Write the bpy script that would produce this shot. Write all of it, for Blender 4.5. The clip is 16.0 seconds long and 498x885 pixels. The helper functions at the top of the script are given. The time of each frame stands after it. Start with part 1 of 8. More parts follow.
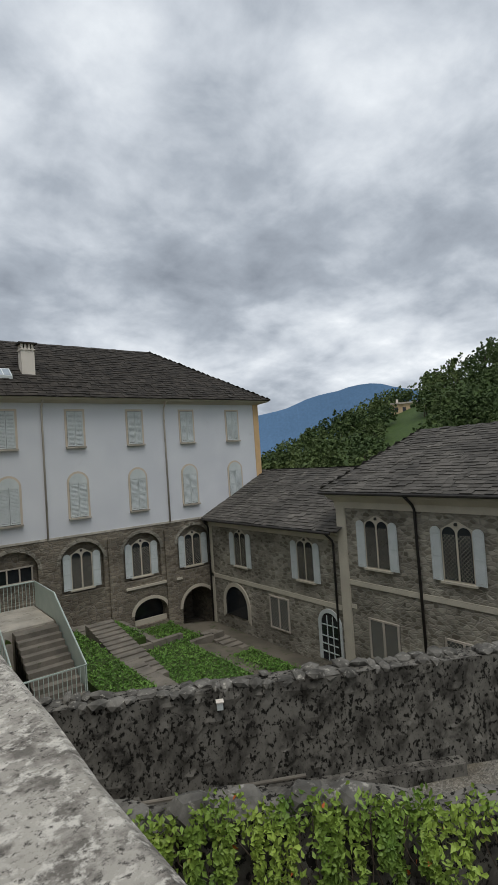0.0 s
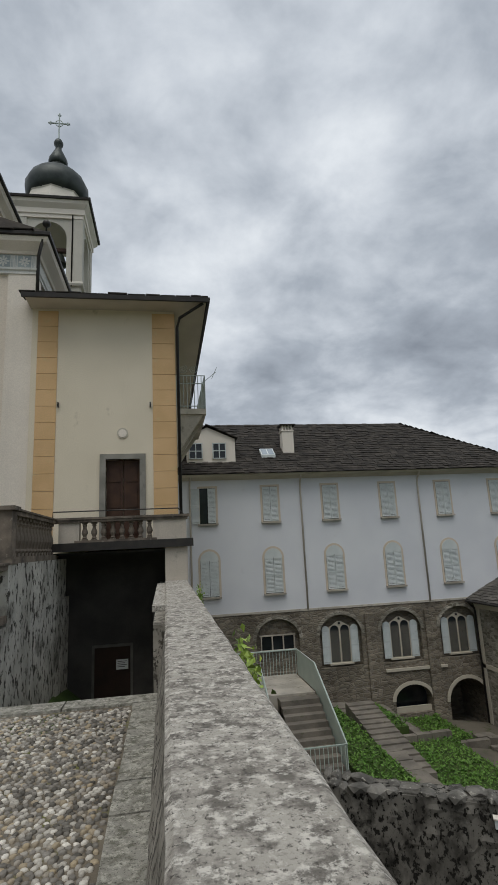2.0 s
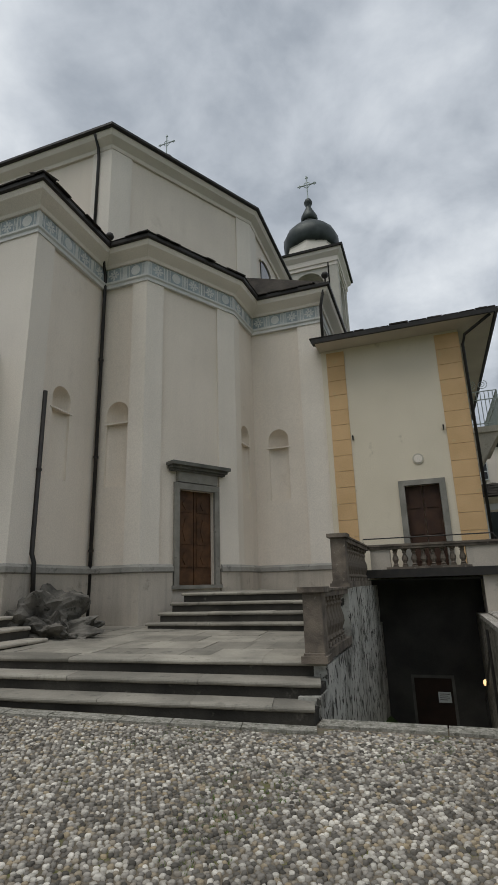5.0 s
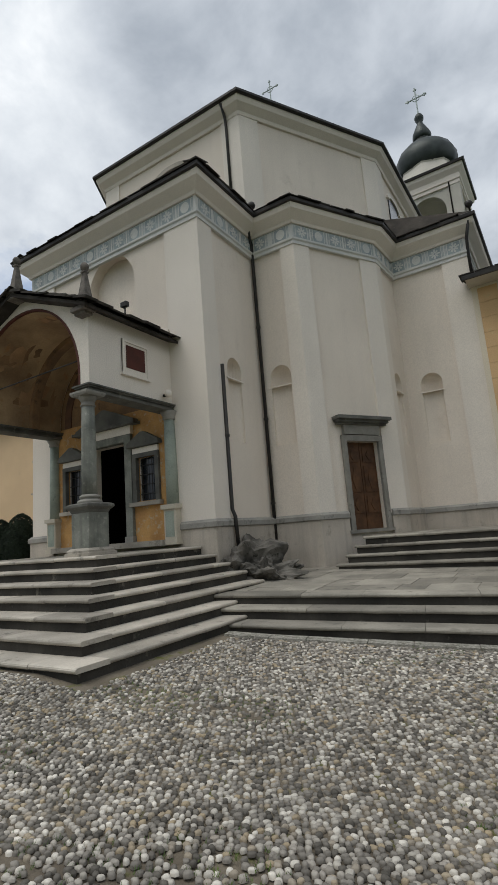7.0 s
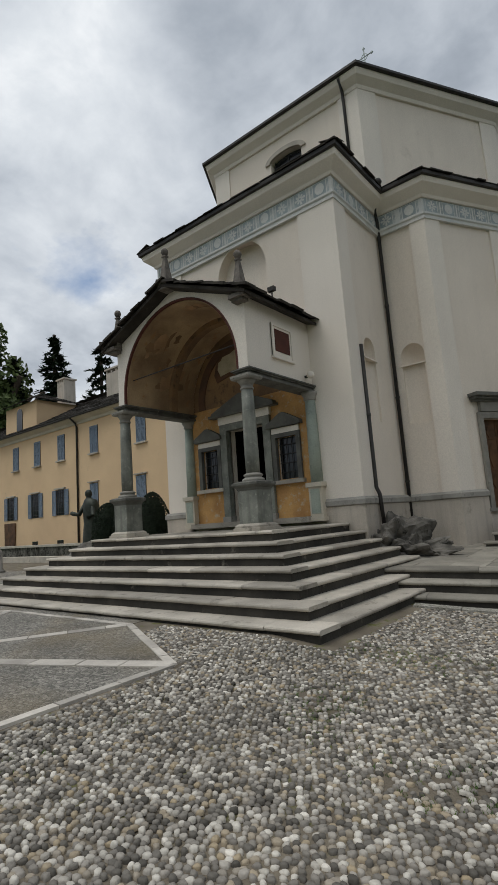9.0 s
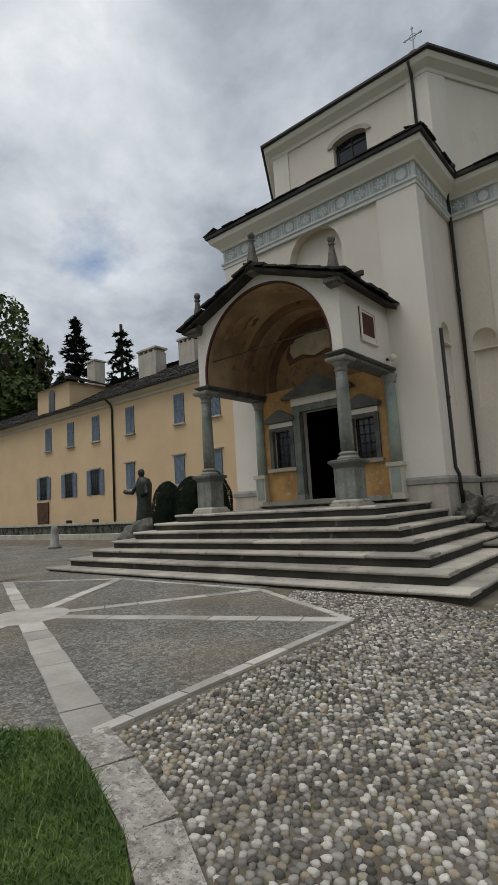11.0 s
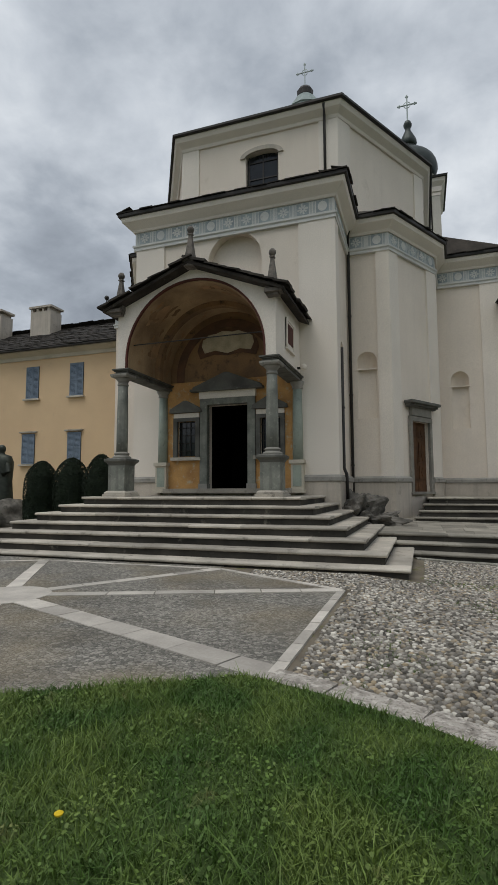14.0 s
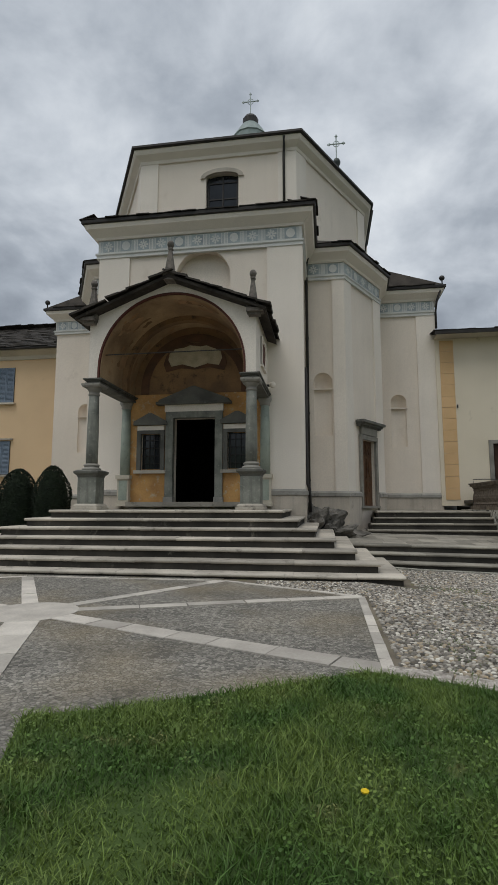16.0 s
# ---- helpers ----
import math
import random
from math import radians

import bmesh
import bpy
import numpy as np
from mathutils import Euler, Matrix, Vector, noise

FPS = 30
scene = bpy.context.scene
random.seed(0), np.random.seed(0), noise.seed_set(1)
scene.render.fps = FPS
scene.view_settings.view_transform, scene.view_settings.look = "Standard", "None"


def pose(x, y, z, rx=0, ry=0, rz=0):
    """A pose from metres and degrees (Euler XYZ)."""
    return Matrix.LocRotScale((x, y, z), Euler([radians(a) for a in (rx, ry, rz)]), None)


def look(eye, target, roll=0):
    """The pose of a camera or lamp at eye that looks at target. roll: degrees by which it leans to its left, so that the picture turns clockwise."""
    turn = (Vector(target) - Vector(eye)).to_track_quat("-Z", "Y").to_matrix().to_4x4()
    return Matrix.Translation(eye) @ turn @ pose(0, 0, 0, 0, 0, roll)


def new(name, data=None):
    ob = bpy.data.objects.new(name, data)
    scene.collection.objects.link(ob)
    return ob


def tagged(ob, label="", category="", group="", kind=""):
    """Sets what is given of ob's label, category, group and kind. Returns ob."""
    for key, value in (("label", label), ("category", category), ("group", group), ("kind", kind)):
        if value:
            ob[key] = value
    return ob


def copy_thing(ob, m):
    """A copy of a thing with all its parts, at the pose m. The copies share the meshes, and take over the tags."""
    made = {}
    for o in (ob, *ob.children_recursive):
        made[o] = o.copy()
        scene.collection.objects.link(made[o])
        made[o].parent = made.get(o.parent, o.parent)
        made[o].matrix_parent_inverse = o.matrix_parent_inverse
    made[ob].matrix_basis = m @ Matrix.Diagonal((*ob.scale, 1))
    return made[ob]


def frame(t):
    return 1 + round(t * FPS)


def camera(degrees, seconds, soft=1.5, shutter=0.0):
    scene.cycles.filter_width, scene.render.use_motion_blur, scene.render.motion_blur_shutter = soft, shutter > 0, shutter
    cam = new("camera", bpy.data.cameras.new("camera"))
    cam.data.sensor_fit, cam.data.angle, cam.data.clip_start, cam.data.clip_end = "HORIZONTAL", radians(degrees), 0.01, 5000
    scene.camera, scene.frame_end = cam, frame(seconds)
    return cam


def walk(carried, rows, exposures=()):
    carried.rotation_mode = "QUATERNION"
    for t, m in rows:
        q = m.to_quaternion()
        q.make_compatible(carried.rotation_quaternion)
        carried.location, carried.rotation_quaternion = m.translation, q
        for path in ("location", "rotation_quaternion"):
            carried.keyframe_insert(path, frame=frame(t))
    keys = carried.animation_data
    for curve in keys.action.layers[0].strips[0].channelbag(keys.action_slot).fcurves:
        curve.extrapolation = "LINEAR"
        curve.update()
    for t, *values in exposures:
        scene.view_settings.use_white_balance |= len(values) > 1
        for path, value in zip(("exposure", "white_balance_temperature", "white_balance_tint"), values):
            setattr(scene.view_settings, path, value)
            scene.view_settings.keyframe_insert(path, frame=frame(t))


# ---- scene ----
cam = camera(52.1, 16.0, 0.9)
PATH = [
    (0, (13.69, -5.504, 1.473), (14.896, -3.914, 1.531), -3.8),
    (0.5, (13.675, -5.535, 1.48), (14.682, -3.815, 1.625), -3.4),
    (1, (13.68, -5.616, 1.44), (14.485, -3.801, 1.672), -3.1),
    (1.5, (13.66, -5.745, 1.432), (14.223, -3.852, 1.751), -3.1),
    (2, (13.63, -5.789, 1.442), (13.96, -3.855, 1.837), -2.8),
    (2.5, (13.562, -5.852, 1.463), (13.685, -3.911, 1.929), -2.3),
    (3, (13.386, -5.93, 1.499), (13.343, -3.998, 2.014), -1.9),
    (3.5, (13.23, -6.002, 1.49), (13.044, -4.088, 2.04), -1.8),
    (4, (13.048, -6.031, 1.453), (12.728, -4.141, 2.023), -1.7),
    (4.5, (12.755, -5.999, 1.427), (12.283, -4.141, 1.996), -1.5),
    (5, (12.431, -6.172, 1.414), (11.804, -4.351, 1.953), -1.7),
    (7.5, (11.017, -8.093, 1.553), (9.936, -6.442, 1.875), -4.4),
    (8, (10.616, -8.439, 1.56), (9.5, -6.806, 1.855), -3.9),
    (8.5, (10.174, -8.879, 1.557), (8.991, -7.292, 1.843), -4.1),
    (9, (9.741, -9.348, 1.618), (8.506, -7.804, 1.918), -4.1),
    (9.5, (9.41, -9.825, 1.638), (8.16, -8.292, 1.935), -3.9),
    (10, (9.071, -10.263, 1.593), (7.802, -8.743, 1.874), -3.3),
    (12.5, (7.255, -12.322, 1.552), (6.121, -10.681, 1.694), -2.2),
    (13, (6.923, -12.68, 1.557), (5.921, -10.955, 1.696), -1.8),
    (13.5, (6.606, -13.013, 1.56), (5.771, -11.202, 1.712), -1.0),
    (14, (6.185, -13.218, 1.561), (5.542, -11.334, 1.745), -0.2),
    (14.5, (5.792, -13.496, 1.588), (5.32, -11.564, 1.801), 0.4),
    (15, (5.316, -13.625, 1.531), (4.947, -11.673, 1.766), 0.1),
    (15.5, (4.836, -13.798, 1.526), (4.512, -11.839, 1.765), -0.0),
    (16, (4.381, -13.974, 1.522), (4.086, -12.01, 1.763), -0.0),
]
walk(cam, [(t, look(eye, target, roll)) for t, eye, target, roll in PATH],
     exposures=[(0.0, 0.05), (2.5, -0.05), (5.0, -0.1), (7.5, 0.06), (8.6, 0.04), (9.4, -0.2), (12.5, -0.12), (16.0, -0.08)])

# ---- world and sun ----
SUN_AZ, SUN_EL = radians(200), radians(48)
world = bpy.data.worlds.new("sky")
scene.world = world
world.use_nodes = True


def build_sky():
    nt = world.node_tree
    nt.nodes.clear()
    N = nt.nodes.new
    L = nt.links.new
    out, bg = N("ShaderNodeOutputWorld"), N("ShaderNodeBackground")
    sky = N("ShaderNodeTexSky")
    sky.sky_type, sky.sun_disc = "NISHITA", False
    sky.sun_elevation, sky.sun_rotation = SUN_EL, SUN_AZ
    # cloud deck: the view direction laid onto a flat sheet overhead
    tc, sep = N("ShaderNodeTexCoord"), N("ShaderNodeSeparateXYZ")
    L(tc.outputs["Generated"], sep.inputs[0])
    zz = N("ShaderNodeMath"); zz.operation = "MAXIMUM"; zz.inputs[1].default_value = 0.0
    L(sep.outputs["Z"], zz.inputs[0])
    za = N("ShaderNodeMath"); za.operation = "ADD"; za.inputs[1].default_value = 0.33
    L(zz.outputs[0], za.inputs[0])
    dx, dy = N("ShaderNodeMath"), N("ShaderNodeMath")
    for d, o in ((dx, "X"), (dy, "Y")):
        d.operation = "DIVIDE"
        L(sep.outputs[o], d.inputs[0]); L(za.outputs[0], d.inputs[1])
    cb = N("ShaderNodeCombineXYZ")
    L(dx.outputs[0], cb.inputs[0]); L(dy.outputs[0], cb.inputs[1])
    n1, n2, n3 = N("ShaderNodeTexNoise"), N("ShaderNodeTexNoise"), N("ShaderNodeTexNoise")
    for n, sc, de, ro, di in ((n1, 1.35, 7, 0.5, 0.15), (n2, 4.6, 8, 0.56, 0.2), (n3, 3.2, 7, 0.55, 0.1)):
        n.inputs["Scale"].default_value = sc; n.inputs["Detail"].default_value = de
        n.inputs["Roughness"].default_value = ro; n.inputs["Distortion"].default_value = di
        L(cb.outputs[0], n.inputs["Vector"])
    m1 = N("ShaderNodeMath"); m1.operation = "MULTIPLY"; m1.inputs[1].default_value = 0.67
    L(n1.outputs["Fac"], m1.inputs[0])
    m2 = N("ShaderNodeMath"); m2.operation = "MULTIPLY_ADD"; m2.inputs[1].default_value = 0.33
    L(n2.outputs["Fac"], m2.inputs[0]); L(m1.outputs[0], m2.inputs[2])
    ramp = N("ShaderNodeValToRGB")
    e = ramp.color_ramp.elements
    e[0].position, e[0].color = 0.33, (0.195, 0.222, 0.264, 1)
    e[1].position, e[1].color = 0.69, (0.96, 0.972, 0.98, 1)
    for p, c in ((0.44, (0.325, 0.363, 0.415)), (0.52, (0.49, 0.53, 0.582)), (0.60, (0.655, 0.692, 0.732))):
        x = e.new(p); x.color = (*c, 1)
    L(m2.outputs[0], ramp.inputs[0])
    # thin breaks where the blue shows
    br = N("ShaderNodeValToRGB")
    br.color_ramp.elements[0].position, br.color_ramp.elements[1].position = 0.70, 0.92
    far = N("ShaderNodeVectorMath"); far.operation = "DISTANCE"; far.inputs[1].default_value = (-0.97, 0.65, 0)
    L(cb.outputs[0], far.inputs[0])
    fall = N("ShaderNodeMath"); fall.operation = "MULTIPLY_ADD"; fall.inputs[1].default_value, fall.inputs[2].default_value = -1.7, 0.38
    L(far.outputs["Value"], fall.inputs[0])
    top = N("ShaderNodeMath"); top.operation = "MAXIMUM"; top.inputs[1].default_value = 0.0
    L(fall.outputs[0], top.inputs[0])
    both = N("ShaderNodeMath"); both.operation = "ADD"
    L(n3.outputs["Fac"], both.inputs[0]); L(top.outputs[0], both.inputs[1])
    L(both.outputs[0], br.inputs[0])
    skym = N("ShaderNodeVectorMath"); skym.operation = "SCALE"; skym.inputs["Scale"].default_value = 0.13
    L(sky.outputs[0], skym.inputs[0])
    mix = N("ShaderNodeMix"); mix.data_type = "RGBA"
    L(br.outputs[0], mix.inputs["Factor"])
    L(ramp.outputs[0], mix.inputs["A"]); L(skym.outputs[0], mix.inputs["B"])
    L(mix.outputs["Result"], bg.inputs["Color"])
    bg.inputs["Strength"].default_value = 1.2
    L(bg.outputs[0], out.inputs[0])


build_sky()
sun = new("sun", bpy.data.lights.new("sun", "SUN"))
sun.data.energy, sun.data.angle, sun.data.color = 1.3, radians(40), (1.0, 0.97, 0.92)
sun.matrix_world = look((0, 0, 50), (14, 30, -30))


# ---- materials ----
def mat(name, c1, c2=None, scale=3.0, rough=0.85, bump=0.15, fine=40.0, metal=0.0, c3=None, stain=0.5, per="", coords="Object", detail=6, spread=(0.35, 0.65), spec=0.3, streak=None):
    """Two-scale mottled surface: c1 to c2 by a broad noise, c3 as stains, fine grain as relief."""
    m = bpy.data.materials.new(name)
    m.use_nodes = True
    nt = m.node_tree
    N, L = nt.nodes.new, nt.links.new
    b = nt.nodes["Principled BSDF"]
    b.inputs["Roughness"].default_value, b.inputs["Metallic"].default_value = rough, metal
    b.inputs["Specular IOR Level"].default_value = spec
    c2 = c2 or tuple(0.8 * v for v in c1)
    if coords == "World":
        src = N("ShaderNodeNewGeometry").outputs["Position"]
    else:
        src = N("ShaderNodeTexCoord").outputs["Object"]
    a, f = N("ShaderNodeTexNoise"), N("ShaderNodeTexNoise")
    a.inputs["Scale"].default_value, a.inputs["Detail"].default_value = scale, detail
    f.inputs["Scale"].default_value, f.inputs["Detail"].default_value = fine, 4
    L(src, a.inputs["Vector"]); L(src, f.inputs["Vector"])
    r = N("ShaderNodeValToRGB")
    r.color_ramp.elements[0].position, r.color_ramp.elements[1].position = spread
    r.color_ramp.elements[0].color, r.color_ramp.elements[1].color = (*c1, 1), (*c2, 1)
    L(a.outputs["Fac"], r.inputs[0])
    col = r.outputs[0]
    if c3:
        s = N("ShaderNodeTexNoise")
        s.inputs["Scale"].default_value, s.inputs["Detail"].default_value = scale * 2.7, 8
        s.inputs["Roughness"].default_value = 0.65
        L(src, s.inputs["Vector"])
        sr = N("ShaderNodeValToRGB")
        sr.color_ramp.elements[0].position = 0.68 - 0.3 * stain
        sr.color_ramp.elements[1].position = sr.color_ramp.elements[0].position + 0.12
        L(s.outputs["Fac"], sr.inputs[0])
        mx = N("ShaderNodeMix"); mx.data_type = "RGBA"
        L(sr.outputs[0], mx.inputs["Factor"]); L(col, mx.inputs["A"])
        mx.inputs["B"].default_value = (*c3, 1)
        col = mx.outputs["Result"]
    if streak:
        # rain streaks running down the face
        sm, sn, sm2 = N("ShaderNodeMapping"), N("ShaderNodeTexNoise"), N("ShaderNodeMapRange")
        sm.inputs["Scale"].default_value = (3.2, 3.2, 0.16)
        sn.inputs["Scale"].default_value, sn.inputs["Detail"].default_value, sn.inputs["Roughness"].default_value = 1.0, 7, 0.62
        sm2.inputs["From Min"].default_value, sm2.inputs["From Max"].default_value, sm2.inputs["To Max"].default_value = 0.48, 0.78, streak[1]
        L(src, sm.inputs["Vector"]); L(sm.outputs[0], sn.inputs["Vector"]); L(sn.outputs["Fac"], sm2.inputs["Value"])
        mx2 = N("ShaderNodeMix"); mx2.data_type = "RGBA"
        L(sm2.outputs[0], mx2.inputs["Factor"]); L(col, mx2.inputs["A"])
        mx2.inputs["B"].default_value = (*streak[0], 1)
        col = mx2.outputs["Result"]
    # fine grain, and a tone of its own for each piece
    g = N("ShaderNodeMapRange")
    g.inputs["To Min"].default_value, g.inputs["To Max"].default_value = 0.82, 1.18
    L(f.outputs["Fac"], g.inputs["Value"])
    val = g.outputs[0]
    if per:
        rnd = N("ShaderNodeObjectInfo").outputs["Random"] if per == "object" else N("ShaderNodeNewGeometry").outputs["Random Per Island"]
        pr = N("ShaderNodeMapRange")
        pr.inputs["To Min"].default_value, pr.inputs["To Max"].default_value = 0.74, 1.26
        L(rnd, pr.inputs["Value"])
        mm = N("ShaderNodeMath"); mm.operation = "MULTIPLY"
        L(val, mm.inputs[0]); L(pr.outputs[0], mm.inputs[1])
        val = mm.outputs[0]
    sc = N("ShaderNodeVectorMath"); sc.operation = "SCALE"
    L(col, sc.inputs[0]); L(val, sc.inputs["Scale"])
    L(sc.outputs[0], b.inputs["Base Color"])
    if bump:
        bp = N("ShaderNodeBump")
        bp.inputs["Strength"].default_value, bp.inputs["Distance"].default_value = bump, 0.02
        L(f.outputs["Fac"], bp.inputs["Height"])
        L(bp.outputs[0], b.inputs["Normal"])
    return m


M = dict(
    plaster=mat("cream_plaster", (0.80, 0.715, 0.615), (0.735, 0.655, 0.56), 0.45, 0.9, 0.06, 30, c3=(0.68, 0.60, 0.505), stain=0.26, streak=((0.54, 0.48, 0.41), 0.16)),
    plaster_w=mat("pale_plaster", (0.82, 0.75, 0.66), (0.765, 0.70, 0.615), 0.6, 0.9, 0.05, 30, streak=((0.54, 0.49, 0.425), 0.14)),
    plinth=mat("plinth_stone", (0.56, 0.50, 0.425), (0.46, 0.41, 0.345), 0.9, 0.9, 0.2, 35, c3=(0.34, 0.305, 0.255), stain=0.32, streak=((0.22, 0.20, 0.17), 0.6)),
    slate=mat("dark_slate", (0.055, 0.047, 0.039), (0.026, 0.0225, 0.019), 2.0, 0.9, 0.5, 18, c3=(0.09, 0.08, 0.064), stain=0.25, per="island"),
    dark=mat("dark_metal", (0.035, 0.033, 0.032), (0.05, 0.045, 0.04), 4, 0.5, 0.05, 60, metal=0.3),
    step=mat("step_stone", (0.50, 0.455, 0.385), (0.35, 0.32, 0.27), 1.3, 0.85, 0.3, 30, c3=(0.20, 0.185, 0.155), stain=0.36, per="object", coords="World"),
    granite=mat("grey_stone", (0.36, 0.345, 0.31), (0.26, 0.25, 0.225), 1.6, 0.85, 0.3, 45, c3=(0.17, 0.165, 0.15), stain=0.4, coords="World"),
    green_marble=mat("green_grey_marble", (0.25, 0.257, 0.22), (0.145, 0.152, 0.132), 3.0, 0.65, 0.2, 30, c3=(0.33, 0.33, 0.285), stain=0.4, streak=((0.07, 0.07, 0.06), 0.8)),
    cobble=mat("river_cobble", (0.24, 0.225, 0.20), (0.16, 0.15, 0.135), 0.9, 0.75, 0.2, 45, per="island", coords="World"),
    soil=mat("joint_earth", (0.21, 0.18, 0.135), (0.12, 0.10, 0.075), 1.5, 0.95, 0.4, 60, c3=(0.12, 0.125, 0.035), stain=0.4, coords="World"),
    paving=mat("setts_paving", (0.16, 0.155, 0.142), (0.115, 0.112, 0.103), 0.8, 0.85, 0.5, 45, c3=(0.19, 0.17, 0.13), stain=0.25, coords="World"),
    flag=mat("pale_flagstone", (0.54, 0.50, 0.44), (0.42, 0.385, 0.34), 2.4, 0.85, 0.2, 40, per="object", coords="World"),
    grass=mat("lawn_green", (0.062, 0.10, 0.022), (0.036, 0.065, 0.014), 1.5, 0.8, 0.4, 50, c3=(0.09, 0.115, 0.035), stain=0.3, coords="World"),
    yellow=mat("yellow_ochre_plaster", (0.74, 0.54, 0.33), (0.68, 0.49, 0.30), 0.5, 0.9, 0.05, 30, c3=(0.58, 0.42, 0.27), stain=0.12),
    orange=mat("orange_plaster", (0.70, 0.47, 0.25), (0.62, 0.41, 0.21), 1.2, 0.9, 0.05, 30, c3=(0.62, 0.47, 0.25), stain=0.3),
    white=mat("white_blue_plaster", (0.72, 0.73, 0.75), (0.66, 0.67, 0.70), 0.5, 0.9, 0.05, 30, c3=(0.60, 0.60, 0.61), stain=0.1),
    wood=mat("brown_wood", (0.125, 0.06, 0.027), (0.06, 0.029, 0.014), 3, 0.55, 0.15, 30),
    wood_d=mat("dark_brown_wood", (0.07, 0.035, 0.02), (0.045, 0.022, 0.014), 3, 0.6, 0.15, 30),
    # near-black that paints the darkness behind the main door
    blackhole=mat("nave_darkness_black", (0.004, 0.0035, 0.003), (0.003, 0.003, 0.0025), 2, 0.95, 0, spec=0.0),
    glass=mat("dark_window_glass", (0.018, 0.022, 0.026), (0.012, 0.014, 0.017), 2, 0.12, 0, spec=0.5),
    shutter_w=mat("white_shutter_paint", (0.62, 0.65, 0.64), (0.54, 0.58, 0.57), 2, 0.6, 0.05, 30),
    shutter_b=mat("blue_grey_shutter_paint", (0.19, 0.24, 0.30), (0.15, 0.195, 0.25), 2, 0.6, 0.05, 30),
    cream=mat("cream_trim", (0.58, 0.53, 0.43), (0.50, 0.455, 0.37), 1, 0.85, 0.05, 30),
    copper=mat("onion_roof_metal", (0.055, 0.065, 0.06), (0.035, 0.042, 0.04), 1.5, 0.45, 0.1, 20, metal=0.4),
    tower=mat("tower_plaster", (0.58, 0.55, 0.48), (0.50, 0.475, 0.415), 0.5, 0.9, 0.05, 20, c3=(0.42, 0.40, 0.35), stain=0.2),
    bronze=mat("dark_bronze", (0.035, 0.04, 0.034), (0.06, 0.068, 0.055), 5, 0.5, 0.1, 30, metal=0.6),
    hedge=mat("dark_hedge", (0.008, 0.015, 0.007), (0.013, 0.023, 0.010), 3, 0.8, 0.3, 30, per="island"),
    leaf=mat("broad_green_leaf", (0.11, 0.20, 0.035), (0.29, 0.39, 0.07), 1.6, 0.5, 0.1, 30, c3=(0.25, 0.24, 0.05), stain=0.22, per="island", coords="World"),
    forest=mat("woodland_leaf", (0.05, 0.08, 0.025), (0.095, 0.125, 0.038), 0.04, 0.8, 0.1, 30, per="island", coords="World"),
    conifer=mat("conifer_needle", (0.018, 0.035, 0.018), (0.03, 0.05, 0.024), 0.3, 0.8, 0.1, 30, per="island", coords="World"),
    bark=mat("brown_bark", (0.09, 0.07, 0.05), (0.06, 0.045, 0.035), 3, 0.9, 0.5, 20),
    tin=mat("galvanised_metal", (0.45, 0.50, 0.48), (0.38, 0.43, 0.41), 2, 0.5, 0.03, 30, metal=0.2),
    rock=mat("grey_boulder", (0.20, 0.185, 0.16), (0.07, 0.065, 0.056), 2.6, 0.85, 1.0, 11, c3=(0.035, 0.034, 0.026), stain=0.42),
    fresco=mat("faded_fresco", (0.47, 0.33, 0.19), (0.24, 0.155, 0.09), 1.0, 0.9, 0.05, 20, c3=(0.36, 0.19, 0.085), stain=0.32, coords="World"),
    fresco_o=mat("orange_fresco_wall", (0.60, 0.345, 0.13), (0.42, 0.225, 0.085), 1.9, 0.9, 0.05, 20, c3=(0.50, 0.43, 0.31), stain=0.42, coords="World"),
    # blue base colour carries the haze of distance
    mountain=mat("haze_tinted_mountain", (0.085, 0.16, 0.27), (0.10, 0.185, 0.31), 0.002, 1.0, 0, 0.05),
    red=mat("dark_red_panel", (0.11, 0.035, 0.025), (0.08, 0.03, 0.022), 3, 0.8, 0.1),
)


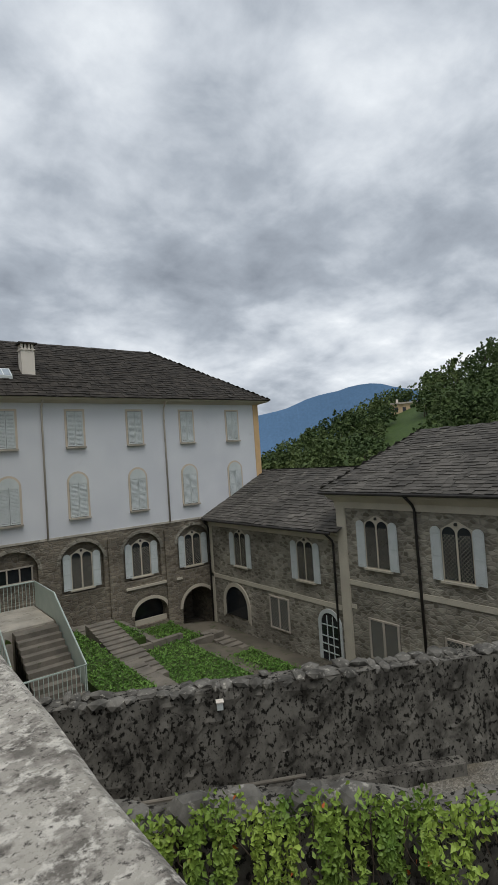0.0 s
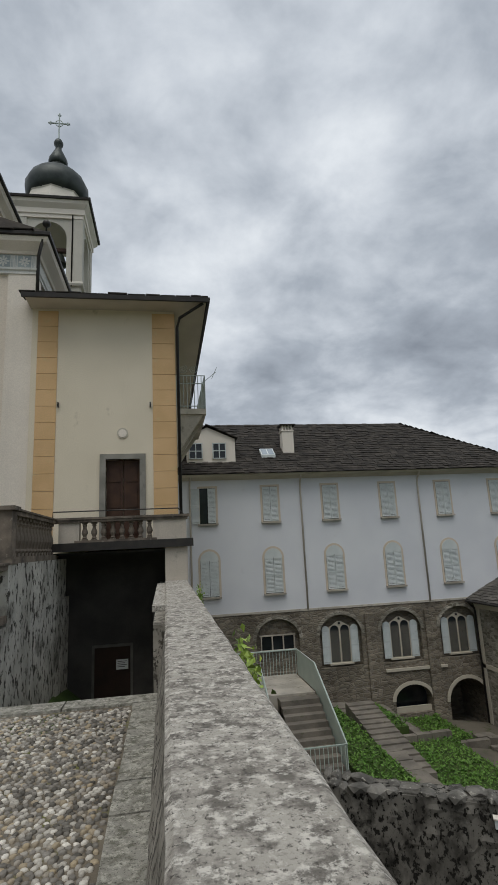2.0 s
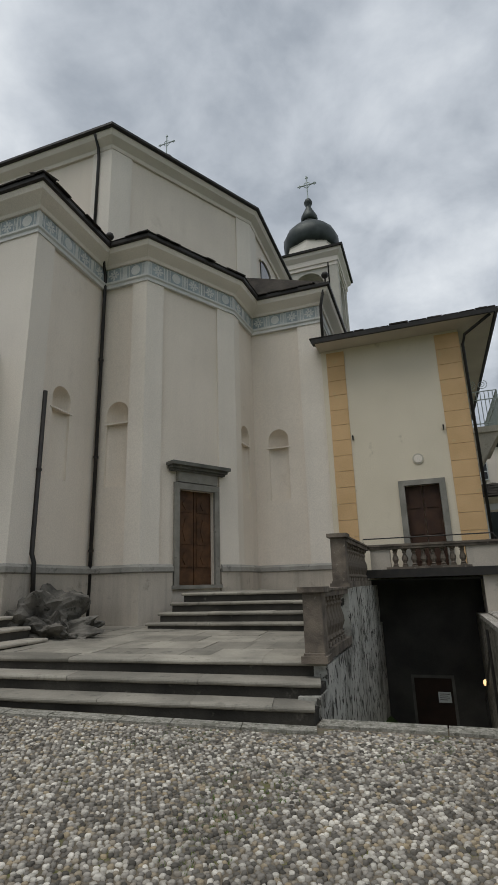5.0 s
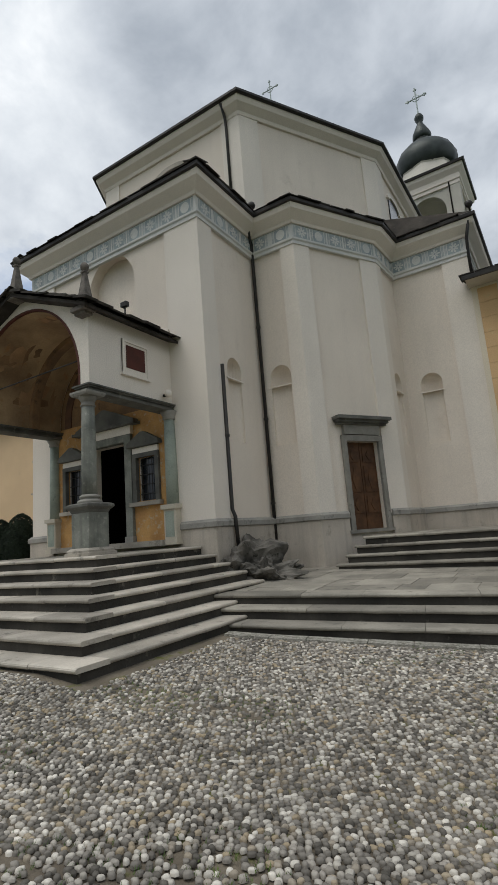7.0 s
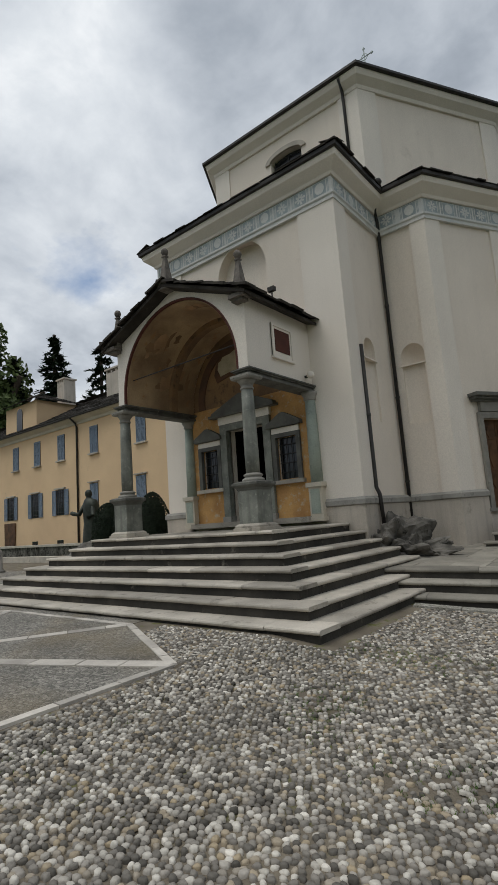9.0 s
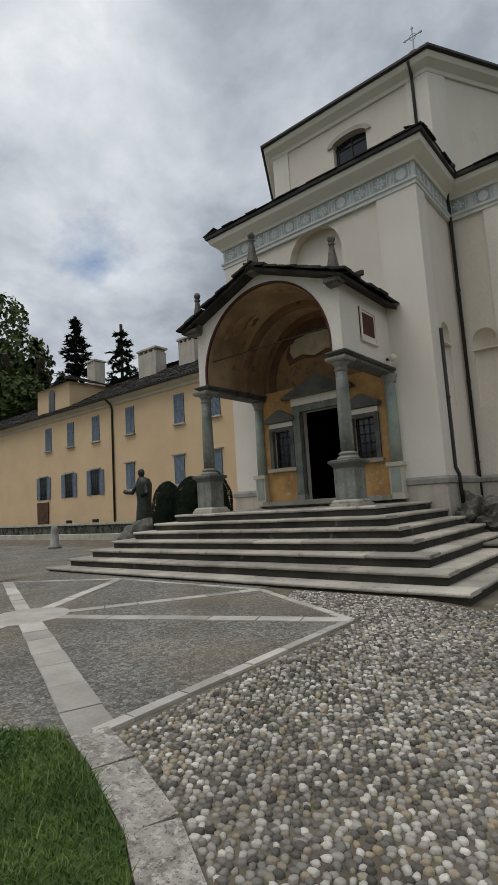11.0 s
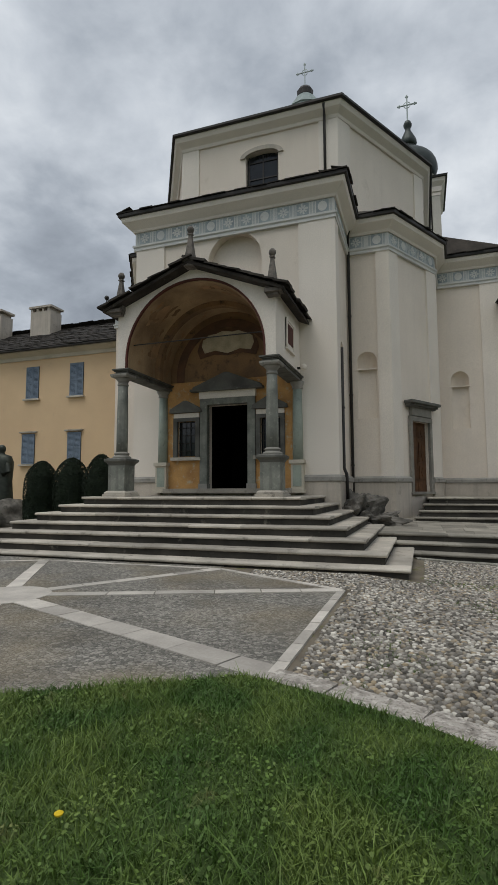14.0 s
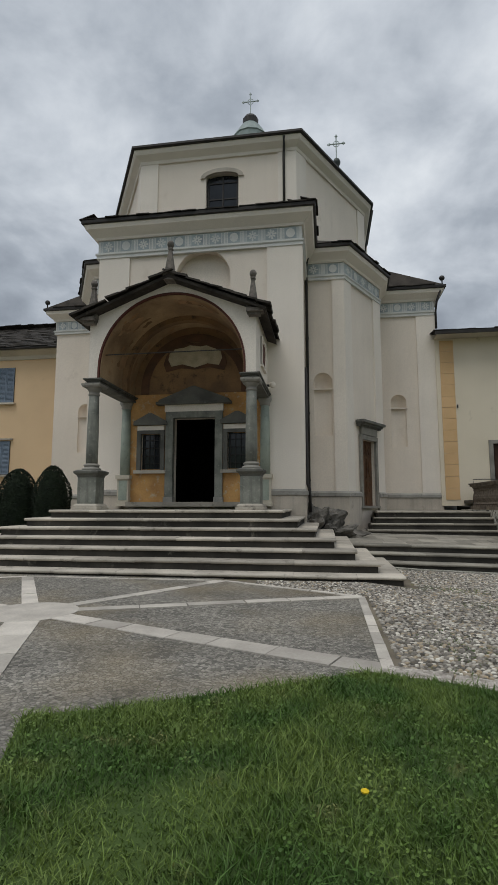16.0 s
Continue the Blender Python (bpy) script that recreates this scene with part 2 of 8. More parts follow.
def lichen(name, base, mid, pale, dark):
    """Weathered stone: mottled ground, pale lichen discs, black specks and deep grain."""
    m = bpy.data.materials.new(name)
    m.use_nodes = True
    nt = m.node_tree
    N, L = nt.nodes.new, nt.links.new
    b = nt.nodes["Principled BSDF"]
    b.inputs["Roughness"].default_value, b.inputs["Specular IOR Level"].default_value = 0.95, 0.15
    src = N("ShaderNodeNewGeometry").outputs["Position"]

    def noise_at(scale, lo, hi, detail=8, rough=0.6):
        n, r = N("ShaderNodeTexNoise"), N("ShaderNodeMapRange")
        n.inputs["Scale"].default_value, n.inputs["Detail"].default_value, n.inputs["Roughness"].default_value = scale, detail, rough
        r.inputs["From Min"].default_value, r.inputs["From Max"].default_value = lo, hi
        L(src, n.inputs["Vector"]); L(n.outputs["Fac"], r.inputs["Value"])
        return r.outputs[0], n.outputs["Fac"]

    def over(col, fac, c):
        x = N("ShaderNodeMix"); x.data_type = "RGBA"
        L(fac, x.inputs["Factor"])
        if isinstance(col, tuple):
            x.inputs["A"].default_value = (*col, 1)
        else:
            L(col, x.inputs["A"])
        x.inputs["B"].default_value = (*c, 1)
        return x.outputs["Result"]
    col = over(base, noise_at(1.7, 0.35, 0.65)[0], mid)
    col = over(col, noise_at(8.0, 0.47, 0.60, 10, 0.68)[0], dark)
    col = over(col, noise_at(15.0, 0.51, 0.60, 10, 0.7)[0], pale)
    fine, raw = noise_at(42.0, 0.54, 0.64, 6, 0.75)
    col = over(col, fine, tuple(0.45 * v for v in dark))
    L(col, b.inputs["Base Color"])
    bp = N("ShaderNodeBump"); bp.inputs["Strength"].default_value, bp.inputs["Distance"].default_value = 0.55, 0.02
    L(raw, bp.inputs["Height"]); L(bp.outputs[0], b.inputs["Normal"])
    return m


M["coping"] = lichen("lichen_coping_stone", (0.47, 0.44, 0.385), (0.33, 0.305, 0.265), (0.62, 0.585, 0.52), (0.17, 0.155, 0.135))


# ---- mesh helpers ----
def box(bm, x0, x1, y0, y1, z0, z1):
    vs = [bm.verts.new(p) for p in ((x0, y0, z0), (x1, y0, z0), (x1, y1, z0), (x0, y1, z0), (x0, y0, z1), (x1, y0, z1), (x1, y1, z1), (x0, y1, z1))]
    for f in ((3, 2, 1, 0), (4, 5, 6, 7), (0, 1, 5, 4), (1, 2, 6, 5), (2, 3, 7, 6), (3, 0, 4, 7)):
        bm.faces.new([vs[i] for i in f])
    return vs


def prism(bm, pts, z0, z1):
    """Upright prism over a plan polygon that runs counter-clockwise; z1 may be a function of x, y."""
    top = z1 if callable(z1) else (lambda x, y: z1)
    a = [bm.verts.new((x, y, z0)) for x, y in pts]
    b = [bm.verts.new((x, y, top(x, y))) for x, y in pts]
    n = len(pts)
    bm.faces.new(a[::-1]), bm.faces.new(b)
    for i in range(n):
        bm.faces.new((a[i], a[(i + 1) % n], b[(i + 1) % n], b[i]))


def slab_xz(bm, pts, y0, y1):
    """A plate cut to an outline in x and z, from y0 back to y1."""
    a = [bm.verts.new((x, y0, z)) for x, z in pts]
    b = [bm.verts.new((x, y1, z)) for x, z in pts]
    n = len(pts)
    bm.faces.new(a), bm.faces.new(b[::-1])
    for i in range(n):
        bm.faces.new((b[i], b[(i + 1) % n], a[(i + 1) % n], a[i]))


def offset(path, d, closed):
    """The plan path moved d to its right-hand side, mitred."""
    out, n = [], len(path)
    for i, p in enumerate(path):
        p = Vector(p)
        pre = (p - Vector(path[i - 1])) if closed or i else None
        nex = (Vector(path[(i + 1) % n]) - p) if closed or i < n - 1 else None
        ns = [Vector((v.y, -v.x)).normalized() for v in (pre, nex) if v is not None and v.length > 1e-6]
        if len(ns) == 1:
            out.append(p + ns[0] * d)
        else:
            s = ns[0] + ns[1]
            out.append(p + s * (d / max(0.3, s.dot(ns[0]))))
    return out


def sweep(bm, path, profile, closed=False):
    """Runs a closed outline of (outward, z) along a plan path; outward is to the path's right."""
    rings = []
    for o, z in profile:
        rings.append([bm.verts.new((q.x, q.y, z)) for q in offset(path, o, closed)])
    n, k = len(path), len(profile)
    for j in range(k):
        a, b = rings[j], rings[(j + 1) % k]
        for i in range(n if closed else n - 1):
            i2 = (i + 1) % n
            bm.faces.new((a[i], a[i2], b[i2], b[i]))
    if not closed:
        bm.faces.new([r[0] for r in rings]), bm.faces.new([r[-1] for r in rings][::-1])


def lathe(bm, profile, cx=0, cy=0, segs=16, base=0.0, square=False):
    rings = []
    n = 4 if square else segs
    off = math.pi / 4 if square else 0
    k = math.sqrt(2) if square else 1
    for r, z in profile:
        rings.append([bm.verts.new((cx + r * k * math.cos(off + 2 * math.pi * i / n), cy + r * k * math.sin(off + 2 * math.pi * i / n), base + z)) for i in range(n)])
    for a, b in zip(rings, rings[1:]):
        for i in range(n):
            bm.faces.new((a[i], a[(i + 1) % n], b[(i + 1) % n], b[i]))
    bm.faces.new(rings[0][::-1]), bm.faces.new(rings[-1])


def tube(bm, pts, r, segs=8):
    pts = [Vector(p) for p in pts]
    rings = []
    for i, p in enumerate(pts):
        d = (pts[min(i + 1, len(pts) - 1)] - pts[max(i - 1, 0)]).normalized()
        u = d.cross(Vector((0.31, 0.17, 1) if abs(d.z) < 0.9 else (1, 0.2, 0))).normalized()
        v = d.cross(u)
        rings.append([bm.verts.new(p + r * (math.cos(2 * math.pi * k / segs) * u + math.sin(2 * math.pi * k / segs) * v)) for k in range(segs)])
    for a, b in zip(rings, rings[1:]):
        for k in range(segs):
            bm.faces.new((a[k], a[(k + 1) % segs], b[(k + 1) % segs], b[k]))
    bm.faces.new(rings[0][::-1]), bm.faces.new(rings[-1])


def arch_pts(cx, half, z0, spring, rise, n=12):
    """Outline of an arched opening, counter-clockwise seen from -y."""
    p = [(cx - half, z0), (cx + half, z0)]
    p += [(cx + half * math.cos(math.pi * i / n), spring + rise * math.sin(math.pi * i / n)) for i in range(n + 1)]
    return p


def mesh(name, bm, material, smooth=False):
    bmesh.ops.recalc_face_normals(bm, faces=bm.faces)
    me = bpy.data.meshes.new(name)
    bm.to_mesh(me)
    bm.free()
    if smooth:
        for p in me.polygons:
            p.use_smooth = True
    me.materials.append(M[material] if isinstance(material, str) else material)
    return me


def thing(name, label, category, group="", at=None):
    ob = new(name)
    if at is not None:
        ob.matrix_basis = at
    return tagged(ob, label, category, group)


def part(name, bm, material, parent, label="", smooth=False):
    ob = new(name, mesh(name, bm, material, smooth))
    ob.parent = parent
    return tagged(ob, label)


def single(name, bm, material, label, category="", kind="", group="", smooth=False):
    return tagged(new(name, mesh(name, bm, material, smooth)), label, category, group, kind)


def cut(ob, cutters):
    """Takes prisms out of a mesh object for good."""
    for bm in cutters:
        me = mesh("cutter", bm, "plaster")
        c = new("cutter", me)
        c.parent = ob.parent
        mod = ob.modifiers.new("cut", "BOOLEAN")
        mod.operation, mod.solver, mod.object = "DIFFERENCE", "EXACT", c
        dg = bpy.context.evaluated_depsgraph_get()
        fresh = bpy.data.meshes.new_from_object(ob.evaluated_get(dg))
        ob.modifiers.remove(mod)
        old = ob.data
        ob.data = fresh
        bpy.data.meshes.remove(old)
        bpy.data.objects.remove(c)
        bpy.data.meshes.remove(me)


def BM():
    return bmesh.new()


# ---- ground ----
def gz(x, y):
    """Height of the square: level before the portico, falling towards the parapet."""
    k = min(1.0, max(0.0, (y + 8.2) / 4.0))
    if x < 6.4:
        return -0.13 * k * max(0.0, (x - 5.1) / 1.3)
    return k * (-0.13 - 0.26 * min(1.0, (x - 6.4) / 4.3))


RIDGE = ((-180, 2), (-100, 8), (-40, 11), (-10, 11), (10, 10.0), (26, 8.2), (37, 4.2), (45, 1.6), (52, -2.2), (60, -3.0), (90, -2.5), (135, 2), (180, 2))


def ridge(az):
    for (a0, e0), (a1, e1) in zip(RIDGE, RIDGE[1:]):
        if a0 <= az <= a1:
            return e0 + (e1 - e0) * (az - a0) / (a1 - a0)
    return 0.0


def ground_z(x, y):
    dx, dy = x - 13.6, y + 5.5
    r, az = math.hypot(dx, dy), math.degrees(math.atan2(dy, dx))
    low = -10.2 if -40 < az < 75 else -1.5 - 8.7 * max(0.0, 1 - (min(abs(az + 40), abs(az - 75)) / 25))
    top = 200 * math.tan(radians(ridge(az)))
    k = min(1.0, max(0.0, (r - 60) / 140))
    z = low + (top - low) * k * k * (3 - 2 * k)
    if r > 220:
        z -= (r - 220) * 0.12
    return max(z, -220)


def build_ground():
    # one sheet to the horizon: the yard below the square, a wooded hillside, a valley beyond
    bm = BM()
    rs = [8, 16, 25, 38, 50, 60, 70, 80, 95, 110, 125, 140, 160, 180, 200, 215, 240, 300, 500, 1200, 4500]
    ring, n = [], 96
    for r in rs:
        ring.append([bm.verts.new((13.6 + r * math.cos(2 * math.pi * i / n), -5.5 + r * math.sin(2 * math.pi * i / n), ground_z(13.6 + r * math.cos(2 * math.pi * i / n), -5.5 + r * math.sin(2 * math.pi * i / n)) - (0.6 if r < 60 else 0))) for i in range(n)])
    for a, b in zip(ring, ring[1:]):
        for i in range(n):
            bm.faces.new((a[i], b[i], b[(i + 1) % n], a[(i + 1) % n]))
    bm.faces.new(ring[0])
    single("ground", bm, "grass", "green ground falling away to a wooded valley", kind="structure", smooth=True)


build_ground()


def build_square():
    """The raised square with its retaining sides."""
    bm = BM()
    xs = [-60, -30, -12, -6, 0, 5.1, 6.4, 8, 10.7, 13.6]
    ys = [-40, -25, -15, -10, -8.2, -6.2, -4.2, 1.45]
    g = [[bm.verts.new((x, y, gz(x, y) - 0.021)) for x in xs] for y in ys]
    for j in range(len(ys) - 1):
        for i in range(len(xs) - 1):
            bm.faces.new((g[j][i], g[j][i + 1], g[j + 1][i + 1], g[j + 1][i]))
    back = [bm.verts.new((x, 45, gz(x, 0) - 0.021)) for x in xs[:9]]
    for i in range(8):
        bm.faces.new((g[-1][i], g[-1][i + 1], back[i + 1], back[i]))
    edge = [g[j][-1] for j in range(len(ys))] + [g[-1][8], back[8]]
    low = [bm.verts.new((v.co.x, v.co.y, -12)) for v in edge]
    for i in range(len(edge) - 1):
        bm.faces.new((edge[i], low[i], low[i + 1], edge[i + 1]))
    single("square_bed", bm, "soil", "dark mossy earth bedding of the cobbled square", kind="structure")


build_square()

# ---- church ----
OV = 0.52
FR, SIDE, HEX = 3.66, 2.8, 60
WALLS_R = [(3.66, 2.8), (3.66, 5.75), (5.2, 5.75), (6.85, 8.62), (6.95, 10.35), (9.55, 10.35)]
PLAN = [(-x, y) for x, y in WALLS_R[::-1]] + WALLS_R + [(9.55, 16.0), (6.9, 22.0), (-6.9, 22.0), (-9.55, 16.0)]
EAVE = 11.66


NICHES = ((3.66, 4.19, 90), (4.34, 5.75, 0), (6.9, 9.5, 86.7), (7.83, 10.35, 0), (-4.34, 5.75, 0), (-7.83, 10.35, 0))


def build_church():
    th = thing("church", "cream plastered church with a high drum, slate eaves and painted frieze", "church")
    bm = BM()
    prism(bm, PLAN, -0.5, 11.3)
    wall = part("wall", bm, "plaster", th, "cream plaster walls with pilasters and niches")
    # openings: main door, two windows, side niches
    cs = []
    for p, y0, y1 in ((arch_pts(0, 0.73, 1.45, 4.45, 0.001, 1), 2.0, 5.2), (arch_pts(-1.52, 0.35, 2.7, 3.92, 0.001, 1), 2.0, 3.3), (arch_pts(1.50, 0.35, 2.7, 3.92, 0.001, 1), 2.0, 3.3), (arch_pts(0.2, 1.0, 8.4, 9.5, 1.05, 14), 2.0, 3.15)):
        b = BM(); slab_xz(b, p, y0, y1); cs.append(b)
    for cx, cy, rz in NICHES:
        head, bay = BM(), BM()
        lathe(head, [(0.36, 6.0), (0.36, 6.28)] + [(0.36 * math.cos(k * 0.19), 6.28 + 0.37 * math.sin(k * 0.19)) for k in range(1, 9)], segs=24)
        bow = [(0.355 * math.cos(math.pi * k / 12), 0.14 * math.sin(math.pi * k / 12) ** 0.6) for k in range(13)]
        prism(bay, [(-0.355, -0.15), (0.355, -0.15)] + bow[1:-1], 4.15, 5.985)
        for b in (head, bay):
            bmesh.ops.transform(b, matrix=pose(cx, cy, 0, 0, 0, rz), verts=b.verts)
            cs.append(b)
    b = BM(); slab_xz(b, arch_pts(0, 0.62, 1.45, 4.12, 0.001, 1), -0.3, 0.35)
    bmesh.ops.transform(b, matrix=pose(6.13, 7.28, 0, 0, 0, 60), verts=b.verts)
    cs.append(b)
    cut(wall, cs)
    # thin sill under each niche head
    for cx, cy, rz in NICHES:
        bm = BM()
        box(bm, -0.42, 0.42, -0.035, 0.0, 5.965, 6.0)
        bmesh.ops.transform(bm, matrix=pose(cx, cy, 0, 0, 0, rz), verts=bm.verts)
        part("niche_sill", bm, "plaster_w", th)
    # pilaster strips, plinth, entablature
    for path in ([(-FR, 2.8), (-2.5, 2.8)], [(2.5, 2.8), (FR, 2.8), (FR, 3.4)], [(4.75, 5.75), (5.2, 5.75), (5.47, 6.22)], [(6.5, 8.02), (6.85, 8.62), (6.88, 9.0)], [(8.75, 10.35), (9.55, 10.35), (9.55, 10.9)]):
        bm = BM()
        sweep(bm, path, [(0, 1.9), (0.07, 1.9), (0.07, 10.45), (0, 10.45)])
        part("pilaster", bm, "plaster_w", th)
    path = WALLS_R + [(9.55, 16.0)]
    lpath = [(-x, y) for x, y in path[::-1]]
    front = lpath[:] + path[:]
    right = [[(2.55, 2.8)] + path[:3] + [(5.68, 6.58)], [(6.52, 8.04)] + path[3:]]
    for pth in right + [[(-x, y) for x, y in p[::-1]] for p in right]:
        bm = BM()
        sweep(bm, pth, [(0, -0.4), (0.10, -0.4), (0.10, 1.80), (0, 1.80)])
        part("plinth", bm, "plinth", th, "stained cream-grey plinth")
        bm = BM()
        sweep(bm, pth, [(0, 1.80), (0.11, 1.80), (0.15, 1.83), (0.15, 1.95), (0.08, 2.02), (0, 2.02)])
        part("plinth_moulding", bm, "granite", th, "weathered grey stone moulding")
    bm = BM()
    sweep(bm, front, [(0, 10.42), (0.10, 10.42), (0.10, 10.52), (0.14, 10.56), (0.14, 10.62), (0, 10.62)])
    part("architrave", bm, "frieze_pale", th)
    bm = BM()
    sweep(bm, front, [(0, 10.62), (0.06, 10.62), (0.06, 11.12), (0, 11.12)])
    part("frieze", bm, "frieze_pale", th, "painted frieze of pale grey-blue ornament")
    bm = BM()
    sweep(bm, front, [(0, 11.12), (0.12, 11.12), (0.16, 11.2), (0.28, 11.3), (0.42, 11.42), (0.46, 11.55), (0.46, 11.58), (0, 11.58)])
    part("cornice", bm, "plaster_w", th)
    bm = BM()
    sweep(bm, front, [(-0.5, 11.95), (-0.5, 11.58), (0.50, 11.58), (0.54, 11.60), (0.55, 11.70), (0.5, 11.74), (-0.45, 12.0)])
    part("eave", bm, "dark", th, "dark slate eave with gutter")
    # low roof up to the drum
    bm = BM()
    outer = offset(PLAN, 0.5, True)
    n = len(outer)
    a = [bm.verts.new((p.x, p.y, 11.72)) for p in outer]
    c = Vector((0, 12.2))
    b = []
    for p in outer:
        q = c + (p - c) * 0.62
        b.append(bm.verts.new((q.x, q.y, 13.4)))
    for i in range(n):
        bm.faces.new((a[i], a[(i + 1) % n], b[(i + 1) % n], b[i]))
    part("lower_roof", bm, "slate", th, "dark slate lower roof")
    # drum
    hexa = [(-3.45, 6.2), (3.35, 6.2), (6.55, 11.7), (6.55, 20.6), (3.35, 26.1), (-3.45, 26.1), (-6.65, 20.6), (-6.65, 11.7)]
    bm = BM()
    prism(bm, hexa, 11.0, 16.9)
    drum = part("drum", bm, "plaster", th, "plain cream eight-sided drum")
    cs = []
    b = BM(); slab_xz(b, arch_pts(0.17, 0.72, 13.2, 15.65, 0.22, 10), 5.5, 6.5); cs.append(b)
    cut(drum, cs)
    for i, p in enumerate(hexa):
        bm = BM()
        q0, q1 = Vector(hexa[i - 1]), Vector(hexa[(i + 1) % 8])
        p = Vector(p)
        sweep(bm, [p + (q0 - p).normalized() * 0.75, p, p + (q1 - p).normalized() * 0.75], [(0, 11.5), (0.06, 11.5), (0.06, 16.5), (0, 16.5)])
        part("drum_pilaster", bm, "plaster_w", th)
    bm = BM()
    sweep(bm, hexa, [(0, 16.5), (0.08, 16.5), (0.12, 16.62), (0.35, 16.8), (0.42, 16.95), (0.42, 17.0), (0, 17.0)], True)
    part("drum_cornice", bm, "plaster_w", th)
    bm = BM()
    sweep(bm, hexa, [(0, 17.0), (0.50, 17.0), (0.54, 17.03), (0.54, 17.12), (0.48, 17.16), (0, 17.3)], True)
    part("drum_eave", bm, "dark", th, "dark projecting eave")
    bm = BM()
    o = offset(hexa, 0.48, True)
    a = [bm.verts.new((p.x, p.y, 17.15)) for p in o]
    top = bm.verts.new((-0.05, 16.2, 24.9))
    for i in range(8):
        bm.faces.new((a[i], a[(i + 1) % 8], top))
    part("drum_roof", bm, "slate", th, "dark slate drum roof")
    return th


M["frieze_pale"] = mat("pale_blue_grey_fresco", (0.66, 0.65, 0.61), (0.57, 0.58, 0.56), 1.4, 0.9, 0.04, 30, c3=(0.50, 0.50, 0.47), stain=0.3)
church = build_church()


# ---- portico steps and terrace ----
M["terrace_slab"] = mat("terrace_flagstone", (0.33, 0.305, 0.255), (0.22, 0.205, 0.172), 1.4, 0.9, 0.3, 30, c3=(0.17, 0.16, 0.135), stain=0.35, per="object", coords="World")
# stained risers, colour darkened further for the shade under the nosings
M["riser"] = mat("stained_shaded_riser_stone", (0.066, 0.06, 0.05), (0.028, 0.026, 0.022), 1.1, 0.9, 0.5, 25, c3=(0.18, 0.165, 0.135), stain=0.24, coords="World", streak=((0.03, 0.028, 0.024), 0.8))


def flaked(name, pale, mid, dark, k=1.0):
    """Old lime plaster: pale skin fallen off in tall dark flakes."""
    m = bpy.data.materials.new(name)
    m.use_nodes = True
    nt = m.node_tree
    N, L = nt.nodes.new, nt.links.new
    b = nt.nodes["Principled BSDF"]
    b.inputs["Roughness"].default_value, b.inputs["Specular IOR Level"].default_value = 0.95, 0.15
    src = N("ShaderNodeNewGeometry").outputs["Position"]
    col, h = None, None
    for sc, lo, hi, c, rough in (((1.1, 1.1, 0.7), 0.42, 0.62, mid, 0.6), ((5.5, 5.5, 3.6), 0.54, 0.57, dark, 0.66), ((0.8, 0.8, 0.9), 0.54, 0.70, dark, 0.7), ((14, 14, 9), 0.60, 0.66, tuple(0.6 * v for v in mid), 0.7)):
        mp, n, r, x = N("ShaderNodeMapping"), N("ShaderNodeTexNoise"), N("ShaderNodeMapRange"), N("ShaderNodeMix")
        mp.inputs["Scale"].default_value = [k * v for v in sc]
        n.inputs["Scale"].default_value, n.inputs["Detail"].default_value, n.inputs["Roughness"].default_value = 1.0, 8, rough
        r.inputs["From Min"].default_value, r.inputs["From Max"].default_value = lo, hi
        L(src, mp.inputs["Vector"]); L(mp.outputs[0], n.inputs["Vector"]); L(n.outputs["Fac"], r.inputs["Value"])
        x.data_type = "RGBA"
        L(r.outputs[0], x.inputs["Factor"])
        if col is None:
            x.inputs["A"].default_value = (*pale, 1)
        else:
            L(col, x.inputs["A"])
        x.inputs["B"].default_value = (*c, 1)
        col = x.outputs["Result"]
        h = r.outputs[0] if h is None or sc[0] == 5.5 else h
    L(col, b.inputs["Base Color"])
    bp = N("ShaderNodeBump"); bp.invert = True
    bp.inputs["Strength"].default_value, bp.inputs["Distance"].default_value = 0.6, 0.03
    L(h, bp.inputs["Height"]); L(bp.outputs[0], b.inputs["Normal"])
    return m


M["blotched"] = flaked("flaked_lime_plaster", (0.55, 0.54, 0.49), (0.36, 0.35, 0.31), (0.07, 0.066, 0.057))


def tread_block(p, q, deep, za, zb, rng, thick=0.07):
    """One stone tread from p to q along its worn, rounded front edge; the body lies to the left of the way."""
    a, b = Vector(p), Vector(q)
    d = (b - a).normalized()
    n = Vector((-d.y, d.x))
    prof = [(deep, 0), (deep, -thick), (0.02, -thick), (0.004, -thick * 0.75), (0, -thick * 0.45), (0.01, -0.012), (0.04, -0.001)]
    bm = BM()
    k = max(2, int((b - a).length / 0.35))
    rings = []
    for i in range(k + 1):
        f = i / k
        c = a + (b - a) * f + d * (0.003 if i == 0 else (-0.003 if i == k else 0))
        w, dz = rng.uniform(-0.008, 0.008), rng.uniform(-0.005, 0.002)
        rings.append([bm.verts.new((c.x + n.x * (o + (w if o < 0.1 else 0)), c.y + n.y * (o + (w if o < 0.1 else 0)), za + (zb - za) * f + z + (dz if o < 0.1 else 0))) for o, z in prof])
    m = len(prof)
    for r0, r1 in zip(rings, rings[1:]):
        for j in range(m):
            bm.faces.new((r0[j], r0[(j + 1) % m], r1[(j + 1) % m], r1[j]))
    bm.faces.new(rings[0]), bm.faces.new(rings[-1][::-1])
    return bm


def tread_row(parent, p, q, deep, za, zb, rng, piece=(1.1, 2.1), material="step"):
    a, b = Vector(p), Vector(q)
    L, t = (b - a).length, 0.0
    while t < L - 0.01:
        w = rng.uniform(*piece)
        if L - t - w < 0.5:
            w = L - t
        f0, f1 = t / L, (t + w) / L
        lift = rng.uniform(-0.004, 0.004)
        part("tread", tread_block(a + (b - a) * f0, a + (b - a) * f1, deep, za + (zb - za) * f0 + lift, za + (zb - za) * f1 + lift, rng), material, parent)
        t += w


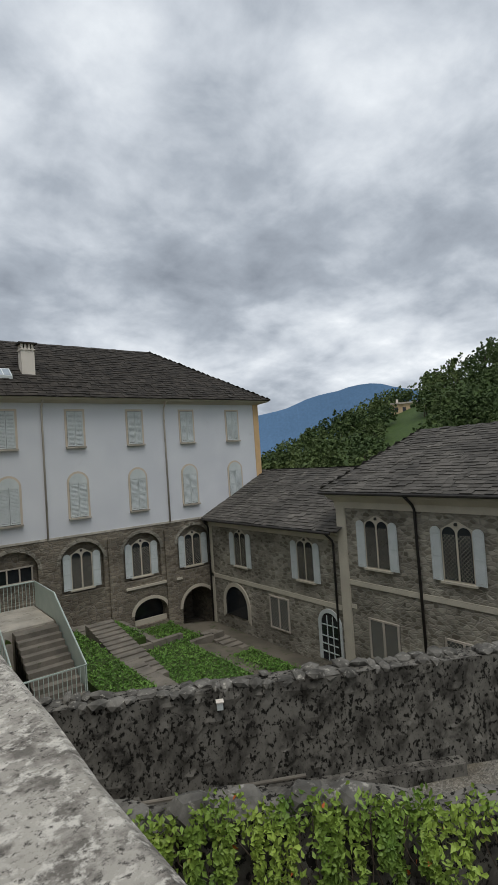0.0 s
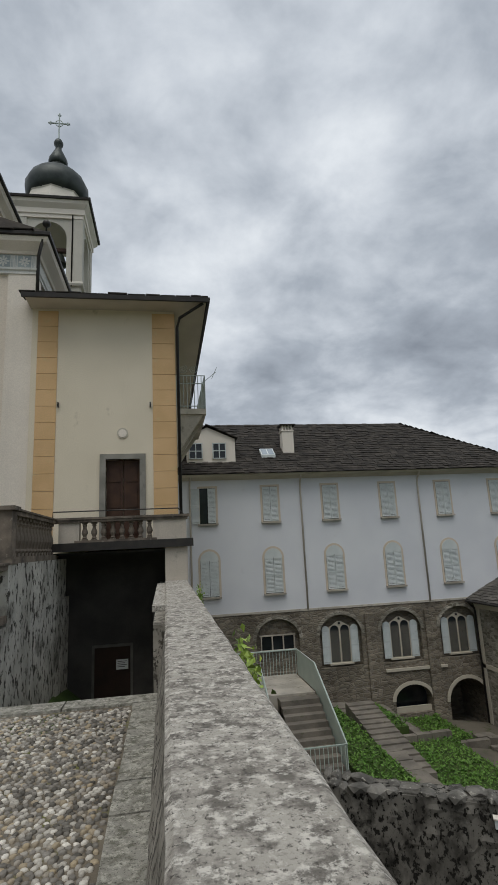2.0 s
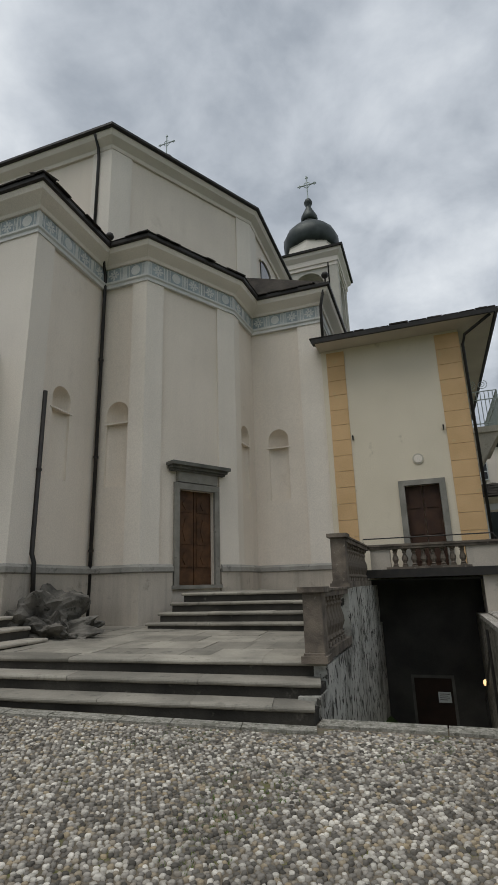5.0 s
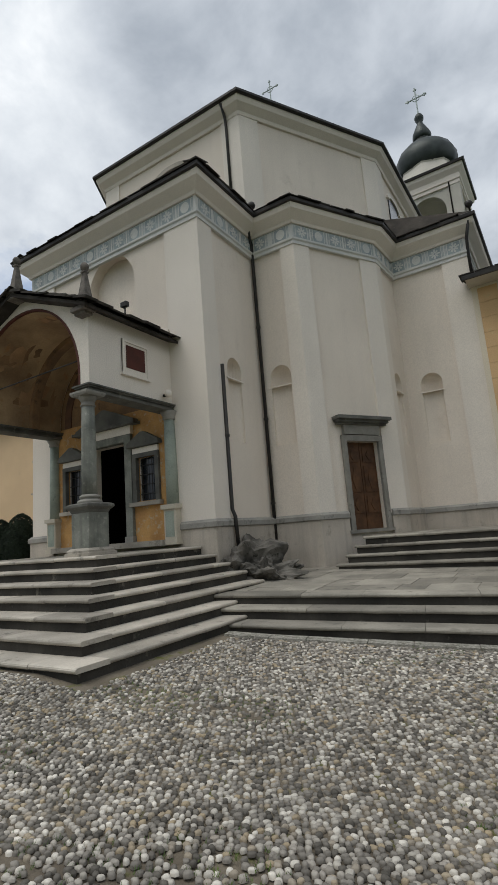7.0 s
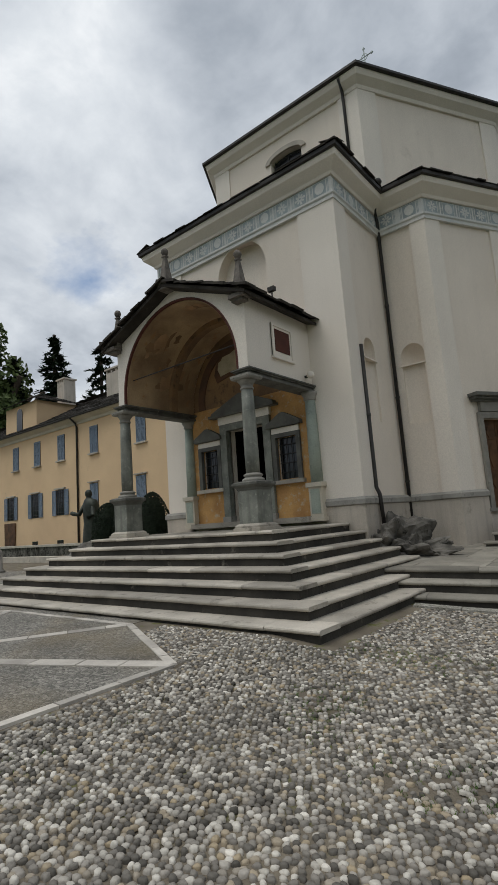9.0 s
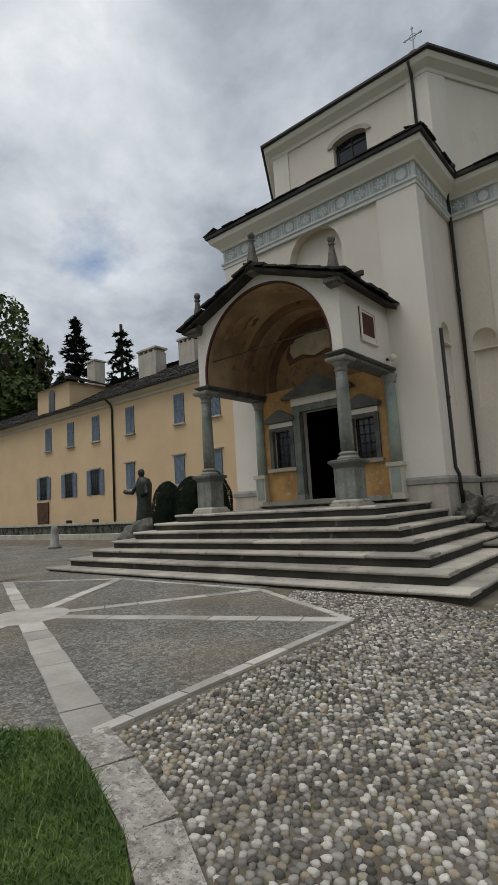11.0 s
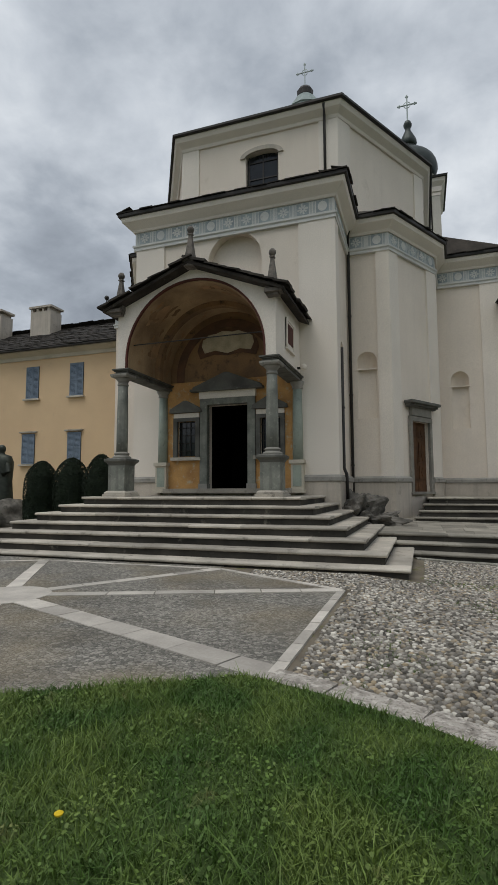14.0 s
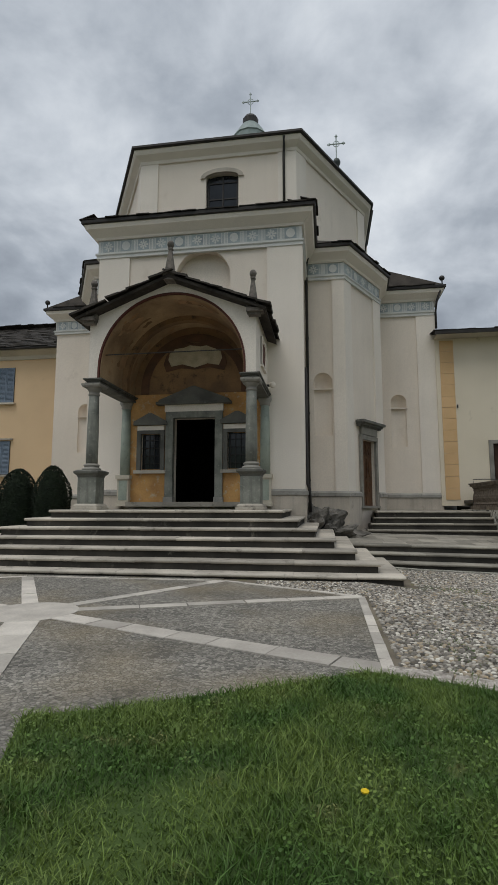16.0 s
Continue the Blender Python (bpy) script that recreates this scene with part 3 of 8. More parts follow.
def build_steps():
    th = thing("portico_steps", "worn grey stone steps rising round the portico", "steps")
    rng = random.Random(21)
    rise, tread = 0.212, 0.44
    for i in range(7):
        k = 6 - i
        fx, fy = 3.28 + k * tread, -0.72 - k * tread
        bm = BM()
        z1 = 1.37 - k * rise
        z0 = z1 - rise if i else -0.4
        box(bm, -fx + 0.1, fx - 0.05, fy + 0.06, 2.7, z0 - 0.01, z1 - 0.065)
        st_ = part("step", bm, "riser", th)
        deep = 0.56
        tread_row(st_, (-fx + 0.05, fy), (fx, fy), deep, z1, z1, rng)
        tread_row(st_, (fx, fy + deep), (fx, 2.68), deep, z1, z1, rng)
        tread_row(st_, (-fx + 0.05, 2.68), (-fx + 0.05, fy + deep), deep, z1, z1, rng)
    # floor slabs under the vault
    for j in range(4):
        for i in range(5):
            x0, y0 = -2.75 + 1.11 * i, -0.17 + 0.72 * j
            bm = BM(); box(bm, x0 + 0.004, x0 + 1.106, y0 + 0.004, min(y0 + 0.716, 2.68), 1.25, 1.366 + rng.uniform(-0.003, 0.003))
            part("floor_slab", bm, "terrace_slab", th)
    return th


build_steps()


def wedge(bm, top, drop):
    """A slab under four top corners, given counter-clockwise."""
    a = [bm.verts.new(v) for v in top]
    b = [bm.verts.new((v[0], v[1], v[2] - drop)) for v in top]
    bm.faces.new(a), bm.faces.new(b[::-1])
    for i in range(4):
        bm.faces.new((b[i], b[(i + 1) % 4], a[(i + 1) % 4], a[i]))


def build_terrace():
    tr = thing("side_terrace", "stone paved terrace with three worn steps", "terrace")
    left = ((-0.20, 0.065), (0.27, 0.25), (0.74, 0.43))
    right = ((1.10, -0.17), (1.57, 0.05), (2.04, 0.27))
    edge = random.Random(31)
    for (ya, za), (yb, zb) in zip(left, right):
        xa, xb = 5.0, 10.74
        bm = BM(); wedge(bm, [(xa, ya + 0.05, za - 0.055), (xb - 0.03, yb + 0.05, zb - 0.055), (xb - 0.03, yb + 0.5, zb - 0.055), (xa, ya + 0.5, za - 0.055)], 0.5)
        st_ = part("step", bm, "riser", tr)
        tread_row(st_, (xa, ya), (xb, yb), 0.52, za, zb, edge, material="terrace_slab")
    # paving slabs
    rng = random.Random(12)
    rows, cols = 7, 9
    vs_ = [0] + [(k + rng.uniform(-0.15, 0.15)) / rows for k in range(1, rows)] + [1]
    for r in range(rows):
        us = [0] + [(k + rng.uniform(-0.3, 0.3)) / cols for k in range(1, cols)] + [1]
        for c_ in range(cols):
            c = []
            for u, v in ((us[c_], vs_[r]), (us[c_ + 1], vs_[r]), (us[c_ + 1], vs_[r + 1]), (us[c_], vs_[r + 1])):
                fx, fy, fz = 3.7 + 6.72 * u, 0.62 + 1.88 * u, 0.436 - 0.162 * u
                bx, by, bz = 3.7 + 6.65 * u, 7.2, 0.55
                c.append([fx + (bx - fx) * v, fy + (by - fy) * v, fz + (bz - fz) * v])
            m = [sum(q[k] for q in c) / 4 for k in range(3)]
            dz = rng.uniform(-0.004, 0.004)
            c = [(m[0] + (q[0] - m[0]) * 0.988, m[1] + (q[1] - m[1]) * 0.988, q[2] + dz) for q in c]
            bm = BM(); wedge(bm, c, 0.3)
            part("paving_slab", bm, "terrace_slab", tr)
    bm = BM(); wedge(bm, [(3.6, 0.9, 0.40), (10.66, 2.2, 0.245), (10.38, 10.2, 0.53), (3.6, 10.2, 0.53)], 0.8)
    part("bed", bm, "soil", tr)
    st = thing("side_door_steps", "four worn grey stone steps to the side door", "steps")
    for i in range(4):
        bm = BM()
        y, z = 5.0 + 0.33 * i, 0.62 + 0.215 * i
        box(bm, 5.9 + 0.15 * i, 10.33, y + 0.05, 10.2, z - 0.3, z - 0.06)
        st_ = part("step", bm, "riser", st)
        tread_row(st_, (5.85 + 0.15 * i, y), (10.35, y), 5.2 if i == 3 else 0.42, z, z, edge, (1.3, 1.8), "terrace_slab")
    # wall of the sunken passage under the terrace edge
    bm = BM()
    box(bm, 10.42, 10.735, 2.05, 10.9, -6, 0.2); box(bm, 10.42, 10.735, 1.47, 2.05, -6, -0.12)
    single("passage_wall", bm, "blotched", "blotched grey plaster retaining wall of the sunken passage", kind="structure")


build_terrace()


# ---- portico ----
M["pediment"] = mat("dark_grey_green_stone", (0.15, 0.148, 0.13), (0.085, 0.084, 0.075), 2.2, 0.8, 0.25, 40, c3=(0.23, 0.22, 0.19), stain=0.3)
M["door_stone"] = mat("grey_green_door_stone", (0.30, 0.285, 0.25), (0.21, 0.20, 0.175), 2.5, 0.8, 0.2, 40, c3=(0.13, 0.125, 0.105), stain=0.3)
M["patina"] = mat("pale_green_marble", (0.36, 0.40, 0.335), (0.27, 0.31, 0.265), 2.2, 0.6, 0.1, 30, c3=(0.20, 0.235, 0.20), stain=0.35)
M["fresco_d"] = mat("darkened_fresco", (0.19, 0.12, 0.07), (0.32, 0.19, 0.09), 1.3, 0.9, 0.05, 20, c3=(0.09, 0.065, 0.045), stain=0.34, coords="World")

def column(name, x, y, pedestal=True):
    th = thing(name, "green-grey marble column on a square pedestal", "column", "columns of the portico", pose(x, y, 1.37) @ Matrix.Diagonal((1, 1, 0.993, 1)))
    bm = BM(); lathe(bm, [(0.39, 0), (0.39, 0.07), (0.355, 0.075), (0.355, 0.12), (0.31, 0.16), (0.275, 0.17)], square=True)
    part("plinth", bm, "step", th)
    bm = BM(); lathe(bm, [(0.275, 0.17), (0.275, 0.92)], square=True)
    part("pedestal", bm, "green_marble", th)
    bm = BM(); lathe(bm, [(0.275, 0.92), (0.29, 0.95), (0.30, 0.98), (0.345, 1.02), (0.37, 1.05), (0.37, 1.10), (0.33, 1.12), (0.27, 1.14)], square=True)
    part("cornice", bm, "pediment", th, "dark stained stone moulding")
    bm = BM(); lathe(bm, [(0.26, 1.13), (0.27, 1.15), (0.27, 1.18), (0.25, 1.2), (0.205, 1.22), (0.20, 1.245), (0.225, 1.26), (0.23, 1.285), (0.20, 1.31), (0.17, 1.33)], segs=24)
    part("base", bm, "door_stone", th, "", True)
    bm = BM(); lathe(bm, [(0.165, 1.32), (0.168, 1.8), (0.165, 2.3), (0.156, 2.8), (0.143, 3.36)], segs=24)
    part("shaft", bm, "green_marble", th, "", True)
    bm = BM(); lathe(bm, [(0.143, 3.34), (0.168, 3.36), (0.168, 3.385), (0.15, 3.40), (0.15, 3.47), (0.165, 3.475), (0.165, 3.49), (0.20, 3.53), (0.225, 3.565), (0.225, 3.58)], segs=24)
    part("capital", bm, "door_stone", th, "", True)
    bm = BM(); lathe(bm, [(0.25, 3.58), (0.265, 3.60), (0.28, 3.63), (0.28, 3.68)], square=True)
    part("abacus", bm, "door_stone", th)
    return th


column("portico_column", -2.33, -0.05)
column("portico_column", 2.36, -0.05)


def build_portico():
    th = thing("portico", "white plastered vaulted portico with a gabled slate roof and frescoed vault", "portico")
    y0, y1 = -0.12, 2.78
    ac, ar, az = -0.01, 2.19, 5.5

    def arc(r, n=32):
        return [(ac + r * math.cos(math.pi * i / n), az + r * math.sin(math.pi * i / n)) for i in range(n + 1)]
    # vault block: a stilted round arch under a gable
    bm = BM()
    slab_xz(bm, [(-2.5, 5.2), (2.5, 5.2), (2.5, 7.02), (0, 8.02), (-2.5, 7.02)], y0, y1)
    vault = part("vault_block", bm, "plaster_w", th, "white plaster front and sides")
    b = BM(); slab_xz(b, [(ac - ar, 4.9), (ac + ar, 4.9)] + arc(ar), y0 - 0.5, y1 + 0.2)
    cut(vault, [b])
    bm = BM()
    slab_xz(bm, [(ac + ar - 0.003, 5.21)] + arc(ar - 0.003) + [(ac - ar + 0.003, 5.21), (ac - ar + 0.05, 5.21)] + arc(ar - 0.05)[::-1] + [(ac + ar - 0.05, 5.21)], y0 + 0.06, y1 - 0.1)
    part("vault", bm, "fresco", th, "faded tan and brown fresco vault")
    # entablature beams
    for s in (-1, 1):
        bm = BM()
        x = 2.33 * s
        box(bm, x - 0.23, x + 0.23, y0 - 0.06, y1, 5.02, 5.08)
        box(bm, x - 0.20, x + 0.20, y0 - 0.03, y1, 5.08, 5.13)
        box(bm, x - 0.25, x + 0.25, y0 - 0.08, y1, 5.13, 5.165)
        box(bm, x - 0.29, x + 0.29, y0 - 0.12, y1, 5.165, 5.20)
        part("entablature", bm, "pediment", th, "dark grey stone entablature")
    # roof
    bm = BM()
    slab_xz(bm, [(-2.82, 6.90), (-2.82, 6.98), (0, 8.13), (2.82, 6.98), (2.82, 6.90), (0, 8.03)], y0 - 0.36, y1 + 0.02)
    part("roof", bm, "slate", th, "dark slate gable roof")
    for s in (-1, 1):
        # pale mortar fillet where the roof meets the church
        bm = BM()
        a = [bm.verts.new(v) for v in ((s * 2.66, 2.78, 7.06), (s * 1.5, 2.78, 7.52), (s * 1.5, 2.78, 7.76), (s * 2.5, 2.78, 7.46), (s * 2.66, 2.3, 7.06), (s * 1.5, 2.3, 7.52))]
        for f in ((0, 1, 2, 3), (4, 5, 2, 3), (0, 4, 5, 1), (0, 3, 4), (1, 5, 2)):
            bm.faces.new([a[i] for i in f])
        part("flashing", bm, "plinth", th, "pale mortar fillet")
    # back wall
    bm = BM()
    slab_xz(bm, [(-2.45, 1.46), (-0.98, 1.46), (-0.98, 4.85), (0.98, 4.85), (0.98, 1.46), (2.45, 1.46), (2.45, 5.3)] + [(-2.45, 5.3)], 2.70, 2.797)
    back = part("back_wall", bm, "fresco_o", th, "orange frescoed back wall")
    bm = BM()
    slab_xz(bm, [(ac - 2.16, 5.305), (ac + 2.16, 5.305)] + arc(2.16), 2.705, 2.797)
    part("lunette", bm, "fresco_d", th, "darkened brown fresco lunette")
    cs = []
    for x in (-1.52, 1.50):
        b = BM(); box(b, x - 0.36, x + 0.36, 2.6, 2.9, 2.7, 3.92); cs.append(b)
    cut(back, cs)
    return th


portico = build_portico()

# ---- masonry for the far buildings ----
def masonry(name, c1, c2, mortar, sx=3.2, sz=6.5, bump=0.6):
    """Coursed rubble: stretched cells with a tone each, set in mortar."""
    m = bpy.data.materials.new(name)
    m.use_nodes = True
    nt = m.node_tree
    N, L = nt.nodes.new, nt.links.new
    b = nt.nodes["Principled BSDF"]
    b.inputs["Roughness"].default_value = 0.9
    b.inputs["Specular IOR Level"].default_value = 0.2
    src = N("ShaderNodeNewGeometry").outputs["Position"]
    mp = N("ShaderNodeMapping")
    mp.inputs["Scale"].default_value = (sx, sx, sz)
    wn = N("ShaderNodeTexNoise"); wn.inputs["Scale"].default_value, wn.inputs["Detail"].default_value = 3.0, 3
    L(src, wn.inputs["Vector"])
    wv = N("ShaderNodeVectorMath"); wv.operation = "MULTIPLY_ADD"
    wv.inputs[1].default_value = (0.22, 0.22, 0.10)
    L(wn.outputs["Color"], wv.inputs[0]); L(src, wv.inputs[2])
    L(wv.outputs[0], mp.inputs["Vector"])
    v, d, n2 = N("ShaderNodeTexVoronoi"), N("ShaderNodeTexVoronoi"), N("ShaderNodeTexNoise")
    d.feature = "DISTANCE_TO_EDGE"
    for q in (v, d):
        q.inputs["Scale"].default_value = 1.0
        L(mp.outputs[0], q.inputs["Vector"])
    n2.inputs["Scale"].default_value, n2.inputs["Detail"].default_value = 0.5, 8
    L(src, n2.inputs["Vector"])
    sp = N("ShaderNodeSeparateColor"); L(v.outputs["Color"], sp.inputs[0])
    r = N("ShaderNodeValToRGB")
    r.color_ramp.elements[0].color, r.color_ramp.elements[1].color = (*c1, 1), (*c2, 1)
    L(sp.outputs[0], r.inputs[0])
    j = N("ShaderNodeMapRange"); j.inputs["From Max"].default_value = 0.14
    L(d.outputs["Distance"], j.inputs["Value"])
    mx = N("ShaderNodeMix"); mx.data_type = "RGBA"
    mx.inputs["A"].default_value = (*mortar, 1)
    L(j.outputs[0], mx.inputs["Factor"]); L(r.outputs[0], mx.inputs["B"])
    s = N("ShaderNodeMapRange"); s.inputs["From Min"].default_value, s.inputs["From Max"].default_value = 0.3, 0.7
    s.inputs["To Min"].default_value, s.inputs["To Max"].default_value = 0.65, 1.3
    L(n2.outputs["Fac"], s.inputs["Value"])
    sc = N("ShaderNodeVectorMath"); sc.operation = "SCALE"
    L(mx.outputs["Result"], sc.inputs[0]); L(s.outputs[0], sc.inputs["Scale"])
    L(sc.outputs[0], b.inputs["Base Color"])
    bp = N("ShaderNodeBump"); bp.inputs["Strength"].default_value, bp.inputs["Distance"].default_value = bump, 0.05
    L(j.outputs[0], bp.inputs["Height"]); L(bp.outputs[0], b.inputs["Normal"])
    return m


M["rubble"] = masonry("brown_rubble_masonry", (0.14, 0.115, 0.085), (0.30, 0.26, 0.20), (0.20, 0.18, 0.15))
M["finial"] = mat("weathered_dark_stone", (0.20, 0.175, 0.15), (0.10, 0.09, 0.078), 9, 0.85, 0.3, 60, c3=(0.20, 0.19, 0.165), stain=0.3)
M["rubble_g"] = masonry("grey_coursed_rubble", (0.15, 0.135, 0.105), (0.42, 0.385, 0.315), (0.30, 0.28, 0.235))
M["parapet_rubble"] = flaked("weathered_parapet_render", (0.33, 0.305, 0.26), (0.20, 0.185, 0.155), (0.085, 0.078, 0.066), 2.6)
M["oldrubble"] = flaked("blackened_rubble_wall", (0.19, 0.178, 0.155), (0.065, 0.06, 0.052), (0.02, 0.0185, 0.016), 2.2)


# ---- shared pieces: windows, pipes, slates ----
def slates(bm, poly, row=0.36, wide=(0.3, 0.62), lift=0.035, seed=1, thick=0.03):
    """Courses of uneven stone slates over a flat roof face; the first edge of poly is the eave."""
    rng = random.Random(seed)
    P = [Vector(p) for p in poly]
    u = (P[1] - P[0]).normalized()
    nrm = (P[1] - P[0]).cross(P[-1] - P[0]).normalized()
    if nrm.z < 0:
        nrm = -nrm
    v = nrm.cross(u).normalized()
    if v.z < 0:
        v = -v
    uv = [((p - P[0]).dot(u), (p - P[0]).dot(v)) for p in P]

    def span(t):
        xs = []
        for (x0, y0), (x1, y1) in zip(uv, uv[1:] + uv[:1]):
            if (y0 - t) * (y1 - t) <= 0 and abs(y1 - y0) > 1e-6:
                xs.append(x0 + (x1 - x0) * (t - y0) / (y1 - y0))
        return (min(xs), max(xs)) if len(xs) > 1 else None
    vmax = max(q[1] for q in uv)
    t = 0.0
    while t < vmax - 0.05:
        s = span(min(t + 0.05, vmax - 0.01))
        if s:
            x = s[0] + rng.uniform(-0.1, 0)
            while x < s[1]:
                w = min(rng.uniform(*wide), s[1] - x + 0.05)
                if w > 0.08:
                    d = rng.uniform(-0.05, 0.03)
                    h = lift * rng.uniform(0.6, 1.5)
                    ht = thick * rng.uniform(0.7, 1.6)
                    c0 = P[0] + u * (x + 0.008) + v * (t + d)
                    du, dv = u * (w - 0.016), v * (row * 1.2)
                    q = [c0 + nrm * (h), c0 + du + nrm * (h + rng.uniform(-0.01, 0.01)), c0 + du + dv + nrm * 0.004, c0 + dv + nrm * 0.004]
                    a = [bm.verts.new(p) for p in q]
                    b = [bm.verts.new(p + nrm * ht) for p in q]
                    bm.faces.new(b)
                    bm.faces.new((a[0], a[1], b[1], b[0])), bm.faces.new((a[1], a[2], b[2], b[1])), bm.faces.new((a[3], a[0], b[0], b[3]))
                x += w
        t += row * rng.uniform(0.92, 1.06)


def roof(parent, polys, material="slate", name="roof", seed=3, row=0.36, wide=(0.3, 0.62)):
    bm = BM()
    for p in polys:
        bm.faces.new([bm.verts.new(q) for q in p])
    base = part(name, bm, material, parent, "weathered dark slate roof")
    bm = BM()
    for k, p in enumerate(polys):
        slates(bm, p, row, wide, seed=seed + k)
    sl = part("slate_cover", bm, material, base, "uneven stone slates in courses")
    tagged(sl, kind="stuff")
    return base


def pipe(parent, pts, r=0.05, material="dark", name="downpipe"):
    bm = BM()
    tube(bm, pts, r, 8)
    for p in pts[1:-1:2]:
        pass
    ob = part(name, bm, material, parent, "", True)
    return ob


def leaf_panel(bm, x0, x1, z0, z1, y, pitch=0.075, arch=0.0):
    """One louvred shutter leaf: stiles, rails and slats, facing -y."""
    w = 0.055
    box(bm, x0, x0 + w, y, y + 0.045, z0, z1)
    box(bm, x1 - w, x1, y, y + 0.045, z0, z1)
    for z in (z0, (z0 + z1) / 2 - 0.04, z1 - 0.08):
        box(bm, x0 + w, x1 - w, y + 0.003, y + 0.042, z, z + 0.08)
    z = z0 + 0.1
    while z < z1 - 0.1:
        a = [bm.verts.new(p) for p in ((x0 + w, y + 0.006, z), (x1 - w, y + 0.006, z), (x1 - w, y + 0.036, z + pitch * 0.93), (x0 + w, y + 0.036, z + pitch * 0.93))]
        bm.faces.new(a)
        z += pitch
    if arch:
        n = 8
        cx, h = (x0 + x1) / 2, (x1 - x0) / 2
        slab_xz(bm, [(cx + h * math.cos(math.pi * i / n), z1 + arch * math.sin(math.pi * i / n)) for i in range(n + 1)], y, y + 0.04)


def shut_window(parent, m, w, h, shutter, sill="step", trim=None, trim_w=0.12, arch=0.0, hood=False, open_left=False, label="window with closed louvred shutters"):
    """A shuttered window on a wall face; the origin is the middle of its sill, -y is outwards."""
    bm = BM()
    pts = [(-w / 2, 0), (w / 2, 0), (w / 2, h), (-w / 2, h)] if not arch else arch_pts(0, w / 2, 0, h, arch, 10)
    slab_xz(bm, pts, -0.025, 0.01)
    win = part("window", bm, "glass", parent, label)
    win.matrix_basis = m
    n = 2
    lab = "louvred shutter leaf"
    for k in range(n):
        if open_left and k == 0:
            continue
        bm = BM()
        a = -w / 2 + k * w / 2
        leaf_panel(bm, a + 0.01, a + w / 2 - 0.01, 0.03, h - (0 if arch else 0.02), -0.075)
        if arch:
            c = [(w / 2 * math.cos(math.pi * i / 12), h + arch * math.sin(math.pi * i / 12)) for i in (range(0, 7) if k else range(6, 13))]
            slab_xz(bm, [(0, h)] + c if k else c + [(0, h)], -0.072, -0.03)
        part("shutter", bm, shutter, win, lab)
    if sill:
        bm = BM(); box(bm, -w / 2 - 0.12, w / 2 + 0.12, -0.2, 0.02, -0.10, 0)
        part("sill", bm, sill, win)
    if trim:
        bm = BM()
        t = trim_w
        if arch:
            o = arch_pts(0, w / 2 + t, 0.0, h, arch + t, 12)
            i_ = arch_pts(0, w / 2, 0.0, h, arch, 12)
            slab_xz(bm, o[1:] + [o[0]] + [i_[0]] + i_[:0:-1], -0.03, 0.0)
        else:
            box(bm, -w / 2 - t, -w / 2, -0.03, 0, 0, h + t), box(bm, w / 2, w / 2 + t, -0.03, 0, 0, h + t), box(bm, -w / 2, w / 2, -0.03, 0, h, h + t)
        part("surround", bm, trim, win)
    if hood:
        bm = BM(); box(bm, -w / 2 - 0.16, w / 2 + 0.16, -0.16, 0.02, h + 0.06, h + 0.15)
        part("hood", bm, "step", win)
    if open_left:
        bm = BM(); leaf_panel(bm, -w - 0.02, -w / 2 - 0.02, 0.03, h - 0.02, -0.09)
        part("shutter", bm, shutter, win, lab)
    return win


def lattice(bm, x0, x1, z0, z1, y, step=0.17):
    """Diagonal leading over a light."""
    w, h = x1 - x0, z1 - z0
    k = -h
    while k < w:
        for s in (0, 1):
            a, b = max(0, k), min(w, k + h)
            if b > a:
                za, zb = a - k, b - k
                if s:
                    za, zb = h - za, h - zb
                p, q = Vector((x0 + a, y, z0 + za)), Vector((x0 + b, y, z0 + zb))
                d = Vector((0, 0, 0.008))
                bm.faces.new([bm.verts.new(v) for v in (p - d, q - d, q + d, p + d)])
        k += step


def bifora(parent, m, w=1.25, h=2.05, shutters=True, lead="cream"):
    """Twin arched lights with diagonal leading, mullion, frame and open white shutters."""
    bm = BM(); slab_xz(bm, [(-w / 2 - 0.02, 0), (w / 2 + 0.02, 0), (w / 2 + 0.02, h - 0.1), (0.1, h + 0.22), (-0.1, h + 0.22), (-w / 2 - 0.02, h - 0.1)], -0.02, 0.02)
    win = part("window", bm, "cream", parent, "twin-light arched window with leaded panes and open shutters")
    win.matrix_basis = m
    lw = w / 2 - 0.10
    for s in (-1, 1):
        cx = s * w / 4
        bm = BM(); slab_xz(bm, arch_pts(cx, lw / 2, 0.06, h - lw / 2, lw / 2, 8), -0.035, -0.015)
        p = part("pane", bm, "glass", win)
        bm = BM(); lattice(bm, cx - lw / 2 + 0.02, cx + lw / 2 - 0.02, 0.08, h - lw / 2 - 0.02, -0.042)
        part("leading", bm, lead, win)
    bm = BM(); lathe(bm, [(0.07, h + 0.05), (0.075, h + 0.08), (0.075, h + 0.14), (0.05, h + 0.18)], 0, -0.03, 8)
    part("boss", bm, "dark", win)
    bm = BM(); box(bm, -w / 2 - 0.1, w / 2 + 0.1, -0.14, 0.02, -0.09, 0)
    part("sill", bm, "cream", win)
    if shutters:
        for s in (-1, 1):
            bm = BM()
            x0 = w / 2 + 0.02 if s > 0 else -w / 2 - 0.02 - 0.46
            leaf_panel(bm, x0, x0 + 0.46, 0.0, h - 0.22, -0.085, 0.10, arch=0.22)
            part("shutter", bm, "shutter_w", win, "white louvred shutter folded open")
    return win


FACE_S = 0      # faces -y
FACE_W = -90    # faces -x


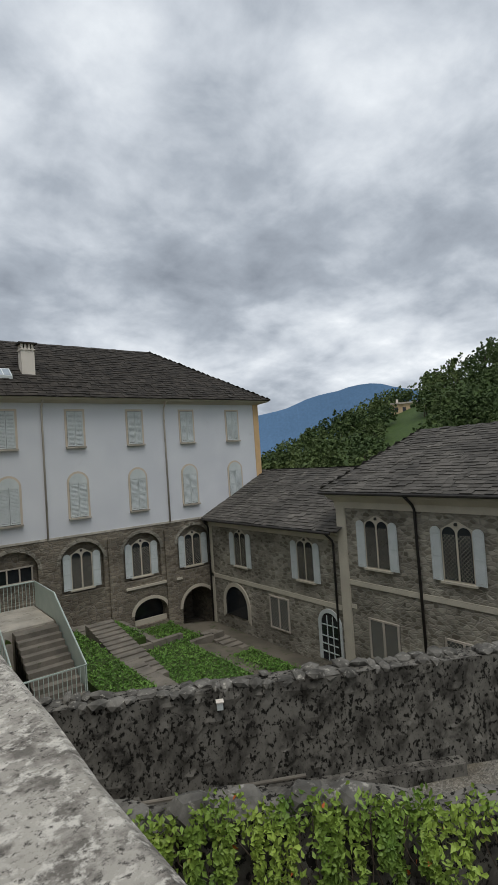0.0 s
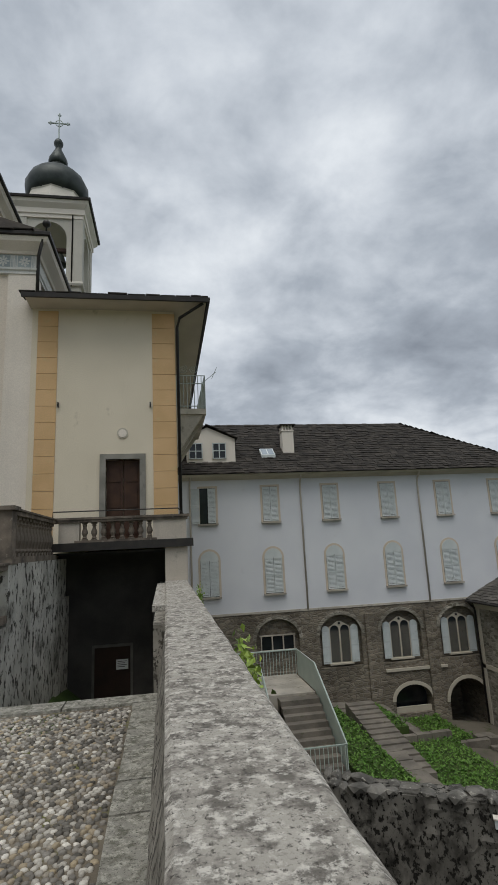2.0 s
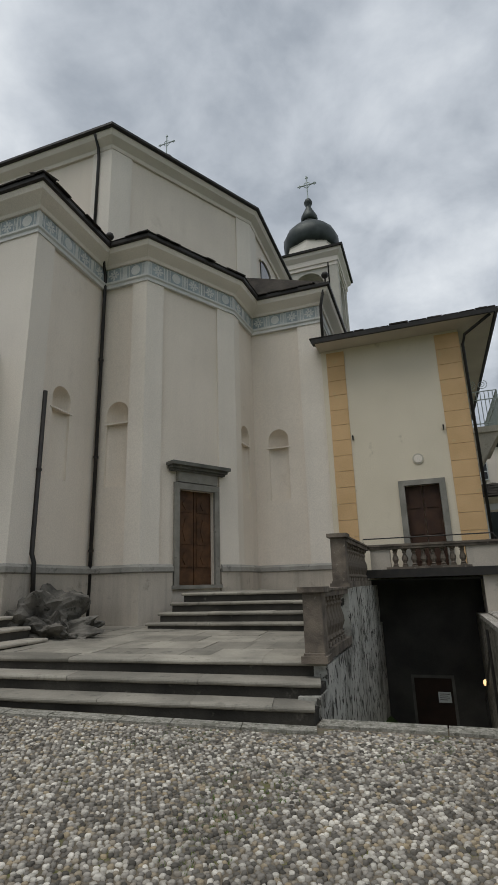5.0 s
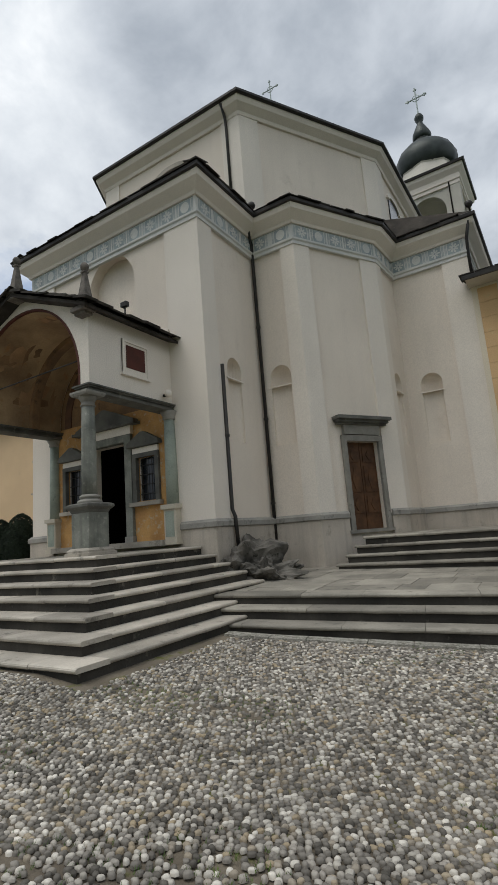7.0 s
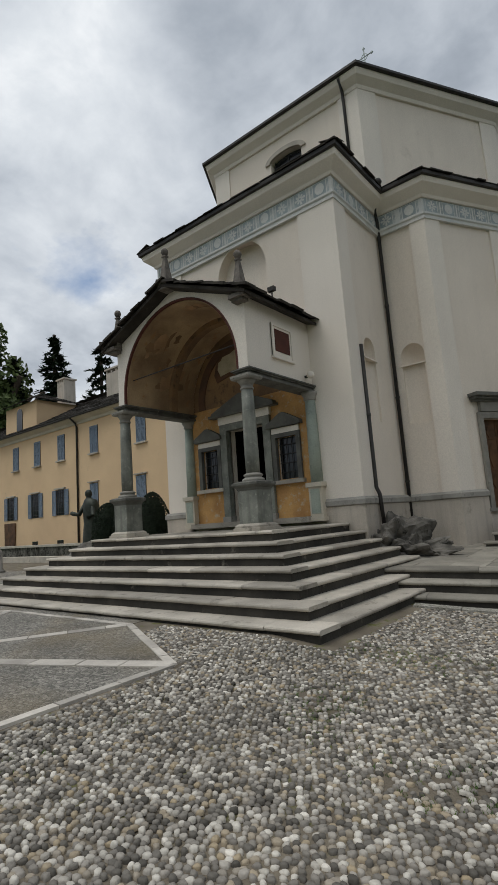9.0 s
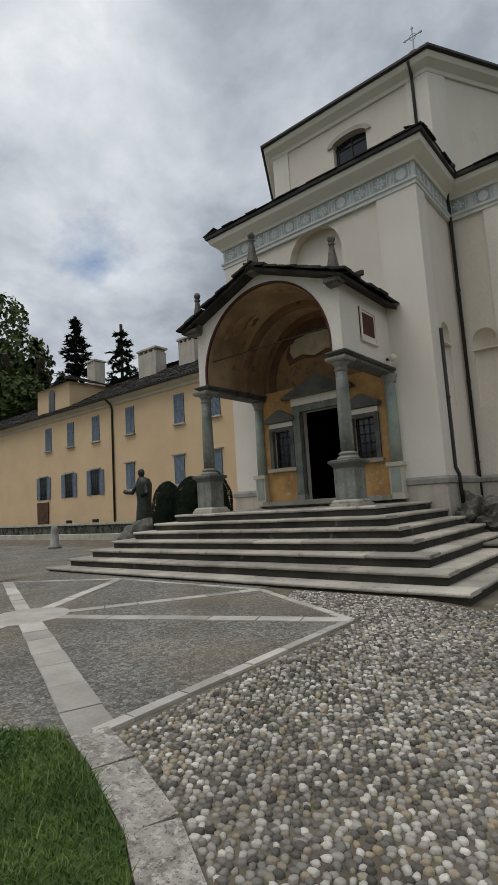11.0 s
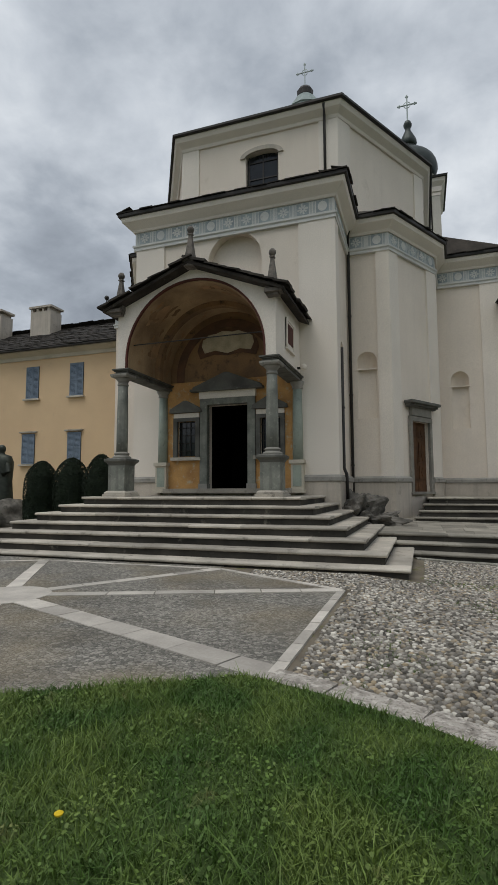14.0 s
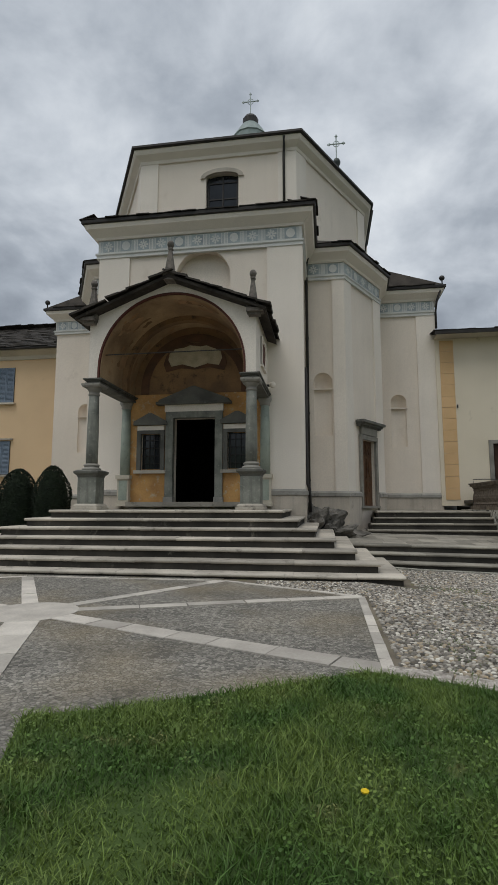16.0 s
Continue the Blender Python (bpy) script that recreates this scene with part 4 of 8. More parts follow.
# ---- church details ----
def build_church_details():
    th = church
    # painted frieze panels
    segs = [WALLS_R[i:i + 2] for i in range(5)]
    segs = [[(-3.66, 2.8), (3.66, 2.8)]] + segs + [[(-WALLS_R[i + 1][0], WALLS_R[i + 1][1]), (-WALLS_R[i][0], WALLS_R[i][1])] for i in range(5)]
    for (x0, y0), (x1, y1) in segs:
        a, b = Vector((x0, y0)), Vector((x1, y1))
        d = b - a
        L = d.length
        rz = math.degrees(math.atan2(d.y, d.x))
        n = max(1, int((L - 0.1) / 0.62))
        bm, bl = BM(), BM()
        pitch = L / n
        for i in range(n):
            c = (i + 0.5) * pitch
            box(bm, c - 0.21, c + 0.21, -0.066, -0.05, 10.68, 11.08)
            for q in (-0.29, -0.255, 0.255, 0.29):
                box(bm, c + q - 0.008, c + q + 0.008, -0.066, -0.05, 10.68, 11.08)
            if i % 3 == 1:
                lathe2 = [(c + 0.155 * math.cos(2 * math.pi * k / 14), 10.88 + 0.17 * math.sin(2 * math.pi * k / 14)) for k in range(14)]
                slab_xz(bl, lathe2, -0.071, -0.06)
                slab_xz(bl, [(c + 0.05, 10.88), (c, 10.93), (c - 0.05, 10.88), (c, 10.83)], -0.075, -0.06)
            else:
                for k in range(8):
                    an = 2 * math.pi * k / 8 + 0.2 * (i % 2)
                    u, v = math.cos(an), math.sin(an)
                    r1 = 0.17 if k % 2 == 0 else 0.14
                    slab_xz(bl, [(c + 0.02 * v + 0.03 * u, 10.88 - 0.02 * u + 0.03 * v), (c + r1 * u + 0.035 * v, 10.88 + r1 * v - 0.035 * u), (c + (r1 + 0.02) * u, 10.88 + (r1 + 0.02) * v), (c + r1 * u - 0.035 * v, 10.88 + r1 * v + 0.035 * u), (c - 0.02 * v + 0.03 * u, 10.88 + 0.02 * u + 0.03 * v)], -0.071, -0.06)
        k = 0.1
        while k < L - 0.1:
            box(bm, k, k + 0.13, -0.107, -0.095, 10.53, 10.555)
            k += 0.19
        for z in (10.635, 11.10):
            box(bm, 0.02, L - 0.02, -0.064, -0.05, z, z + 0.018)
        for b_, mt, nm in ((bm, "frieze_blue", "frieze_ornament"), (bl, "frieze_pale", "frieze_rosette")):
            if len(b_.verts):
                bmesh.ops.transform(b_, matrix=pose(x0, y0, 0, 0, 0, rz), verts=b_.verts)
                tagged(part(nm, b_, mt, th, "pale grey-blue painted ornament"), kind="stuff")
    # slates of the lower roof edge, so that the eave line is uneven
    bm = BM()
    path = [(-x, y) for x, y in WALLS_R[::-1]] + WALLS_R
    o = offset(path, 0.57, False)
    inn = offset(path, -1.2, False)
    for i in range(len(o) - 1):
        a, b, c, d = o[i], o[i + 1], inn[i + 1], inn[i]
        slates(bm, [(a.x, a.y, 11.70), (b.x, b.y, 11.70), (c.x, c.y, 12.3), (d.x, d.y, 12.3)], 0.5, (0.3, 0.7), 0.02, 20 + i)
    tagged(part("slate_edging", bm, "slate", th, "uneven dark slates along the eave"), kind="stuff")
    # drum window
    bm = BM(); slab_xz(bm, arch_pts(0.17, 0.70, 13.3, 15.62, 0.2, 8), 6.42, 6.48)
    w = part("drum_window", bm, "glass", th, "dark arched window with glazing bars")
    bm = BM()
    for x in (-0.48, 0.15, 0.78):
        box(bm, x, x + 0.05, 6.38, 6.42, 13.3, 15.75)
    for z in (13.9, 14.7, 15.45):
        box(bm, -0.5, 0.86, 6.385, 6.415, z, z + 0.05)
    part("glazing_bar", bm, "dark", w)
    bm = BM()
    slab_xz(bm, arch_pts(0.17, 0.95, 13.2, 15.6, 0.42, 12)[2:] + arch_pts(0.17, 0.74, 13.2, 15.6, 0.24, 12)[:1:-1], 6.12, 6.2)
    part("window_hood", bm, "plinth", w, "moulded hood")
    # drum window of the north-east face
    bm = BM(); slab_xz(bm, arch_pts(0, 0.7, 13.3, 15.6, 0.2, 8), -0.03, 0.02)
    w = part("drum_window", bm, "glass", th, "dark arched window")
    w.matrix_basis = pose(6.57, 13.9, 0, 0, 0, 90)
    bm = BM(); slab_xz(bm, arch_pts(0, 0.95, 13.2, 15.6, 0.42, 12)[2:] + arch_pts(0, 0.74, 13.2, 15.6, 0.24, 12)[:1:-1], -0.08, 0.02)
    part("window_hood", bm, "plaster_w", w)
    # lantern and cross on the drum
    bm = BM(); lathe(bm, [(1.1, 24.2), (1.1, 25.0), (1.15, 25.05), (0.95, 25.4), (0.66, 25.85), (0.5, 26.0), (0.46, 26.1)], -0.05, 16.2, 12)
    part("lantern", bm, "lead", th, "grey-green metal lantern cap", False)
    bm = BM(); lathe(bm, [(0.5, 26.05), (0.52, 26.4), (0.4, 26.6), (0.2, 26.72), (0.08, 26.78)], -0.05, 16.2, 12)
    part("lantern_knob", bm, "dark", th)
    iron_cross(th, -0.05, 16.2, 26.7, 1.6)
    # downpipes
    for pts in ([(3.98, 5.2, 11.55), (3.8, 5.45, 11.2), (3.76, 5.64, 10.9), (3.76, 5.64, 0.35)],
                [(3.76, 3.45, 6.25), (3.76, 3.45, 2.25), (3.84, 3.45, 2.05), (3.86, 3.48, 1.25)],
                [(2.9, 5.75, 16.95), (2.88, 6.02, 16.6), (2.86, 6.1, 16.2), (2.86, 6.1, 12.2)],
                [(9.85, 9.95, 11.5), (9.7, 10.1, 11.0), (9.66, 10.25, 10.6), (9.66, 10.25, 9.75)]):
        pipe(th, pts, 0.055)
    for i, (x, y, z) in enumerate(((3.76, 5.64, 8.0), (3.76, 5.64, 5.0), (3.76, 5.64, 2.4), (3.76, 3.45, 4.2))):
        bm = BM(); lathe(bm, [(0.075, z), (0.075, z + 0.06)], x, y, 8)
        part("pipe_bracket", bm, "dark", th)
    # ball finials along the eave
    for x, y in ((4.05, 5.35), (9.95, 9.95), (-4.05, 5.35), (-9.95, 9.95), (6.9, 9.8)):
        bm = BM(); lathe(bm, [(0.03, 11.7), (0.03, 11.95), (0.10, 11.99), (0.135, 12.07), (0.10, 12.16), (0.03, 12.2)], x, y, 10)
        part("ball_finial", bm, "dark", th, "", True)
    # side door on the slanted face
    m = pose(6.13, 7.28, 0, 0, 0, 60)
    bm = BM()
    for s in (-1, 1):
        box(bm, s * 0.70 - 0.08, s * 0.70 + 0.08, -0.07, 0.02, 1.45, 4.12)
    box(bm, -0.78, 0.78, -0.08, 0.02, 4.12, 4.30)
    box(bm, -0.70, 0.70, -0.10, 0.02, 4.32, 4.62)
    box(bm, -0.86, 0.86, -0.09, 0.3, 1.36, 1.46)
    d = part("side_door", bm, "door_stone", th, "grey stone door surround with moulded hood")
    d.matrix_basis = m
    bm = BM()
    for k, (o_, z0, z1) in enumerate(((0.16, 4.62, 4.68), (0.24, 4.68, 4.76), (0.34, 4.76, 4.86))):
        box(bm, -0.86 - o_ * 0.5, 0.86 + o_ * 0.5, -o_, 0.02, z0, z1)
    part("hood", bm, "pediment", d)
    for s in (-1, 1):
        bm = BM()
        x0, x1 = (-0.61, -0.01) if s < 0 else (0.01, 0.61)
        box(bm, x0, x1, 0.16, 0.22, 1.46, 4.12)
        for z0, z1 in ((1.95, 2.45), (2.58, 3.38), (3.5, 3.95)):
            box(bm, x0 + 0.08, x1 - 0.08, 0.135, 0.165, z0, z1)
            cx = (x0 + x1) / 2
            slab_xz(bm, [(cx, z0 + 0.06), (cx + 0.10, (z0 + z1) / 2), (cx, z1 - 0.06), (cx - 0.10, (z0 + z1) / 2)], 0.115, 0.14)
        box(bm, x0 + 0.03, x1 - 0.03, 0.15, 0.17, 1.5, 1.82)
        part("door_leaf", bm, "wood", d, "carved brown wooden door leaf")
    # main door void lining, coloured black in place of the darkness inside
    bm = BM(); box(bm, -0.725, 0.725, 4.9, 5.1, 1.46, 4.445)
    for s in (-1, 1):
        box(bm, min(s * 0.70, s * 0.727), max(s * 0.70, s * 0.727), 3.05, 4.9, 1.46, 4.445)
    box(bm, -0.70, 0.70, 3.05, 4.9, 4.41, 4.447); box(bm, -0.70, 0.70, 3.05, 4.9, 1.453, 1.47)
    part("door_recess", bm, "blackhole", th, "black lining standing in for the unlit nave behind the open door")


def iron_cross(parent, x, y, z, h, k=1.0):
    bm = BM()
    r = 0.035 * k
    tube(bm, [(x, y, z), (x, y, z + h)], r, 6)
    tube(bm, [(x - h * 0.3, y, z + h * 0.66), (x + h * 0.3, y, z + h * 0.66)], r, 6)
    for cx, cz in ((x - h * 0.3, z + h * 0.66), (x + h * 0.3, z + h * 0.66), (x, z + h)):
        for a in range(3):
            an = 2 * math.pi * a / 3 + (math.pi / 2 if cz > z + h * 0.8 else (math.pi if cx < x else 0))
            tube(bm, [(cx, y, cz), (cx + 0.075 * k * math.cos(an), y, cz + 0.075 * k * math.sin(an))], r * 1.25, 5)
    n = 14
    ring = [(x + h * 0.12 * math.cos(2 * math.pi * i / n), y, z + h * 0.66 + h * 0.12 * math.sin(2 * math.pi * i / n)) for i in range(n + 1)]
    tube(bm, ring, r * 0.6, 5)
    part("cross", bm, "tin", parent, "thin pale iron cross")


M["frieze_blue"] = mat("faded_blue_grey_paint", (0.40, 0.45, 0.46), (0.29, 0.33, 0.34), 2.2, 0.9, 0.05, 30)
M["lead"] = mat("grey_green_lead", (0.30, 0.36, 0.34), (0.24, 0.29, 0.28), 2, 0.5, 0.05, 20)
build_church_details()


def build_portico_details():
    th = portico
    # doorway
    bm = BM()
    for s in (-1, 1):
        box(bm, s * 0.86 - 0.13, s * 0.86 + 0.13, 2.60, 2.85, 1.46, 4.45)
    box(bm, -0.99, 0.99, 2.60, 2.85, 4.45, 4.66)
    d = part("door_frame", bm, "green_marble", th, "green marble door frame")
    for s in (-1, 1):
        bm = BM(); box(bm, s * 0.86 - 0.16, s * 0.86 + 0.16, 2.56, 2.84, 1.46, 1.76)
        part("frame_base", bm, "granite", d)
    bm = BM(); box(bm, -1.02, 1.02, 2.58, 2.80, 4.66, 4.90)
    part("lintel", bm, "plaster_w", d, "pale stone lintel")
    bm = BM()
    slab_xz(bm, [(-1.25, 4.92), (1.25, 4.92), (1.22, 5.06), (0.05, 5.52), (-0.05, 5.52), (-1.22, 5.06)], 2.50, 2.76)
    slab_xz(bm, [(-1.3, 4.90), (1.3, 4.90), (1.3, 4.98), (-1.3, 4.98)], 2.42, 2.76)
    part("pediment", bm, "pediment", d, "dark stone pediment")
    bm = BM(); box(bm, -2.25, 2.25, 2.35, 2.72, 1.45, 1.60)
    part("sill_step", bm, "step", th)
    for s, cx in ((-1, -1.52), (1, 1.50)):
        bm = BM()
        for q in (-1, 1):
            box(bm, cx + q * 0.42 - 0.07, cx + q * 0.42 + 0.07, 2.62, 2.75, 2.66, 3.92)
        box(bm, cx - 0.49, cx + 0.49, 2.62, 2.75, 3.92, 4.04)
        w = part("window_frame", bm, "pediment", th, "dark stone window frame")
        bm = BM(); box(bm, cx - 0.56, cx + 0.56, 2.54, 2.75, 2.56, 2.67)
        part("sill", bm, "step", w)
        bm = BM(); box(bm, cx - 0.48, cx + 0.48, 2.63, 2.75, 4.04, 4.20)
        part("lintel", bm, "plaster_w", w)
        bm = BM(); slab_xz(bm, [(cx - 0.60, 4.22), (cx + 0.60, 4.22), (cx + 0.58, 4.34), (cx + 0.06, 4.62), (cx - 0.06, 4.62), (cx - 0.58, 4.34)], 2.52, 2.74)
        part("pediment", bm, "pediment", w)
        bm = BM(); box(bm, cx - 0.36, cx + 0.36, 2.84, 2.88, 2.7, 3.92)
        part("pane", bm, "glass", w)
        bm = BM()
        for k in range(4):
            tube(bm, [(cx - 0.27 + 0.18 * k, 2.8, 2.7), (cx - 0.27 + 0.18 * k, 2.8, 3.92)], 0.012, 5)
        for k in range(4):
            tube(bm, [(cx - 0.35, 2.8, 2.9 + 0.27 * k), (cx + 0.35, 2.8, 2.9 + 0.27 * k)], 0.012, 5)
        part("grille", bm, "dark", w)
    # half columns against the back wall
    for s in (-1, 1):
        x = 2.42 * s
        bm = BM(); box(bm, x - 0.24, x + 0.24, 2.45, 2.80, 1.46, 1.58); box(bm, x - 0.20, x + 0.20, 2.50, 2.80, 1.58, 2.38); box(bm, x - 0.25, x + 0.25, 2.44, 2.80, 2.38, 2.50)
        p = part("back_pilaster", bm, "cream", th, "green-grey marble pilaster on a pale pedestal")
        bm = BM(); lathe(bm, [(0.17, 2.50), (0.165, 3.6), (0.145, 4.78)], x, 2.66, 16)
        part("shaft", bm, "patina", p, "", True)
        bm = BM(); lathe(bm, [(0.145, 4.78), (0.18, 4.81), (0.17, 4.88), (0.22, 4.96), (0.24, 5.02)], x, 2.66, 16)
        part("capital", bm, "granite", p, "", True)
        bm = BM(); box(bm, x - 0.14, x + 0.14, 2.485, 2.5, 1.66, 2.32)
        part("panel", bm, "patina", p)
    # painted scroll and arch bands
    bm = BM()
    c = [(0.93 * math.cos(math.pi * i / 14) * (1.0 if i % 2 else 0.93), 6.66 + (0.28 + 0.03 * (i % 3)) * math.sin(math.pi * i / 14)) for i in range(15)]
    slab_xz(bm, [(0.84, 6.26), (0.95, 6.5)] + c[1:-1] + [(-0.95, 6.5), (-0.84, 6.26), (-0.45, 6.33), (0, 6.2), (0.45, 6.33)], 2.655, 2.70)
    part("painted_scroll", bm, "scroll", th, "pale painted scroll cartouche")
    def band(r0, r1, ya, yb, low):
        b_ = BM()
        n = 32
        a_ = [(-0.01 + r0 * math.cos(math.pi * i / n), 5.5 + r0 * math.sin(math.pi * i / n)) for i in range(n + 1)]
        i_ = [(-0.01 + r1 * math.cos(math.pi * i / n), 5.5 + r1 * math.sin(math.pi * i / n)) for i in range(n + 1)]
        slab_xz(b_, [(a_[0][0], low)] + a_ + [(a_[-1][0], low), (i_[-1][0], low)] + i_[::-1] + [(i_[0][0], low)], ya, yb)
        return b_
    part("painted_arch", band(2.215, 2.16, -0.135, -0.055, 5.205), "red", th, "thin dark brown painted arch line")
    part("painted_arch", band(2.14, 1.98, 1.55, 1.80, 5.205), "fresco_d", th, "brown painted arch band across the vault")
    part("painted_arch", band(1.9, 1.62, 2.66, 2.70, 5.31), "fresco_x", th, "dark red-brown painted arch band")
    bm = BM()
    for s in (-1, 1):
        slab_xz(bm, [(s * 1.02, 6.08), (s * 1.12, 6.35), (s * 1.04, 6.62), (s * 0.80, 6.99), (s * 0.35, 7.1), (0, 7.06), (0, 6.14), (s * 0.5, 6.2)], 2.665, 2.70)
    part("painted_drapery", bm, "fresco_x", th, "dark painted drapery round the scroll")
    # soft fresco figures as shapes on the vault
    rng = random.Random(8)
    bm = BM()
    for k in range(22):
        an, y = rng.uniform(0.15, 3.0), rng.uniform(0.2, 2.3)
        la, ly = rng.uniform(0.05, 0.2), rng.uniform(0.08, 0.3)
        n = 9
        vs = []
        for i in range(n):
            t = 2 * math.pi * i / n
            r = rng.uniform(0.35, 1.3)
            a2, y2 = an + la * r * math.cos(t), min(2.5, max(0.0, y + ly * r * math.sin(t)))
            vs.append(bm.verts.new((-0.01 + 2.133 * math.cos(a2), y2, 5.5 + 2.133 * math.sin(a2))))
        bm.faces.new(vs)
    tagged(part("fresco_patchwork", bm, "fresco_b", th, "faded darker fresco patches"), kind="stuff")
    # tie rod
    bm = BM(); tube(bm, [(-2.12, 0.12, 5.98), (2.12, 0.12, 5.98)], 0.018, 6)
    part("tie_rod", bm, "dark", th)
    # side panel and wall camera
    for s in (-1, 1):
        def face(ya, yb, za, zb, d0, d1):
            b_ = BM(); box(b_, min(s * d0, s * d1), max(s * d0, s * d1), ya, yb, za, zb)
            return b_
        w = part("side_window", face(0.90, 1.82, 5.72, 6.60, 2.49, 2.53), "plaster_w", th, "white framed dark red side panel")
        part("panel", face(1.03, 1.68, 5.87, 6.46, 2.5, 2.545), "red", w)
        for ya, yb, za, zb in ((0.90, 0.97, 5.72, 6.60), (1.75, 1.82, 5.72, 6.60), (0.97, 1.75, 6.53, 6.60)):
            part("frame_bar", face(ya, yb, za, zb, 2.5, 2.56), "plaster_w", w)
        part("sill", face(0.86, 1.86, 5.66, 5.72, 2.49, 2.58), "plaster_w", w)
    # roof slates and brackets
    bm = BM()
    for s in (-1, 1):
        slates(bm, [(s * 2.9, -0.52, 6.98), (s * 2.9, 2.78, 6.98), (0, 2.78, 8.14), (0, -0.52, 8.14)], 0.36, (0.3, 0.62), 0.035, 40 + s, 0.05)
    tagged(part("slate_cover", bm, "slate", th, "thick uneven dark slates"), kind="stuff")
    for s in (-1, 1):
        bm = BM(); box(bm, s * 2.50 - 0.24, s * 2.50 + 0.24, -0.42, -0.10, 6.90, 7.0); box(bm, s * 2.47 - 0.17, s * 2.47 + 0.17, -0.34, -0.10, 6.83, 6.9)
        part("bracket", bm, "finial", th)
    # obelisk finials
    for x, y, z in ((0, -0.3, 8.12), (-2.42, -0.12, 7.14), (2.42, -0.12, 7.14)):
        bm = BM(); lathe(bm, [(0.17, -0.15), (0.17, 0.10), (0.14, 0.13), (0.125, 0.14), (0.045, 0.80), (0.07, 0.83), (0.07, 0.86), (0.04, 0.88)], x, y, base=z, square=True)
        f = part("obelisk_finial", bm, "finial", th, "small dark stone obelisk with a ball")
        bm = BM(); lathe(bm, [(0.03, 0.87), (0.075, 0.90), (0.105, 0.97), (0.10, 1.02), (0.06, 1.08), (0.02, 1.09)], x, y, 10, base=z)
        part("ball", bm, "finial", f, "", True)


M["fresco_x"] = mat("dark_painted_drapery", (0.10, 0.06, 0.04), (0.16, 0.085, 0.05), 3, 0.9, 0.03, 30)
M["scroll"] = mat("pale_painted_plaster", (0.58, 0.51, 0.36), (0.42, 0.36, 0.24), 3, 0.9, 0.05, 30)
M["fresco_b"] = mat("fresco_brown", (0.24, 0.15, 0.085), (0.36, 0.22, 0.12), 2, 0.9, 0.03, 30, per="island")
build_portico_details()
cam_th = thing("wall_camera", "small white round camera on the portico side", "camera")
bm = BM(); lathe(bm, [(0.04, 0), (0.10, 0.03), (0.10, 0.12), (0.06, 0.16)], 0, 0, 12)
bmesh.ops.transform(bm, matrix=pose(2.66, 2.4, 5.42, 90, 0, 40), verts=bm.verts)
part("housing", bm, "plaster_w", cam_th, "", True)
bm = BM(); box(bm, 2.49, 2.68, 2.36, 2.44, 5.38, 5.44)
part("bracket", bm, "dark", cam_th)
spot = thing("roof_spotlight", "small black floodlight on the portico roof", "floodlight")
bm = BM(); box(bm, 2.50, 2.70, 0.92, 1.03, 7.44, 7.56)
part("lamp_head", bm, "dark", spot)
bm = BM(); tube(bm, [(2.6, 0.98, 7.2), (2.6, 0.98, 7.45)], 0.02, 6)
part("stem", bm, "dark", spot)


def rough_blob(bm, r, seed, squash=(1, 1, 1), amp=0.3, freq=1.2, sub=3, at=(0, 0, 0)):
    res = bmesh.ops.create_icosphere(bm, subdivisions=sub, radius=1)
    for v in res["verts"]:
        p = v.co.copy()
        k = 1 + amp * noise.noise(p * freq + Vector((seed, seed * 1.7, 0))) + 0.35 * amp * noise.noise(p * freq * 3.1 + Vector((0, seed, 3)))
        v.co = Vector((p.x * r * squash[0] * k + at[0], p.y * r * squash[1] * k + at[1], p.z * r * squash[2] * k + at[2]))


bm = BM()
rough_blob(bm, 1.05, 3, (0.95, 1.1, 0.85), 0.75, 1.9, 5, (3.8, 3.75, 0.5))
rough_blob(bm, 0.72, 9, (1.25, 0.85, 0.7), 0.85, 2.4, 5, (4.4, 3.5, 0.4))
single("bedrock", bm, "rock", "craggy grey bedrock breaking through at the wall foot", "rock")
# ---- annex with balcony, passage, tower ----
def baluster_mesh():
    bm = BM()
    lathe(bm, [(0.075, 0), (0.075, 0.05)], square=True)
    lathe(bm, [(0.05, 0.05), (0.07, 0.08), (0.045, 0.12), (0.055, 0.16), (0.085, 0.24), (0.08, 0.31), (0.05, 0.40), (0.042, 0.46), (0.065, 0.50), (0.05, 0.53), (0.06, 0.56)], segs=8)
    lathe(bm, [(0.075, 0.56), (0.075, 0.61)], square=True)
    return mesh("baluster", bm, "baluster", False)


M["baluster"] = mat("weathered_baluster_stone", (0.23, 0.19, 0.15), (0.095, 0.08, 0.066), 3, 0.9, 0.4, 40, c3=(0.34, 0.30, 0.245), stain=0.28)
BALUSTER = baluster_mesh()


